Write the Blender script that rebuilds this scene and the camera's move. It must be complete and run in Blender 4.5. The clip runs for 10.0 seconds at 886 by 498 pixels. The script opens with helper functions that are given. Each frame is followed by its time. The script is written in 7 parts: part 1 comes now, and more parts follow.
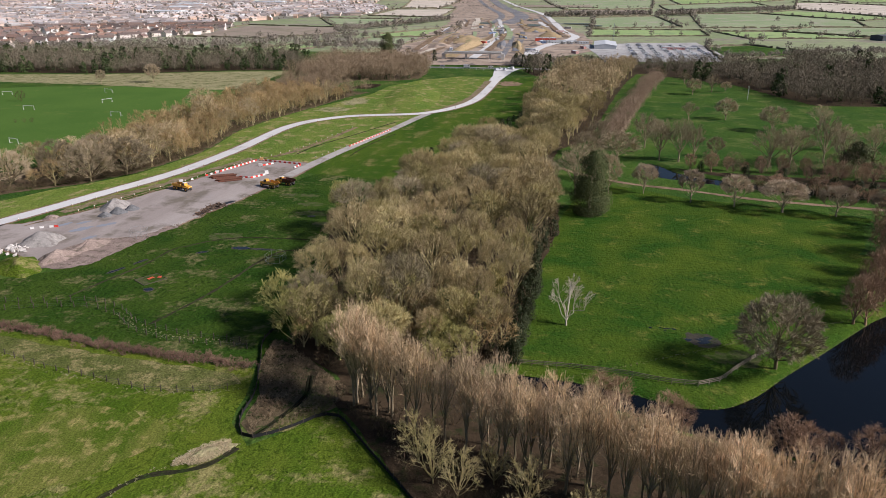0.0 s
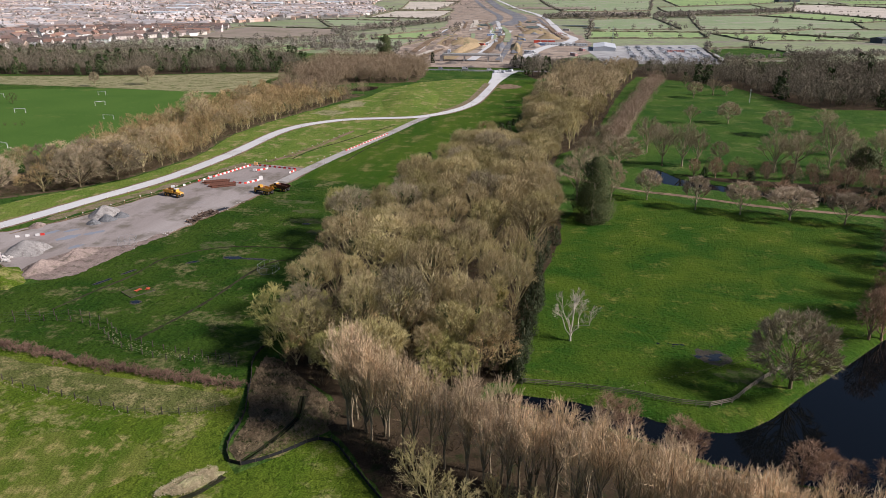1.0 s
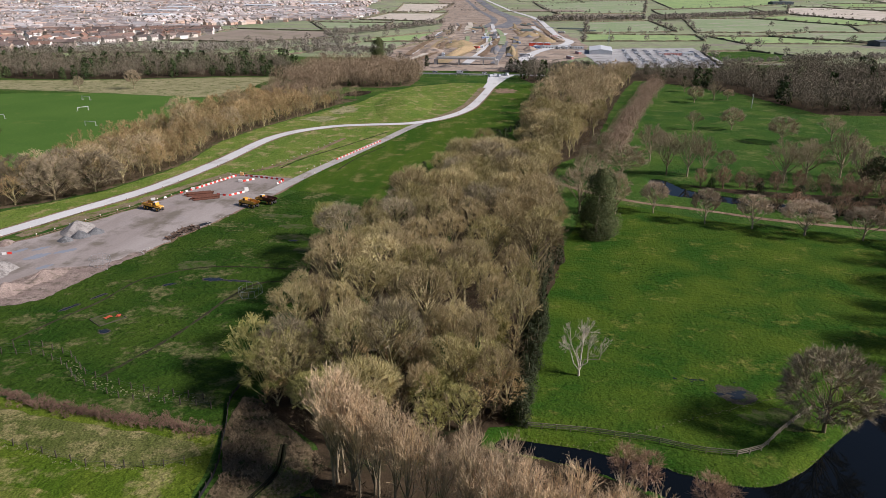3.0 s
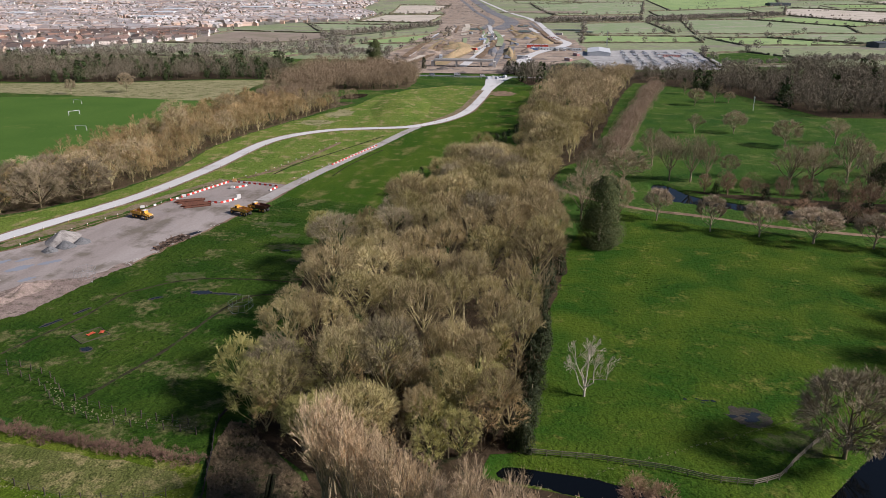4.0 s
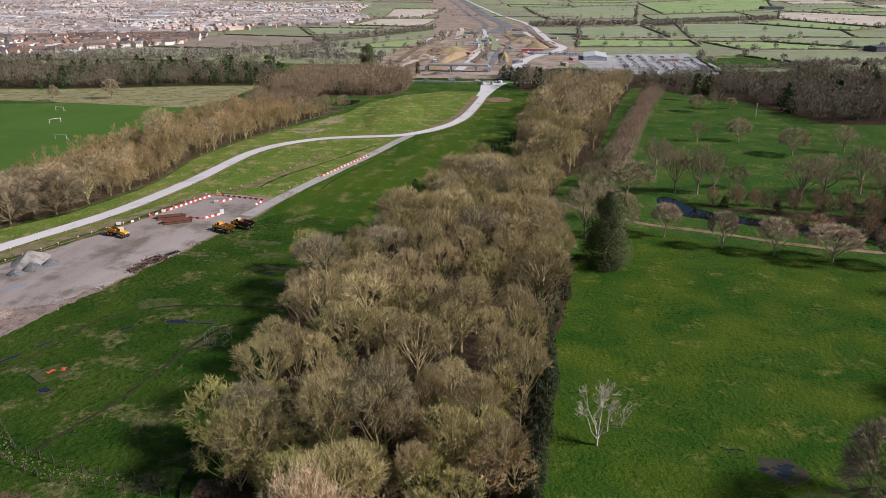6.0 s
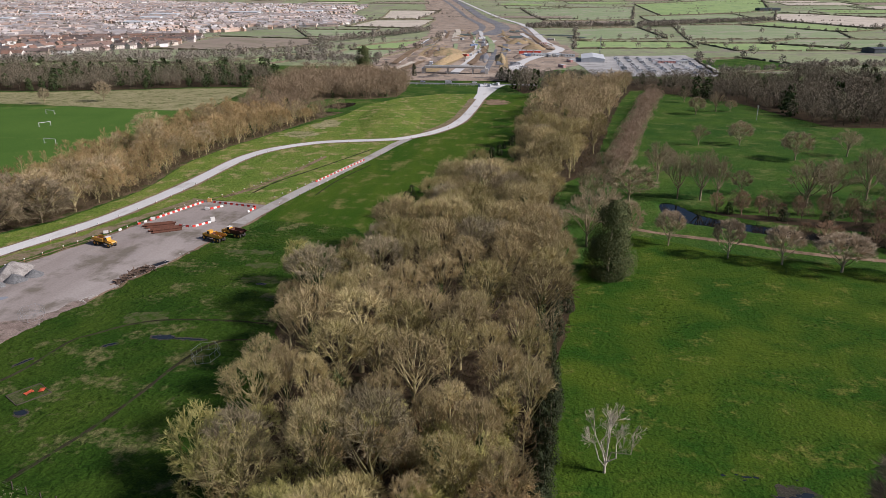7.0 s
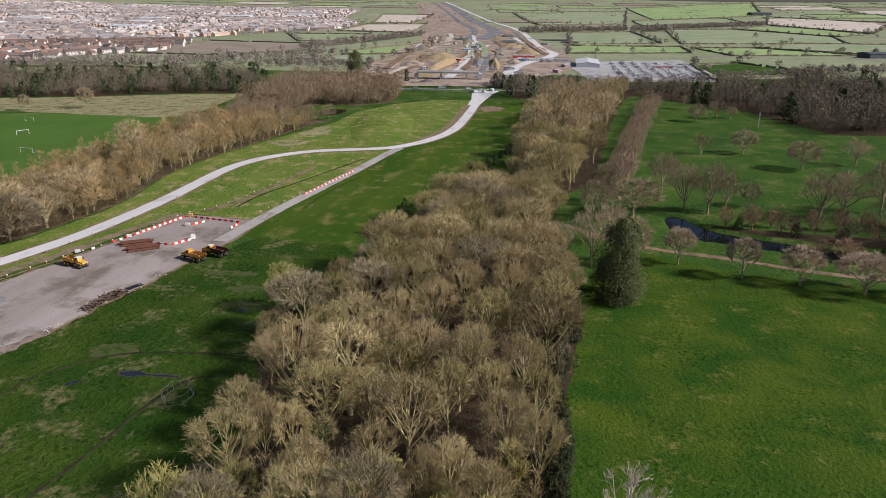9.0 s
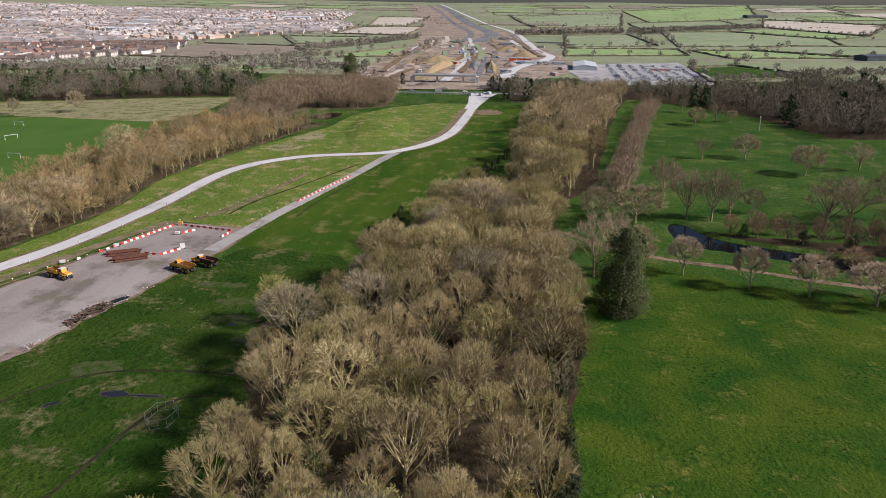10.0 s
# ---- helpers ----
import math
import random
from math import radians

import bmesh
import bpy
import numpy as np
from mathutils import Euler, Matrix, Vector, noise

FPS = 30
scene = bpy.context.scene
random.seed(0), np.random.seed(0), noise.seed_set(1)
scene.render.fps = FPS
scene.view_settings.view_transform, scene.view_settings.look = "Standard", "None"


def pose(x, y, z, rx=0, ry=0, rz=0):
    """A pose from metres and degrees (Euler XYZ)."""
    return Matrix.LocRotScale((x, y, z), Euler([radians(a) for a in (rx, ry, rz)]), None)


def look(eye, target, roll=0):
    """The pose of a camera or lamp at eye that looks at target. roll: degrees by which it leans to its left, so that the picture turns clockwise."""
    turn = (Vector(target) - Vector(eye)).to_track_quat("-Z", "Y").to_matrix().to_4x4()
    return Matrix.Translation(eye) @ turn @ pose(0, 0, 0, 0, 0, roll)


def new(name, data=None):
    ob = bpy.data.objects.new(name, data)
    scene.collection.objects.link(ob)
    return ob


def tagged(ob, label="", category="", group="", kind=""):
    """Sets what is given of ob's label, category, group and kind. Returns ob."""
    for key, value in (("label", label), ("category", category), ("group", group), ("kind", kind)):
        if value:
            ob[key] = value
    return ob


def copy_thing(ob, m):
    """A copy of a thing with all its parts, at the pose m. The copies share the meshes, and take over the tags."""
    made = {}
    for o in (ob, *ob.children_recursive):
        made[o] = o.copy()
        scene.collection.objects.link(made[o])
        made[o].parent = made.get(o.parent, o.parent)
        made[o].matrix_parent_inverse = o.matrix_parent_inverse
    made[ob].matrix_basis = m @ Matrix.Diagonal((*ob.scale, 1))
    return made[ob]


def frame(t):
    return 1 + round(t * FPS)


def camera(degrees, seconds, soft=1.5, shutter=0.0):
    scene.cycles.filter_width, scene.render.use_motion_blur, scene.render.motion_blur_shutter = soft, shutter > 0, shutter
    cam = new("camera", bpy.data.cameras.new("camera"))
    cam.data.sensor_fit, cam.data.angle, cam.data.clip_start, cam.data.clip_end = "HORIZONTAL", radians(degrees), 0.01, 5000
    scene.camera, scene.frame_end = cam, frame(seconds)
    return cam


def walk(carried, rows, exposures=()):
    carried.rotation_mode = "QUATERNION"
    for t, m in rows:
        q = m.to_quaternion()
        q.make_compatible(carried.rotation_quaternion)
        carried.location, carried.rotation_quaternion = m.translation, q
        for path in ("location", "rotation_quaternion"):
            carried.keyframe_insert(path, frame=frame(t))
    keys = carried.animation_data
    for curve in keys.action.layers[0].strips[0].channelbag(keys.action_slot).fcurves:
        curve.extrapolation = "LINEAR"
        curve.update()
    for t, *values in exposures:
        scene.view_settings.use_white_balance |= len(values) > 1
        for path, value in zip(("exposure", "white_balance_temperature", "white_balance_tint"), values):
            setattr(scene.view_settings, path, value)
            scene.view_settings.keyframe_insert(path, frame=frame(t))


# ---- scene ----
from mathutils.geometry import delaunay_2d_cdt
cam = camera(63.0, 10.0, soft=0.35)
PATH = [
    (0, (5.02, -1.518, 69.935), (4.773, 0.345, 69.25), 0.3),
    (0.5, (4.508, 1.836, 69.88), (4.263, 3.7, 69.197), 0.4),
    (1, (3.849, 5.262, 69.845), (3.608, 7.127, 69.164), 0.4),
    (1.5, (3.299, 8.689, 69.875), (3.061, 10.555, 69.195), 0.4),
    (2, (2.642, 12.283, 69.806), (2.409, 14.151, 69.129), 0.5),
    (2.5, (2.126, 15.751, 69.731), (1.897, 17.619, 69.055), 0.5),
    (4, (0.644, 26.386, 69.691), (0.425, 28.257, 69.019), 0.4),
    (4.5, (0.194, 30.096, 69.627), (-0.022, 31.968, 68.958), 0.4),
    (5, (-0.312, 33.691, 69.581), (-0.524, 35.565, 68.914), 0.4),
    (5.5, (-0.841, 37.233, 69.625), (-1.049, 39.108, 68.96), 0.4),
    (7, (-2.353, 47.563, 69.64), (-2.548, 49.441, 68.98), 0.4),
    (7.5, (-2.956, 51.279, 69.639), (-3.146, 53.159, 68.981), 0.4),
    (8, (-3.591, 54.824, 69.618), (-3.775, 56.704, 68.963), 0.4),
    (8.5, (-4.079, 58.059, 69.602), (-4.259, 59.94, 68.949), 0.5),
    (9, (-4.596, 61.529, 69.513), (-4.771, 63.412, 68.863), 0.5),
    (9.5, (-5.088, 64.935, 69.459), (-5.259, 66.82, 68.811), 0.5),
    (10, (-5.622, 68.255, 69.318), (-5.787, 70.142, 68.674), 0.5),
]
walk(cam, [(t, look(eye, target, roll)) for t, eye, target, roll in PATH], [(0, 0.08, 5760, 15), (5, -0.04, 5760, 15), (7.5, -0.10, 5760, 15), (10, -0.02, 5760, 15)])

# ---- light: low winter sun from the side, a little behind, thin cloud ----
SUN_FROM = Vector((0.84, -0.12, 0.60)).normalized()
world = bpy.data.worlds.new("sky")
scene.world = world
world.use_nodes = True
wn = world.node_tree
sky = wn.nodes.new("ShaderNodeTexSky")
sky.sky_type = "NISHITA"
sky.sun_disc = False
sky.sun_elevation = math.asin(SUN_FROM.z)
sky.sun_rotation = math.atan2(SUN_FROM.x, SUN_FROM.y)
sky.air_density, sky.dust_density, sky.ozone_density = 1.0, 1.2, 1.5
wn.nodes["Background"].inputs["Strength"].default_value = 0.046
wn.links.new(sky.outputs["Color"], wn.nodes["Background"].inputs["Color"])
sun = new("sun", bpy.data.lights.new("sun", "SUN"))
sun.data.energy, sun.data.angle, sun.data.color = 5.6, radians(9.0), (1.0, 0.89, 0.76)
sun.matrix_world = look((0, 0, 300), Vector((0, 0, 300)) - SUN_FROM)

# ---- materials ----
def nodes_of(name):
    m = bpy.data.materials.new(name)
    m.use_nodes = True
    t = m.node_tree
    return m, t, t.nodes["Principled BSDF"]


def add(t, kind, **inputs):
    n = t.nodes.new(kind)
    for k, v in inputs.items():
        key = k.replace("_", " ")
        if isinstance(v, bpy.types.NodeSocket):
            t.links.new(v, n.inputs[key])
        else:
            n.inputs[key].default_value = v
    return n


def noise_at(t, where, size, detail=4.0, rough=0.55, distort=0.0):
    return add(t, "ShaderNodeTexNoise", Vector=where, Scale=1.0 / size, Detail=detail, Roughness=rough, Distortion=distort).outputs["Fac"]


def steps(t, fac, low, high):
    n = add(t, "ShaderNodeMapRange", Value=fac)
    n.inputs["From Min"].default_value, n.inputs["From Max"].default_value = low, high
    return n.outputs["Result"]


def blend(t, fac, a, b, how="MIX"):
    n = t.nodes.new("ShaderNodeMix")
    n.data_type, n.blend_type = "RGBA", how
    for socket, v in ((n.inputs[0], fac), (n.inputs[6], a), (n.inputs[7], b)):
        if isinstance(v, bpy.types.NodeSocket):
            t.links.new(v, socket)
        else:
            socket.default_value = (*v, 1.0) if isinstance(v, tuple) and len(v) == 3 else v
    return n.outputs[2]


def soil(name, a, b, c, big=22.0, mid=3.0, fine=0.5, rough=0.95, bump=0.25, cover=(0.5, 0.68), stretch=None, wet=None, grain=0.45, tuft=0.0):
    """A ground surface: two tones in large drifts, a third in patches, and a fine grain, all at world size."""
    m, t, p = nodes_of(name)
    where = t.nodes.new("ShaderNodeNewGeometry").outputs["Position"]
    drift_at = where
    if stretch:
        mp = add(t, "ShaderNodeMapping", Vector=where)
        mp.inputs["Rotation"].default_value = (0, 0, radians(stretch[0]))
        mp.inputs["Scale"].default_value = (1.0, stretch[1], 1.0)
        drift_at = mp.outputs["Vector"]
    n_big = noise_at(t, drift_at, big, 5.0, 0.6, 0.4)
    n_mid = noise_at(t, drift_at, mid, 5.0, 0.6)
    n_fine = noise_at(t, where, fine, 3.0, 0.6)
    col = blend(t, steps(t, n_big, 0.36, 0.64), a, b)
    patch = add(t, "ShaderNodeMath", Value=n_mid)
    patch.operation = "MULTIPLY"
    t.links.new(n_mid, patch.inputs[0])
    t.links.new(steps(t, noise_at(t, where, big * 0.55, 4.0, 0.6), 0.3, 0.7), patch.inputs[1])
    col = blend(t, steps(t, patch.outputs[0], cover[0] * 0.55, cover[1] * 0.6), col, c)
    shade = add(t, "ShaderNodeMapRange", Value=n_fine)
    shade.inputs["From Min"].default_value, shade.inputs["From Max"].default_value = 0.25, 0.75
    shade.inputs["To Min"].default_value, shade.inputs["To Max"].default_value = 1 - grain, 1 + grain * 0.95
    col = blend(t, 1.0, col, shade.outputs["Result"], "MULTIPLY")
    if tuft:
        # darker tussocks, closer together in some places
        clump = steps(t, noise_at(t, where, tuft, 2.0, 0.5, 0.6), 0.56, 0.66)
        thin = add(t, "ShaderNodeMath", Value=clump)
        thin.operation = "MULTIPLY"
        t.links.new(clump, thin.inputs[0])
        t.links.new(steps(t, noise_at(t, where, 14.0, 3.0, 0.6), 0.35, 0.65), thin.inputs[1])
        col = blend(t, thin.outputs[0], col, blend(t, 1.0, col, (0.42, 0.5, 0.4), "MULTIPLY"))
    t.links.new(col, p.inputs["Base Color"])
    p.inputs["Roughness"].default_value = rough
    p.inputs["Specular IOR Level"].default_value = 0.06
    if wet:
        r = add(t, "ShaderNodeMapRange", Value=noise_at(t, where, wet, 3.0, 0.5))
        r.inputs["From Min"].default_value, r.inputs["From Max"].default_value = 0.52, 0.66
        r.inputs["To Min"].default_value, r.inputs["To Max"].default_value = rough, 0.45
        t.links.new(r.outputs["Result"], p.inputs["Roughness"])
    b1 = add(t, "ShaderNodeBump", Height=n_mid, Strength=0.5, Distance=bump)
    if tuft:
        b1 = add(t, "ShaderNodeBump", Height=noise_at(t, where, tuft, 2.0, 0.5, 0.6), Strength=0.7, Distance=tuft * 0.55, Normal=b1.outputs["Normal"])
    b2 = add(t, "ShaderNodeBump", Height=n_fine, Strength=0.6, Distance=bump * 0.4, Normal=b1.outputs["Normal"])
    t.links.new(b2.outputs["Normal"], p.inputs["Normal"])
    return m


def plain(name, a, b=None, size=0.4, rough=0.7, metal=0.0, by_object=0.0, bump=0.0):
    """A surface of its own: two tones in a fine grain, varied from one thing to the next."""
    m, t, p = nodes_of(name)
    where = t.nodes.new("ShaderNodeTexCoord").outputs["Object"]
    n = noise_at(t, where, size, 4.0, 0.6)
    col = blend(t, steps(t, n, 0.35, 0.65), a, b or tuple(v * 0.75 for v in a))
    if by_object:
        rnd = t.nodes.new("ShaderNodeObjectInfo").outputs["Random"]
        mr = add(t, "ShaderNodeMapRange", Value=rnd)
        mr.inputs["To Min"].default_value, mr.inputs["To Max"].default_value = 1 - by_object, 1 + by_object
        col = blend(t, 1.0, col, mr.outputs["Result"], "MULTIPLY")
    t.links.new(col, p.inputs["Base Color"])
    p.inputs["Roughness"].default_value, p.inputs["Metallic"].default_value = rough, metal
    p.inputs["Specular IOR Level"].default_value = 0.3
    if bump:
        bp = add(t, "ShaderNodeBump", Height=n, Strength=0.6, Distance=bump)
        t.links.new(bp.outputs["Normal"], p.inputs["Normal"])
    return m


def varied(name, tones, rough=0.8, island=False, grain=1.2):
    """A surface whose tone is picked from a row by the object, or by the loose piece of a joined mesh."""
    m, t, p = nodes_of(name)
    if island:
        rnd = t.nodes.new("ShaderNodeNewGeometry").outputs["Random Per Island"]
    else:
        rnd = t.nodes.new("ShaderNodeObjectInfo").outputs["Random"]
    ramp = t.nodes.new("ShaderNodeValToRGB")
    el = ramp.color_ramp.elements
    for i, c in enumerate(tones):
        e = el[i] if i < 2 else el.new(1.0)
        e.color = (*c, 1.0)
    for i in range(len(tones)):
        el[i].position = i / max(1, len(tones) - 1)
    t.links.new(rnd, ramp.inputs["Fac"])
    where = t.nodes.new("ShaderNodeNewGeometry").outputs["Position"]
    mr = add(t, "ShaderNodeMapRange", Value=noise_at(t, where, grain, 3.0, 0.6))
    mr.inputs["From Min"].default_value, mr.inputs["From Max"].default_value = 0.3, 0.7
    mr.inputs["To Min"].default_value, mr.inputs["To Max"].default_value = 0.72, 1.2
    t.links.new(blend(t, 1.0, ramp.outputs["Color"], mr.outputs["Result"], "MULTIPLY"), p.inputs["Base Color"])
    p.inputs["Roughness"].default_value = rough
    p.inputs["Specular IOR Level"].default_value = 0.2
    return m


GRASS_LUSH = soil("pasture_grass", (0.027, 0.072, 0.007), (0.070, 0.108, 0.010), (0.140, 0.148, 0.030), 15.0, 1.3, 0.35, bump=0.6, cover=(0.62, 1.0), grain=0.42, tuft=0.9)
GRASS_PARK = soil("park_grass", (0.030, 0.076, 0.012), (0.062, 0.110, 0.017), (0.120, 0.140, 0.042), 24.0, 2.2, 0.4, bump=0.4, cover=(0.5, 0.9), tuft=1.4)
GRASS_MEADOW = soil("damp_meadow_grass", (0.023, 0.056, 0.006), (0.048, 0.082, 0.010), (0.14, 0.135, 0.055), 18.0, 1.6, 0.35, bump=0.45, cover=(0.56, 0.85), grain=0.5, tuft=1.3)
GRASS_NEAR = soil("rough_pasture_grass", (0.062, 0.108, 0.008), (0.118, 0.150, 0.016), (0.25, 0.225, 0.085), 18.0, 1.4, 0.3, bump=0.45, cover=(0.5, 0.8), grain=0.5, tuft=1.0)
GRASS_HAUL = soil("slope_grass", (0.032, 0.076, 0.006), (0.068, 0.108, 0.011), (0.15, 0.145, 0.045), 18.0, 3.5, 0.45, bump=0.3, cover=(0.5, 0.85), stretch=(-17.0, 0.3))
GRASS_PITCH = soil("playing_field_grass", (0.067, 0.132, 0.023), (0.081, 0.149, 0.027), (0.115, 0.161, 0.038), 45.0, 8.0, 1.0, bump=0.05, cover=(0.7, 0.95), grain=0.15)
GRASS_TAN = soil("rank_dry_grass", (0.24, 0.225, 0.115), (0.33, 0.295, 0.165), (0.13, 0.145, 0.05), 14.0, 2.0, 0.5, cover=(0.5, 0.7), tuft=1.6)
LITTER = soil("leaf_litter", (0.045, 0.032, 0.020), (0.070, 0.050, 0.030), (0.030, 0.034, 0.014), 9.0, 1.5, 0.3, cover=(0.55, 0.8))
BRUSH = soil("dead_bracken", (0.10, 0.078, 0.046), (0.165, 0.128, 0.075), (0.055, 0.070, 0.022), 4.0, 1.2, 0.3, bump=0.5, tuft=1.0)
GRAVEL = soil("yard_hardcore", (0.265, 0.225, 0.205), (0.39, 0.345, 0.32), (0.19, 0.165, 0.135), 20.0, 5.0, 0.5, bump=0.04, cover=(0.42, 0.72), stretch=(-17.0, 0.2), wet=14.0, grain=0.14)
ROAD = soil("pale_haul_road", (0.56, 0.55, 0.54), (0.65, 0.64, 0.625), (0.46, 0.44, 0.42), 30.0, 3.0, 0.6, bump=0.02, cover=(0.6, 0.85), stretch=(-17.0, 0.15), grain=0.08)
DIRT = soil("bare_earth", (0.20, 0.14, 0.095), (0.28, 0.20, 0.135), (0.13, 0.10, 0.06), 10.0, 2.0, 0.5)
SITE = soil("site_ground", (0.28, 0.215, 0.165), (0.43, 0.35, 0.28), (0.16, 0.14, 0.125), 40.0, 9.0, 2.5, bump=0.5, grain=0.35)
BALLAST = soil("dark_ballast", (0.16, 0.165, 0.18), (0.22, 0.22, 0.235), (0.28, 0.25, 0.22), 60.0, 12.0, 2.0)
SAND = soil("ochre_clay", (0.38, 0.28, 0.16), (0.33, 0.25, 0.15), (0.25, 0.22, 0.12), 18.0, 5.0, 1.0)
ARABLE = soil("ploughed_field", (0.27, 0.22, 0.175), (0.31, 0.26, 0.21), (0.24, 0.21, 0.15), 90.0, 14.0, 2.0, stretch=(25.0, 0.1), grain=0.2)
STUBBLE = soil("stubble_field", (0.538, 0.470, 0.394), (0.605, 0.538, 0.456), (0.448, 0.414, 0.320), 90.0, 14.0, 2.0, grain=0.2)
# Next three far tones are lightened and greyed, putting distance haze into the colour.
HAZED_CROP = soil("haze_paled_crop", (0.269, 0.370, 0.148), (0.325, 0.414, 0.185), (0.235, 0.314, 0.148), 80.0, 18.0, 2.5, stretch=(15.0, 0.2), grain=0.2)
HAZED_GRASS = soil("haze_paled_pasture", (0.245, 0.310, 0.165), (0.300, 0.345, 0.205), (0.350, 0.340, 0.255), 120.0, 20.0, 3.0, grain=0.2)
HAZED_LAND = soil("haze_paled_country", (0.23, 0.275, 0.145), (0.30, 0.32, 0.195), (0.25, 0.23, 0.18), 160.0, 40.0, 8.0, grain=0.25)
MUD = soil("wet_mud", (0.05, 0.045, 0.035), (0.075, 0.065, 0.05), (0.035, 0.05, 0.018), 5.0, 1.0, 0.3, rough=0.5)
GRASS_VERGE = soil("sunny_verge_grass", (0.105, 0.165, 0.026), (0.165, 0.205, 0.040), (0.29, 0.25, 0.11), 16.0, 2.6, 0.4, bump=0.3, cover=(0.48, 0.8), stretch=(-17.0, 0.4), tuft=1.5)
TURF_BARE = soil("worn_turf", (0.085, 0.088, 0.042), (0.062, 0.084, 0.022), (0.038, 0.072, 0.010), 4.0, 1.0, 0.35, cover=(0.4, 0.6))


def water_material(name, tint):
    m, t, p = nodes_of(name)
    where = t.nodes.new("ShaderNodeNewGeometry").outputs["Position"]
    p.inputs["Base Color"].default_value = (*tint, 1)
    p.inputs["Roughness"].default_value = 0.04
    p.inputs["IOR"].default_value = 1.333
    b = add(t, "ShaderNodeBump", Height=noise_at(t, where, 2.5, 3.0, 0.5), Strength=0.05, Distance=0.03)
    t.links.new(b.outputs["Normal"], p.inputs["Normal"])
    return m


WATER = water_material("dark_river_water", (0.003, 0.004, 0.005))

# ---- plan ----
def inside(poly, x, y):
    """Which of the points lie in the outline."""
    x, y = np.asarray(x, float), np.asarray(y, float)
    hit = np.zeros(x.shape, bool)
    for (x0, y0), (x1, y1) in zip(poly, poly[1:] + poly[:1]):
        cross = (y0 > y) != (y1 > y)
        hit ^= cross & (x < (x1 - x0) * (y - y0) / ((y1 - y0) or 1e-9) + x0)
    return hit


def away(poly, x, y, closed=True):
    """Distance of the points from an outline or a line."""
    x, y = np.asarray(x, float), np.asarray(y, float)
    best = np.full(x.shape, 1e9)
    for (x0, y0), (x1, y1) in zip(poly, poly[1:] + (poly[:1] if closed else [])):
        dx, dy = x1 - x0, y1 - y0
        u = np.clip(((x - x0) * dx + (y - y0) * dy) / max(dx * dx + dy * dy, 1e-9), 0, 1)
        best = np.minimum(best, np.hypot(x - x0 - u * dx, y - y0 - u * dy))
    return best


def smooth(poly, turns=2, closed=True):
    """Rounds the corners of an outline."""
    for _ in range(turns):
        out = []
        ring = list(zip(poly, poly[1:] + (poly[:1] if closed else [])))
        for a, b in ring:
            out.append((0.75 * a[0] + 0.25 * b[0], 0.75 * a[1] + 0.25 * b[1]))
            out.append((0.25 * a[0] + 0.75 * b[0], 0.25 * a[1] + 0.75 * b[1]))
        if not closed:
            out = [poly[0]] + out + [poly[-1]]
        poly = out
    return poly


def ragged(poly, step=2.0, amount=0.6, size=5.0):
    """An outline with uneven edges."""
    out = []
    for (x0, y0), (x1, y1) in zip(poly, poly[1:] + poly[:1]):
        n = max(1, int(math.hypot(x1 - x0, y1 - y0) / step))
        for i in range(n):
            x, y = x0 + (x1 - x0) * i / n, y0 + (y1 - y0) * i / n
            v = noise.noise_vector((x / size, y / size, 3.1)) + 0.5 * noise.noise_vector((x / size * 3, y / size * 3, 7.7))
            out.append((x + amount * v.x, y + amount * v.y))
    return out


RIVER = smooth([(-2, 122.5), (3, 122.5), (12, 121.5), (24, 118.5), (30, 115.8), (36, 114.6), (41, 115.6), (46, 119.5), (49, 122.5), (56, 130.5), (60, 134.5), (69, 144), (88, 164), (120, 182), (165, 190), (180, 130), (150, 105), (90, 102), (62, 100), (48, 102), (36, 105), (24, 111), (12, 116.5), (3, 118.5), (-2, 119.5)], 2)
POND = smooth([(48, 303), (49, 288), (55, 281), (64, 279), (72, 275), (80, 272), (90, 268), (105, 264), (130, 260), (150, 266), (130, 274), (110, 275), (95, 278), (83, 282), (73, 286), (60, 293), (56, 306), (51, 310)], 2)
FAR_POOL = smooth([(-136, 527), (-120, 555), (-114, 535), (-124, 512)], 2)


def height(x, y):
    """The lie of the land: level, with sunk water, and rising far off."""
    x, y = np.asarray(x, float), np.asarray(y, float)
    z = np.zeros(x.shape)
    for poly, deep in ((RIVER, 1.5), (POND, 1.6), (FAR_POOL, 1.5)):
        d = np.where(inside(poly, x, y), 1, -1) * away(poly, x, y)
        u = np.clip((d + 1.2) / 2.4, 0, 1)
        z -= deep * u * u * (3 - 2 * u)
    far = np.hypot(x, y)
    u = np.clip((far - 2700) / 2200.0, 0, 1)
    z += 78 * u ** 1.25 + 6 * u * np.sin(x / 310.0) * np.cos(y / 410.0)
    return z


def far_height(x, y):
    """The lie of the land past the last water and mound."""
    u = min(1.0, max(0.0, (math.hypot(x, y) - 2700) / 2200.0))
    return 78 * u ** 1.25 + 6 * u * math.sin(x / 310.0) * math.cos(y / 410.0)


def axis(low, high, fine_low, fine_high, step, grow=1.12):
    mid = list(np.arange(fine_low, fine_high + 0.01, step))
    s, v, up = step, fine_high, []
    while v < high:
        s = min(s * grow, 62)
        v += s
        up.append(min(v, high))
    s, v, down = step, fine_low, []
    while v > low:
        s = min(s * grow, 62)
        v -= s
        down.append(max(v, low))
    return np.array(down[::-1] + mid + up)


def mesh_from(name, verts, faces, material):
    me = bpy.data.meshes.new(name)
    me.from_pydata([tuple(v) for v in verts], [], [tuple(q) for q in faces])
    for m in (material if isinstance(material, (list, tuple)) else [material]):
        me.materials.append(m)
    me.update()
    return me


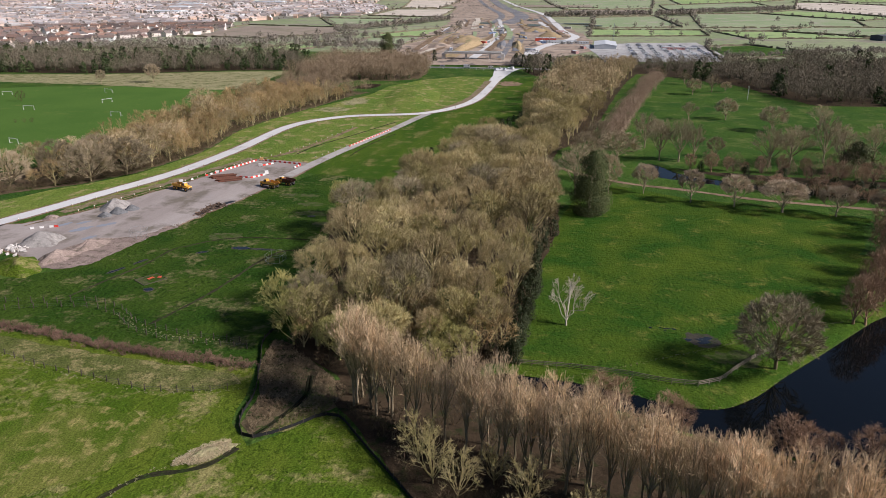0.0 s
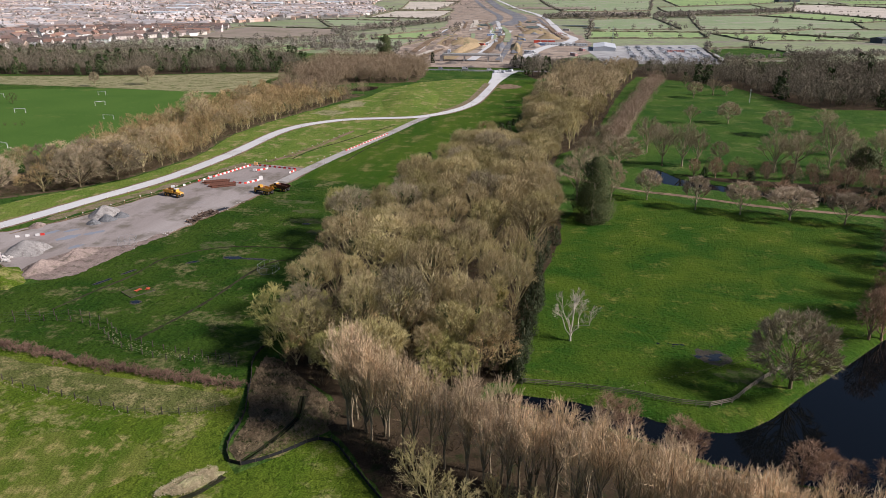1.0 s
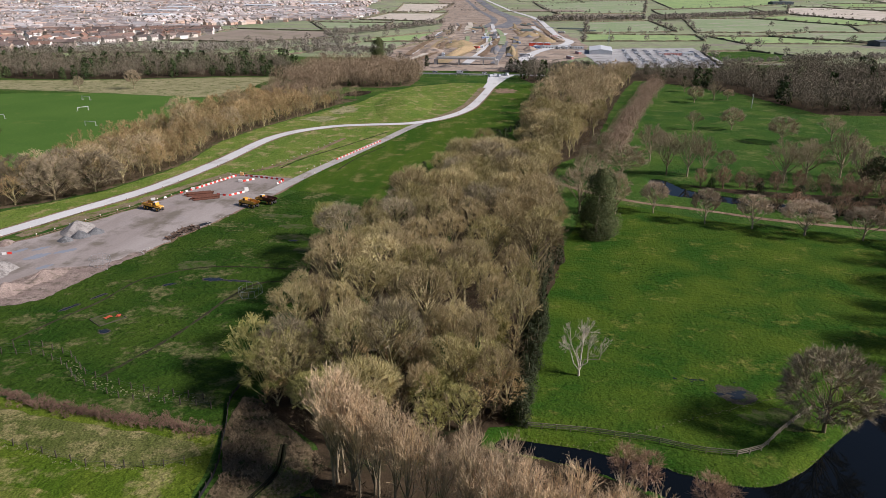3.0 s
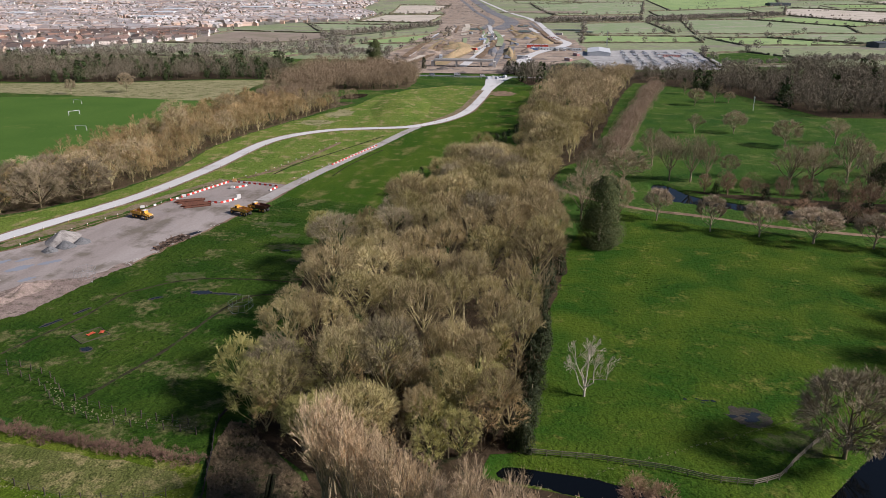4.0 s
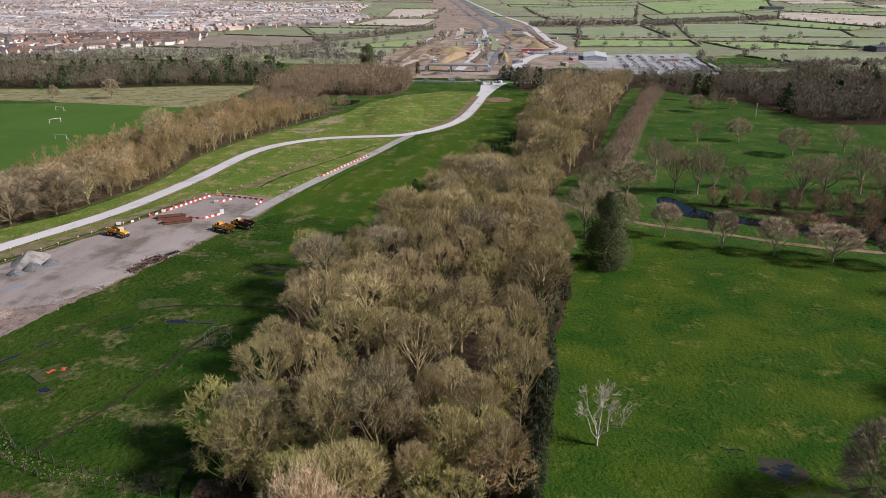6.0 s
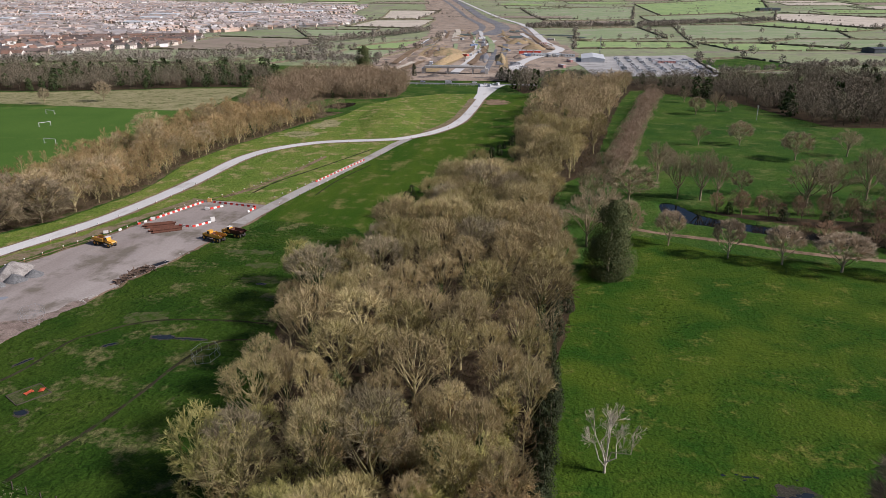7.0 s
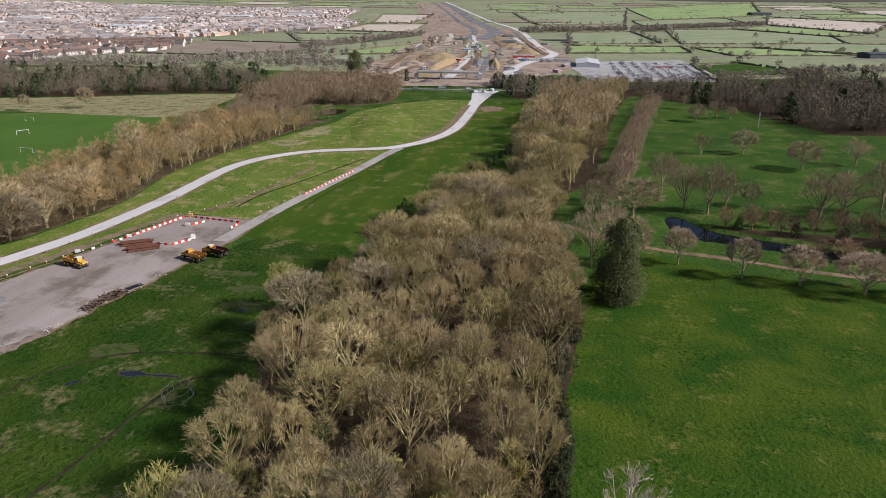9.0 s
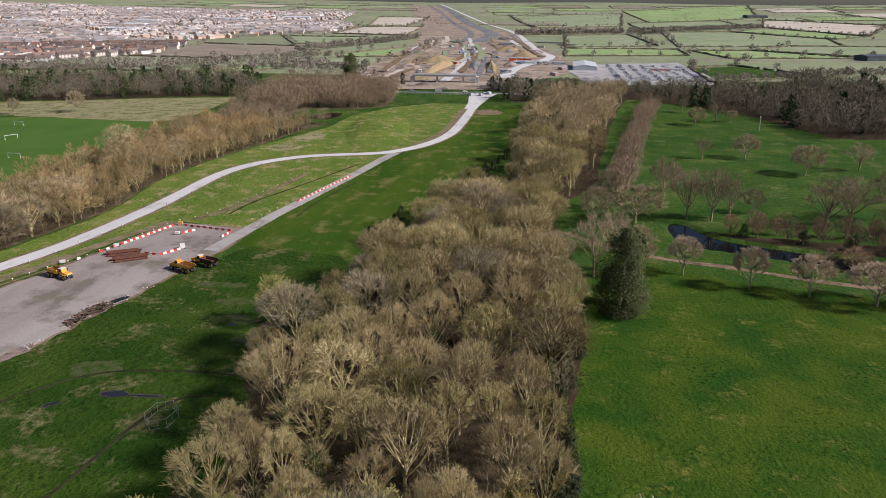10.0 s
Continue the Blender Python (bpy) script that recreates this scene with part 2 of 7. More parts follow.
def link(name, me, parent=None, m=None):
    ob = new(name, me)
    if parent is not None:
        ob.parent = parent
    if m is not None:
        ob.matrix_basis = m
    return ob


XS = axis(-3600, 3600, -60, 130, 1.6)
YS = axis(-300, 4850, 84, 320, 1.6)
gx, gy = np.meshgrid(XS, YS)
gz = height(gx.ravel(), gy.ravel())
nx, ny = len(XS), len(YS)
quads = [(j * nx + i, j * nx + i + 1, (j + 1) * nx + i + 1, (j + 1) * nx + i) for j in range(ny - 1) for i in range(nx - 1)]
ground_mesh = mesh_from("ground", np.column_stack([gx.ravel(), gy.ravel(), gz]), quads, [GRASS_PARK, HAZED_LAND, GRASS_LUSH])
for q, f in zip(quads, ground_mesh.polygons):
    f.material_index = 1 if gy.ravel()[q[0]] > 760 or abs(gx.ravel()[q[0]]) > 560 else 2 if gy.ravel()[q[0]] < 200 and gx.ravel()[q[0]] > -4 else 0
    f.use_smooth = True
tagged(link("ground", ground_mesh), "wide level green winter grassland with sunken river banks", "ground", kind="structure")


def spread(name, poly, material, lift=0.03, cell=0.0, label="", category="ground", tuck=None):
    """A sheet laid on the land within an outline."""
    xs, ys = [p[0] for p in poly], [p[1] for p in poly]
    pts = [Vector(p) for p in poly]
    if cell:
        a, b = np.meshgrid(np.arange(min(xs), max(xs), cell), np.arange(min(ys), max(ys), cell))
        a, b = a.ravel(), b.ravel()
        ok = inside(poly, a, b) & (away(poly, a, b) > cell * 0.3)
        pts += [Vector((p, q)) for p, q in zip(a[ok], b[ok])]
    ring = [(i, (i + 1) % len(poly)) for i in range(len(poly))]
    v, _, faces, *_ = delaunay_2d_cdt(pts, ring, [], 1, 1e-4)
    va = np.array([(p.x, p.y) for p in v])
    z = height(va[:, 0], va[:, 1]) + lift
    if tuck is not None:
        # the rim slips under the surrounding land
        z = np.where(away(poly, va[:, 0], va[:, 1]) < 0.05, z - lift - tuck, z)
    me = mesh_from(name, np.column_stack([va, z]), faces, material)
    for f in me.polygons:
        f.use_smooth = True
        if f.normal.z < 0:
            f.flip()
    return tagged(link(name, me), label, category, kind="structure")


def strip(name, line, width, material, lift, label, category="road", rough=0.25):
    """A ribbon of ground along a line."""
    left, right = [], []
    for i, p in enumerate(line):
        a, b = line[max(0, i - 1)], line[min(len(line) - 1, i + 1)]
        d = Vector((b[0] - a[0], b[1] - a[1])).normalized()
        w = width / 2 + rough * noise.noise((p[0] / 4, p[1] / 4, 1.7))
        left.append((p[0] - d.y * w, p[1] + d.x * w))
        right.append((p[0] + d.y * w, p[1] - d.x * w))
    verts = [(x, y, float(height(x, y)) + lift) for pair in zip(left, right) for x, y in pair]
    faces = [(2 * i, 2 * i + 1, 2 * i + 3, 2 * i + 2) for i in range(len(line) - 1)]
    me = mesh_from(name, verts, faces, material)
    for f in me.polygons:
        if f.normal.z < 0:
            f.flip()
    return tagged(link(name, me), label, category, kind="structure")


def grown(poly, d):
    """The outline moved outwards by d."""
    area = sum(a[0] * b[1] - b[0] * a[1] for a, b in zip(poly, poly[1:] + poly[:1]))
    s = 1 if area > 0 else -1
    out = []
    for i, p in enumerate(poly):
        a, b = poly[i - 1], poly[(i + 1) % len(poly)]
        t = Vector((b[0] - a[0], b[1] - a[1])).normalized()
        out.append((p[0] + s * d * t.y, p[1] - s * d * t.x))
    return out


for nm, poly, lv, lb in (("river", RIVER, -0.75, "dark still river water reflecting the sky"), ("pond", POND, -0.8, "narrow pond under bare trees reflecting blue sky"), ("pool", FAR_POOL, -0.7, "small dark pool beside the woodland")):
    me = mesh_from(nm, [(x, y, lv) for x, y in grown(poly, 1.2)], [tuple(range(len(poly)))], WATER)
    if me.polygons[0].normal.z < 0:
        me.polygons[0].flip()
    tagged(link(nm, me), lb, "water", kind="structure")

# fields and surfaces near the flight line
spread("pasture", ragged([(4, 125.4), (13, 125.2), (24, 123.6), (31, 121.6), (37, 121.4), (43, 126), (48, 131), (54, 137), (60, 141), (74, 160), (87, 188), (99, 207), (107, 229), (113, 236), (86, 246), (58, 252), (43, 262), (30, 268), (22, 260), (14, 226), (11, 208), (8, 191), (6, 174), (6, 159), (3, 140)], 3, 0.4), GRASS_LUSH, 0.03, label="bright green tussocky pasture grass")
spread("meadow", ragged([(-190, 150), (-128, 150), (-118, 157), (-109, 180), (-100, 212), (-92, 240), (-80, 270), (-52, 262), (-40, 240), (-48, 214), (-58, 208), (-48, 172), (-45, 140), (-48, 119), (-66, 120), (-95, 126), (-125, 131), (-190, 140)], 4, 0.6), GRASS_MEADOW, 0.03, label="damp meadow grass with pale worn patches")
spread("near_pasture", ragged([(-160, 20), (10, 20), (-9, 80), (-20, 95), (-28, 104), (-39, 92), (-44, 98), (-46, 110), (-47, 116), (-66, 118), (-95, 123), (-120, 127), (-190, 137), (-190, 20)], 4, 0.5), GRASS_NEAR, 0.03, label="rough green pasture with straw-coloured patches")
spread("slope", ragged([(-86, 268), (-84, 292), (-74, 335), (-66, 372), (-58, 408), (-44, 436), (-33, 468), (-29, 520), (-25, 600), (18, 600), (4, 470), (-3, 420), (-5, 380), (-8, 344), (-17, 314), (-29, 289), (-40, 242), (-52, 262)], 5, 0.5), GRASS_HAUL, 0.035, label="dark green mown slope beside the track")
spread("playing_field", smooth([(-212, 262), (-198, 300), (-196, 333), (-193, 384), (-196, 476), (-204, 488), (-328, 500), (-430, 440), (-430, 240), (-260, 215)], 1), GRASS_PITCH, 0.03, label="even green playing field grass", category="pitch")
spread("rough_strip", ragged([(-411, 505), (-328, 501), (-218, 489), (-205, 500), (-210, 612), (-263, 600), (-315, 576), (-372, 560), (-470, 540)], 8, 2.0, 12), GRASS_TAN, 0.04, label="strip of rank straw-coloured grass")

spread("verge_field", ragged([(-193, 165), (-180, 205), (-168, 230), (-159, 240), (-150, 257), (-143, 288), (-142, 306), (-146, 343), (-142, 380), (-130, 427), (-110, 484), (-106, 530), (-88, 572), (-60, 600), (-30, 600), (-32, 520), (-36, 466), (-47, 434), (-60, 412), (-70, 372), (-80, 325), (-89, 284), (-112, 290), (-124, 268), (-134, 236), (-160, 190)], 5, 0.8), GRASS_VERGE, 0.032, label="sunlit verge grass between road and yard")

# woodland floors
WOOD = [(-26, 112), (-43, 125), (-44, 140), (-46, 152), (-48, 172), (-55, 192), (-57, 208), (-46, 213), (-42, 225), (-38, 242), (-34, 257), (-27, 289), (-15, 314), (-6, 344), (-3, 380), (-1, 420), (6, 470), (14, 530), (20, 600), (60, 640), (84, 640), (70, 582), (54, 500), (39, 412), (29, 350), (20, 335), (14, 326), (11, 300), (11, 280), (11, 262), (13, 215), (11, 200), (8, 185), (5, 160), (2, 140), (0, 126), (-10, 119)]
POPLARS = [(-27, 107), (-24.5, 110), (-15, 104), (-5, 99.5), (4, 96.5), (12, 93.5), (18, 90), (24, 85), (31, 84.5), (38, 80.5), (50, 75.5), (70, 70), (90, 66), (90, 58), (60, 66), (38, 74), (24, 80), (10, 87), (-2, 93), (-13, 98.5), (-20, 102.5)]
SCRUB_GROUND = [(-29, 107), (-24, 101), (-16, 90.5), (-8, 80), (0, 70), (8, 55), (95, 45), (90, 58), (60, 66), (38, 74), (24, 80), (10, 87), (-2, 93), (-13, 98.5), (-20, 102.5), (-27, 107)]
BANK = [(-28, 106), (-30, 114), (-12, 121), (-4, 127), (2.5, 126), (-3, 124), (-4, 118), (3, 117), (12, 114.7), (24, 109), (36, 103.2), (50, 100), (90, 99), (90, 66), (62, 71), (44, 77), (32, 82), (18, 88), (2, 94), (-8, 98), (-18, 102)]
LEFT_WOOD = [(-168, 234), (-160, 242), (-151.5, 257), (-148.5, 268), (-144, 288), (-142.5, 306), (-146.5, 343), (-142.5, 380), (-131, 427), (-122, 470), (-112, 497), (-140, 500), (-146, 540), (-138, 560), (-112, 560), (-92, 576), (-91, 618), (-96, 655), (-112, 690), (-170, 700), (-195, 660), (-190, 600), (-188, 548), (-187, 494), (-185, 432), (-187, 384), (-191, 345), (-188, 317), (-190, 294), (-189, 268), (-206, 246), (-186, 218)]
spread("wood_floor", ragged(WOOD, 3, 1.2), LITTER, 0.06, label="brown leaf litter and moss under the trees")
spread("belt_floor", ragged(POPLARS, 2.5, 0.8), LITTER, 0.085, 3.0, label="brown leaf litter under the poplars")
spread("scrub_floor", ragged(SCRUB_GROUND, 2.5, 0.6), LITTER, 0.055, label="brown scrubby ground in front of the poplars")
spread("bank_floor", ragged(BANK, 2.5, 0.8), LITTER, 0.075, 2.0, label="brown scrubby ground between poplars and river")
spread("left_wood_floor", ragged(LEFT_WOOD, 4, 1.5), soil("scrub_floor", (0.10, 0.072, 0.045), (0.155, 0.115, 0.072), (0.055, 0.075, 0.02), 9.0, 1.6, 0.4, cover=(0.45, 0.75)), 0.05, label="brown scrubby woodland floor")
spread("bracken", ragged([(-47, 117), (-48, 128), (-45, 128), (-26, 110), (-28, 105), (-35, 97.5), (-39, 94), (-42.5, 98), (-43, 107)], 1.5, 0.5), BRUSH, 0.05, label="flattened reddish-brown bracken and dead grass")

BANK_EARTH = soil("scraped_earth", (0.20, 0.155, 0.10), (0.27, 0.21, 0.14), (0.12, 0.135, 0.04), 8.0, 1.8, 0.4, cover=(0.42, 0.7))
# yard, road and tracks
YARD = [(-190, 150), (-143, 171), (-127, 163), (-120, 161), (-112, 163), (-109, 181), (-104, 197), (-101, 211), (-96.5, 226), (-93, 244), (-88, 262), (-86, 281), (-89.5, 284), (-106, 287), (-113.5, 288), (-120.5, 266), (-124, 249), (-127.5, 239), (-133, 224.5), (-142, 203.5), (-152, 192), (-190, 180)]
spread("yard_fringe", ragged(grown(YARD, 0.9), 1.2, 1.1), DIRT, 0.06, label="muddy churned edge of the yard", category="yard")
spread("yard", ragged(YARD, 2, 0.5), GRAVEL, 0.07, label="grey-mauve compacted hardcore yard with damp stains", category="yard")
strip("stake_line", smooth([(-150, 190), (-142, 206), (-131, 236), (-124, 250), (-114, 286), (-110, 292), (-103, 306), (-97, 331), (-90, 367)], 1, False), 0.8, DIRT, 0.105, "thin line of bare orange-brown earth along the stakes", "ground", 0.3)
strip("yard_bank", smooth([(-147.5, 205), (-139.5, 226), (-133.5, 240), (-129.5, 249), (-125, 266), (-116, 289)], 2, False), 4.2, BANK_EARTH, 0.066, "brown scraped earth beside the yard", "ground", 1.6)
ROAD_LINE = smooth([(-192, 100), (-177, 148), (-160, 192), (-152.7, 211.6), (-147, 229.5), (-138.8, 251), (-134.3, 268), (-131, 291), (-128.8, 309), (-127.9, 331), (-126.5, 358), (-120.8, 377), (-111.6, 390), (-100.8, 400), (-87.5, 405), (-74.5, 409), (-62, 414), (-48, 434), (-37, 466), (-33, 521), (-30, 589), (-28, 640)], 2, False)
strip("haul_road_verge", ROAD_LINE, 8.2, DIRT, 0.07, "narrow bare earth edge of the haul road", rough=0.8)
strip("road_spoil", smooth([(-52, 436), (-42, 468), (-38, 520), (-36, 575)], 2, False), 5.0, BANK_EARTH, 0.068, "grey-brown spoil along the road's edge", "ground", 1.4)
strip("haul_road", ROAD_LINE, 5.9, ROAD, 0.11, "pale grey stone haul road")
TRACK_LINE = smooth([(-59, 414), (-63, 400), (-68.5, 370), (-73.5, 348), (-78.5, 325), (-83.5, 303), (-87.5, 282), (-91, 262)], 2, False)
TRACK_STONE = soil("grey_track_stone", (0.36, 0.335, 0.315), (0.44, 0.415, 0.39), (0.28, 0.25, 0.22), 18.0, 2.5, 0.5, bump=0.02, cover=(0.5, 0.8), stretch=(-17.0, 0.2), grain=0.12)
strip("side_track", TRACK_LINE, 4.8, TRACK_STONE, 0.10, "pale grey stone track into the yard")
PATH_LINE = smooth([(14, 292), (22, 282), (34, 273), (44, 268), (58, 264.5), (68, 260), (80, 255), (94, 252), (130, 246), (200, 240)], 2, False)
strip("park_path", PATH_LINE, 2.6, DIRT, 0.08, "brown earth footpath across the park", "path", 0.5)
strip("avenue", smooth([(42, 352), (64, 459), (85, 558), (100, 626)], 2, False), 1.8, DIRT, 0.08, "straight pale brown footpath beside the tree row", "path", 0.6)

# ---- trees ----
def bark(name, a, b, lichen, green=0.35):
    m, t, p = nodes_of(name)
    where = t.nodes.new("ShaderNodeTexCoord").outputs["Object"]
    rnd = t.nodes.new("ShaderNodeObjectInfo").outputs["Random"]
    hop = add(t, "ShaderNodeMath", Value=rnd)
    hop.operation = "MULTIPLY"
    t.links.new(rnd, hop.inputs[0])
    hop.inputs[1].default_value = 7.31
    part_of = add(t, "ShaderNodeMath", Value=hop.outputs[0])
    part_of.operation = "FRACT"
    t.links.new(hop.outputs[0], part_of.inputs[0])
    own = add(t, "ShaderNodeMapRange", Value=part_of.outputs[0])
    own.inputs["To Min"].default_value, own.inputs["To Max"].default_value = 0.60, 1.24
    col = blend(t, 1.0, blend(t, rnd, a, b), own.outputs["Result"], "MULTIPLY")
    col = blend(t, steps(t, noise_at(t, where, 1.8, 3.0), 0.5 - green * 0.3, 0.9), col, lichen)
    mr = add(t, "ShaderNodeMapRange", Value=noise_at(t, where, 0.5, 3.0))
    mr.inputs["To Min"].default_value, mr.inputs["To Max"].default_value = 0.6, 1.35
    t.links.new(blend(t, 1.0, col, mr.outputs["Result"], "MULTIPLY"), p.inputs["Base Color"])
    p.inputs["Roughness"].default_value = 0.9
    p.inputs["Specular IOR Level"].default_value = 0.1
    return m


BARK_ASH = bark("mossy_grey_bark", (0.39, 0.32, 0.15), (0.53, 0.43, 0.245), (0.39, 0.36, 0.12))
BARK_DUN = bark("dun_brown_twigs", (0.33, 0.255, 0.135), (0.47, 0.37, 0.21), (0.36, 0.315, 0.13))
BARK_PALE = bark("pale_grey_twigs", (0.34, 0.28, 0.18), (0.46, 0.38, 0.26), (0.34, 0.305, 0.15))
BARK_GREY = bark("grey_brown_ash_twigs", (0.36, 0.275, 0.165), (0.58, 0.45, 0.285), (0.40, 0.35, 0.16))
BARK_UNDER = bark("dull_understorey_twigs", (0.21, 0.165, 0.10), (0.33, 0.26, 0.165), (0.23, 0.21, 0.085))
BARK_POPSTEM = bark("poplar_trunk_bark", (0.24, 0.19, 0.12), (0.33, 0.26, 0.175), (0.22, 0.195, 0.095), 0.4)
BARK_STEM = bark("dark_mossy_trunk_bark", (0.40, 0.34, 0.175), (0.52, 0.43, 0.25), (0.38, 0.36, 0.12))
BARK_POPLAR = bark("pale_poplar_bark", (0.64, 0.475, 0.29), (0.76, 0.58, 0.39), (0.56, 0.44, 0.24), 0.2)
BARK_BIRCH = bark("russet_birch_twigs", (0.36, 0.235, 0.12), (0.55, 0.40, 0.215), (0.41, 0.34, 0.13), 0.4)
BARK_ALDER = bark("red_brown_alder_twigs", (0.29, 0.185, 0.12), (0.41, 0.275, 0.185), (0.28, 0.20, 0.12), 0.2)
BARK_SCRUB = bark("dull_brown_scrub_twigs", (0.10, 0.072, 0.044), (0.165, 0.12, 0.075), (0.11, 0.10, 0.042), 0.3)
BARK_OAK = bark("grey_oak_bark", (0.33, 0.275, 0.19), (0.44, 0.365, 0.26), (0.30, 0.275, 0.14), 0.3)
BARK_PARK = bark("tan_park_tree_twigs", (0.32, 0.255, 0.17), (0.46, 0.365, 0.25), (0.31, 0.275, 0.145), 0.3)
BARK_DEAD = bark("bleached_dead_wood", (0.46, 0.40, 0.33), (0.52, 0.46, 0.39), (0.40, 0.35, 0.27), 0.1)
BARK_LIME = bark("pinkish_lime_twigs", (0.42, 0.335, 0.24), (0.52, 0.415, 0.305), (0.35, 0.305, 0.185), 0.2)
BARK_MOSS = bark("green_mossy_twigs", (0.45, 0.41, 0.155), (0.55, 0.49, 0.22), (0.36, 0.36, 0.09), 0.5)
IVY = varied("ivy_leaves", [(0.025, 0.05, 0.012), (0.05, 0.085, 0.02), (0.075, 0.10, 0.025)], 0.6, True)
NEEDLES = varied("dark_conifer_needles", [(0.045, 0.060, 0.018), (0.075, 0.090, 0.028), (0.12, 0.125, 0.045)], 0.7, True)


class Wood:
    """Gathers limbs as three-sided prisms and twigs as long slivers."""

    def __init__(self, seed):
        self.r = random.Random(seed)
        self.lv, self.lf, self.tv, self.tf = [], [], [], []

    def limb(self, pts, radii, sides=4):
        base = len(self.lv)
        for i, (p, rad) in enumerate(zip(pts, radii)):
            d = (pts[min(i + 1, len(pts) - 1)] - pts[max(i - 1, 0)]).normalized()
            a = d.orthogonal().normalized()
            b = d.cross(a)
            for k in range(sides):
                w = 2 * math.pi * k / sides
                self.lv.append(p + rad * (math.cos(w) * a + math.sin(w) * b))
        for i in range(len(pts) - 1):
            for k in range(sides):
                k2 = (k + 1) % sides
                self.lf.append((base + i * sides + k, base + i * sides + k2, base + (i + 1) * sides + k2, base + (i + 1) * sides + k))

    def twig(self, p, q, w):
        d = q - p
        s = Vector((self.r.gauss(0, 1), self.r.gauss(0, 1), self.r.gauss(0, 1))).cross(d)
        if s.length < 1e-6:
            return
        s *= w * 0.5 / s.length
        n = len(self.tv)
        self.tv += [p - s, p + s, q]
        self.tf.append((n, n + 1, n + 2))

    def off(self, d, angle, twist=None):
        """A direction that leaves d at an angle."""
        a = d.orthogonal().normalized()
        b = d.cross(a)
        w = self.r.uniform(0, 2 * math.pi) if twist is None else twist
        return (math.cos(angle) * d + math.sin(angle) * (math.cos(w) * a + math.sin(w) * b)).normalized()


def broadleaf(seed, h, spec, bare=0.3, limbs=12, reach=0.30, trunk=0.02, low=0.42):
    """A spreading tree: limbs fan from the trunk to a rounded crown, with boughs and twigs that point outwards."""
    w = Wood(seed)
    r = w.r
    n = 6
    pts = [Vector((r.gauss(0, 0.012) * h * i / n, r.gauss(0, 0.012) * h * i / n, -0.4 + h * 0.72 * i / n)) for i in range(n + 1)]
    w.limb(pts, [h * trunk * (1.25 - 1.0 * i / n) for i in range(n + 1)], 6)
    rad, mid, tall = reach * h, h * (1 + low) / 2, h * (1 - low) / 2
    n2, n3, n4 = spec["fan"]
    up = spec["up"]

    def shell(c, az, k):
        """A point of the crown's uneven outline."""
        s = math.sqrt(max(0, 1 - c * c))
        lump = k * (1 + 0.34 * noise.noise((s * math.cos(az) * 1.7 + seed, s * math.sin(az) * 1.7, c * 1.7)))
        return Vector((rad * s * math.cos(az) * lump, rad * s * math.sin(az) * lump, mid + tall * c * (lump if c < 0 else min(lump, 1.06))))

    ends = []
    for k in range(limbs):
        c = 1 - spec.get("down", 1.15) * (k + 0.5) / limbs
        az = 2.39996 * k + r.uniform(-0.35, 0.35)
        tip = shell(c, az, 0.78)
        s = math.sqrt(max(0, 1 - c * c))
        u = max(bare, min(0.93, (tip.z / h - 0.2 - 0.25 * s) / 0.72))
        f = min(u * n, n - 1e-3)
        i = int(f)
        at = pts[i].lerp(pts[i + 1], f - i)
        bend = at.lerp(tip, 0.5) + Vector((0, 0, -0.03 * h * s)) + Vector((r.gauss(0, 1), r.gauss(0, 1), r.gauss(0, 1))) * spec["crook"] * h
        line = [at, at.lerp(bend, 0.55), bend, bend.lerp(tip, 0.55), tip]
        thick = h * trunk * 0.5
        w.limb(line, [thick, thick * 0.78, thick * 0.56, thick * 0.36, thick * 0.14], 3)
        ends.append((line, thick))
    sprays = limbs * n2
    for k in range(sprays):
        c = 1 - (spec.get("down", 1.15) + 0.1) * (k + 0.5) / sprays
        az = 2.39996 * k * 1.0 + r.uniform(-0.1, 0.1)
        goal = shell(c, az, r.uniform(0.9, 1.03))
        line, thick = min(ends, key=lambda e: (e[0][4] - goal).length_squared)
        q = line[2].lerp(line[3], r.random()) if r.random() < 0.3 else line[3].lerp(line[4], r.random())
        e = q.lerp(goal, r.uniform(0.5, 0.75))
        w.twig(q, e + (e - q) * 0.3, thick * 0.4)
        d = (goal - q).normalized()
        for _ in range(n3):
            q2 = q.lerp(e, r.uniform(0.35, 1.0))
            aim = goal + Vector((r.gauss(0, 1), r.gauss(0, 1), r.gauss(0, 0.8))) * h * spec["cluster"]
            d2 = ((aim - q2).normalized() + Vector((0, 0, up * 0.5))).normalized()
            l2 = min((aim - q2).length, h * spec.get("long", 0.13))
            e2 = q2 + d2 * l2
            w.twig(q2, e2, spec["fine"] * 1.6)
            for _ in range(n4):
                q3 = q2.lerp(e2, r.uniform(0.25, 0.95))
                d3 = (d2 + 0.3 * Vector((r.gauss(0, 1), r.gauss(0, 1), r.gauss(0, 1) + up))).normalized()
                w.twig(q3, q3 + d3 * h * r.uniform(0.03, 0.06), spec["fine"])
    return w


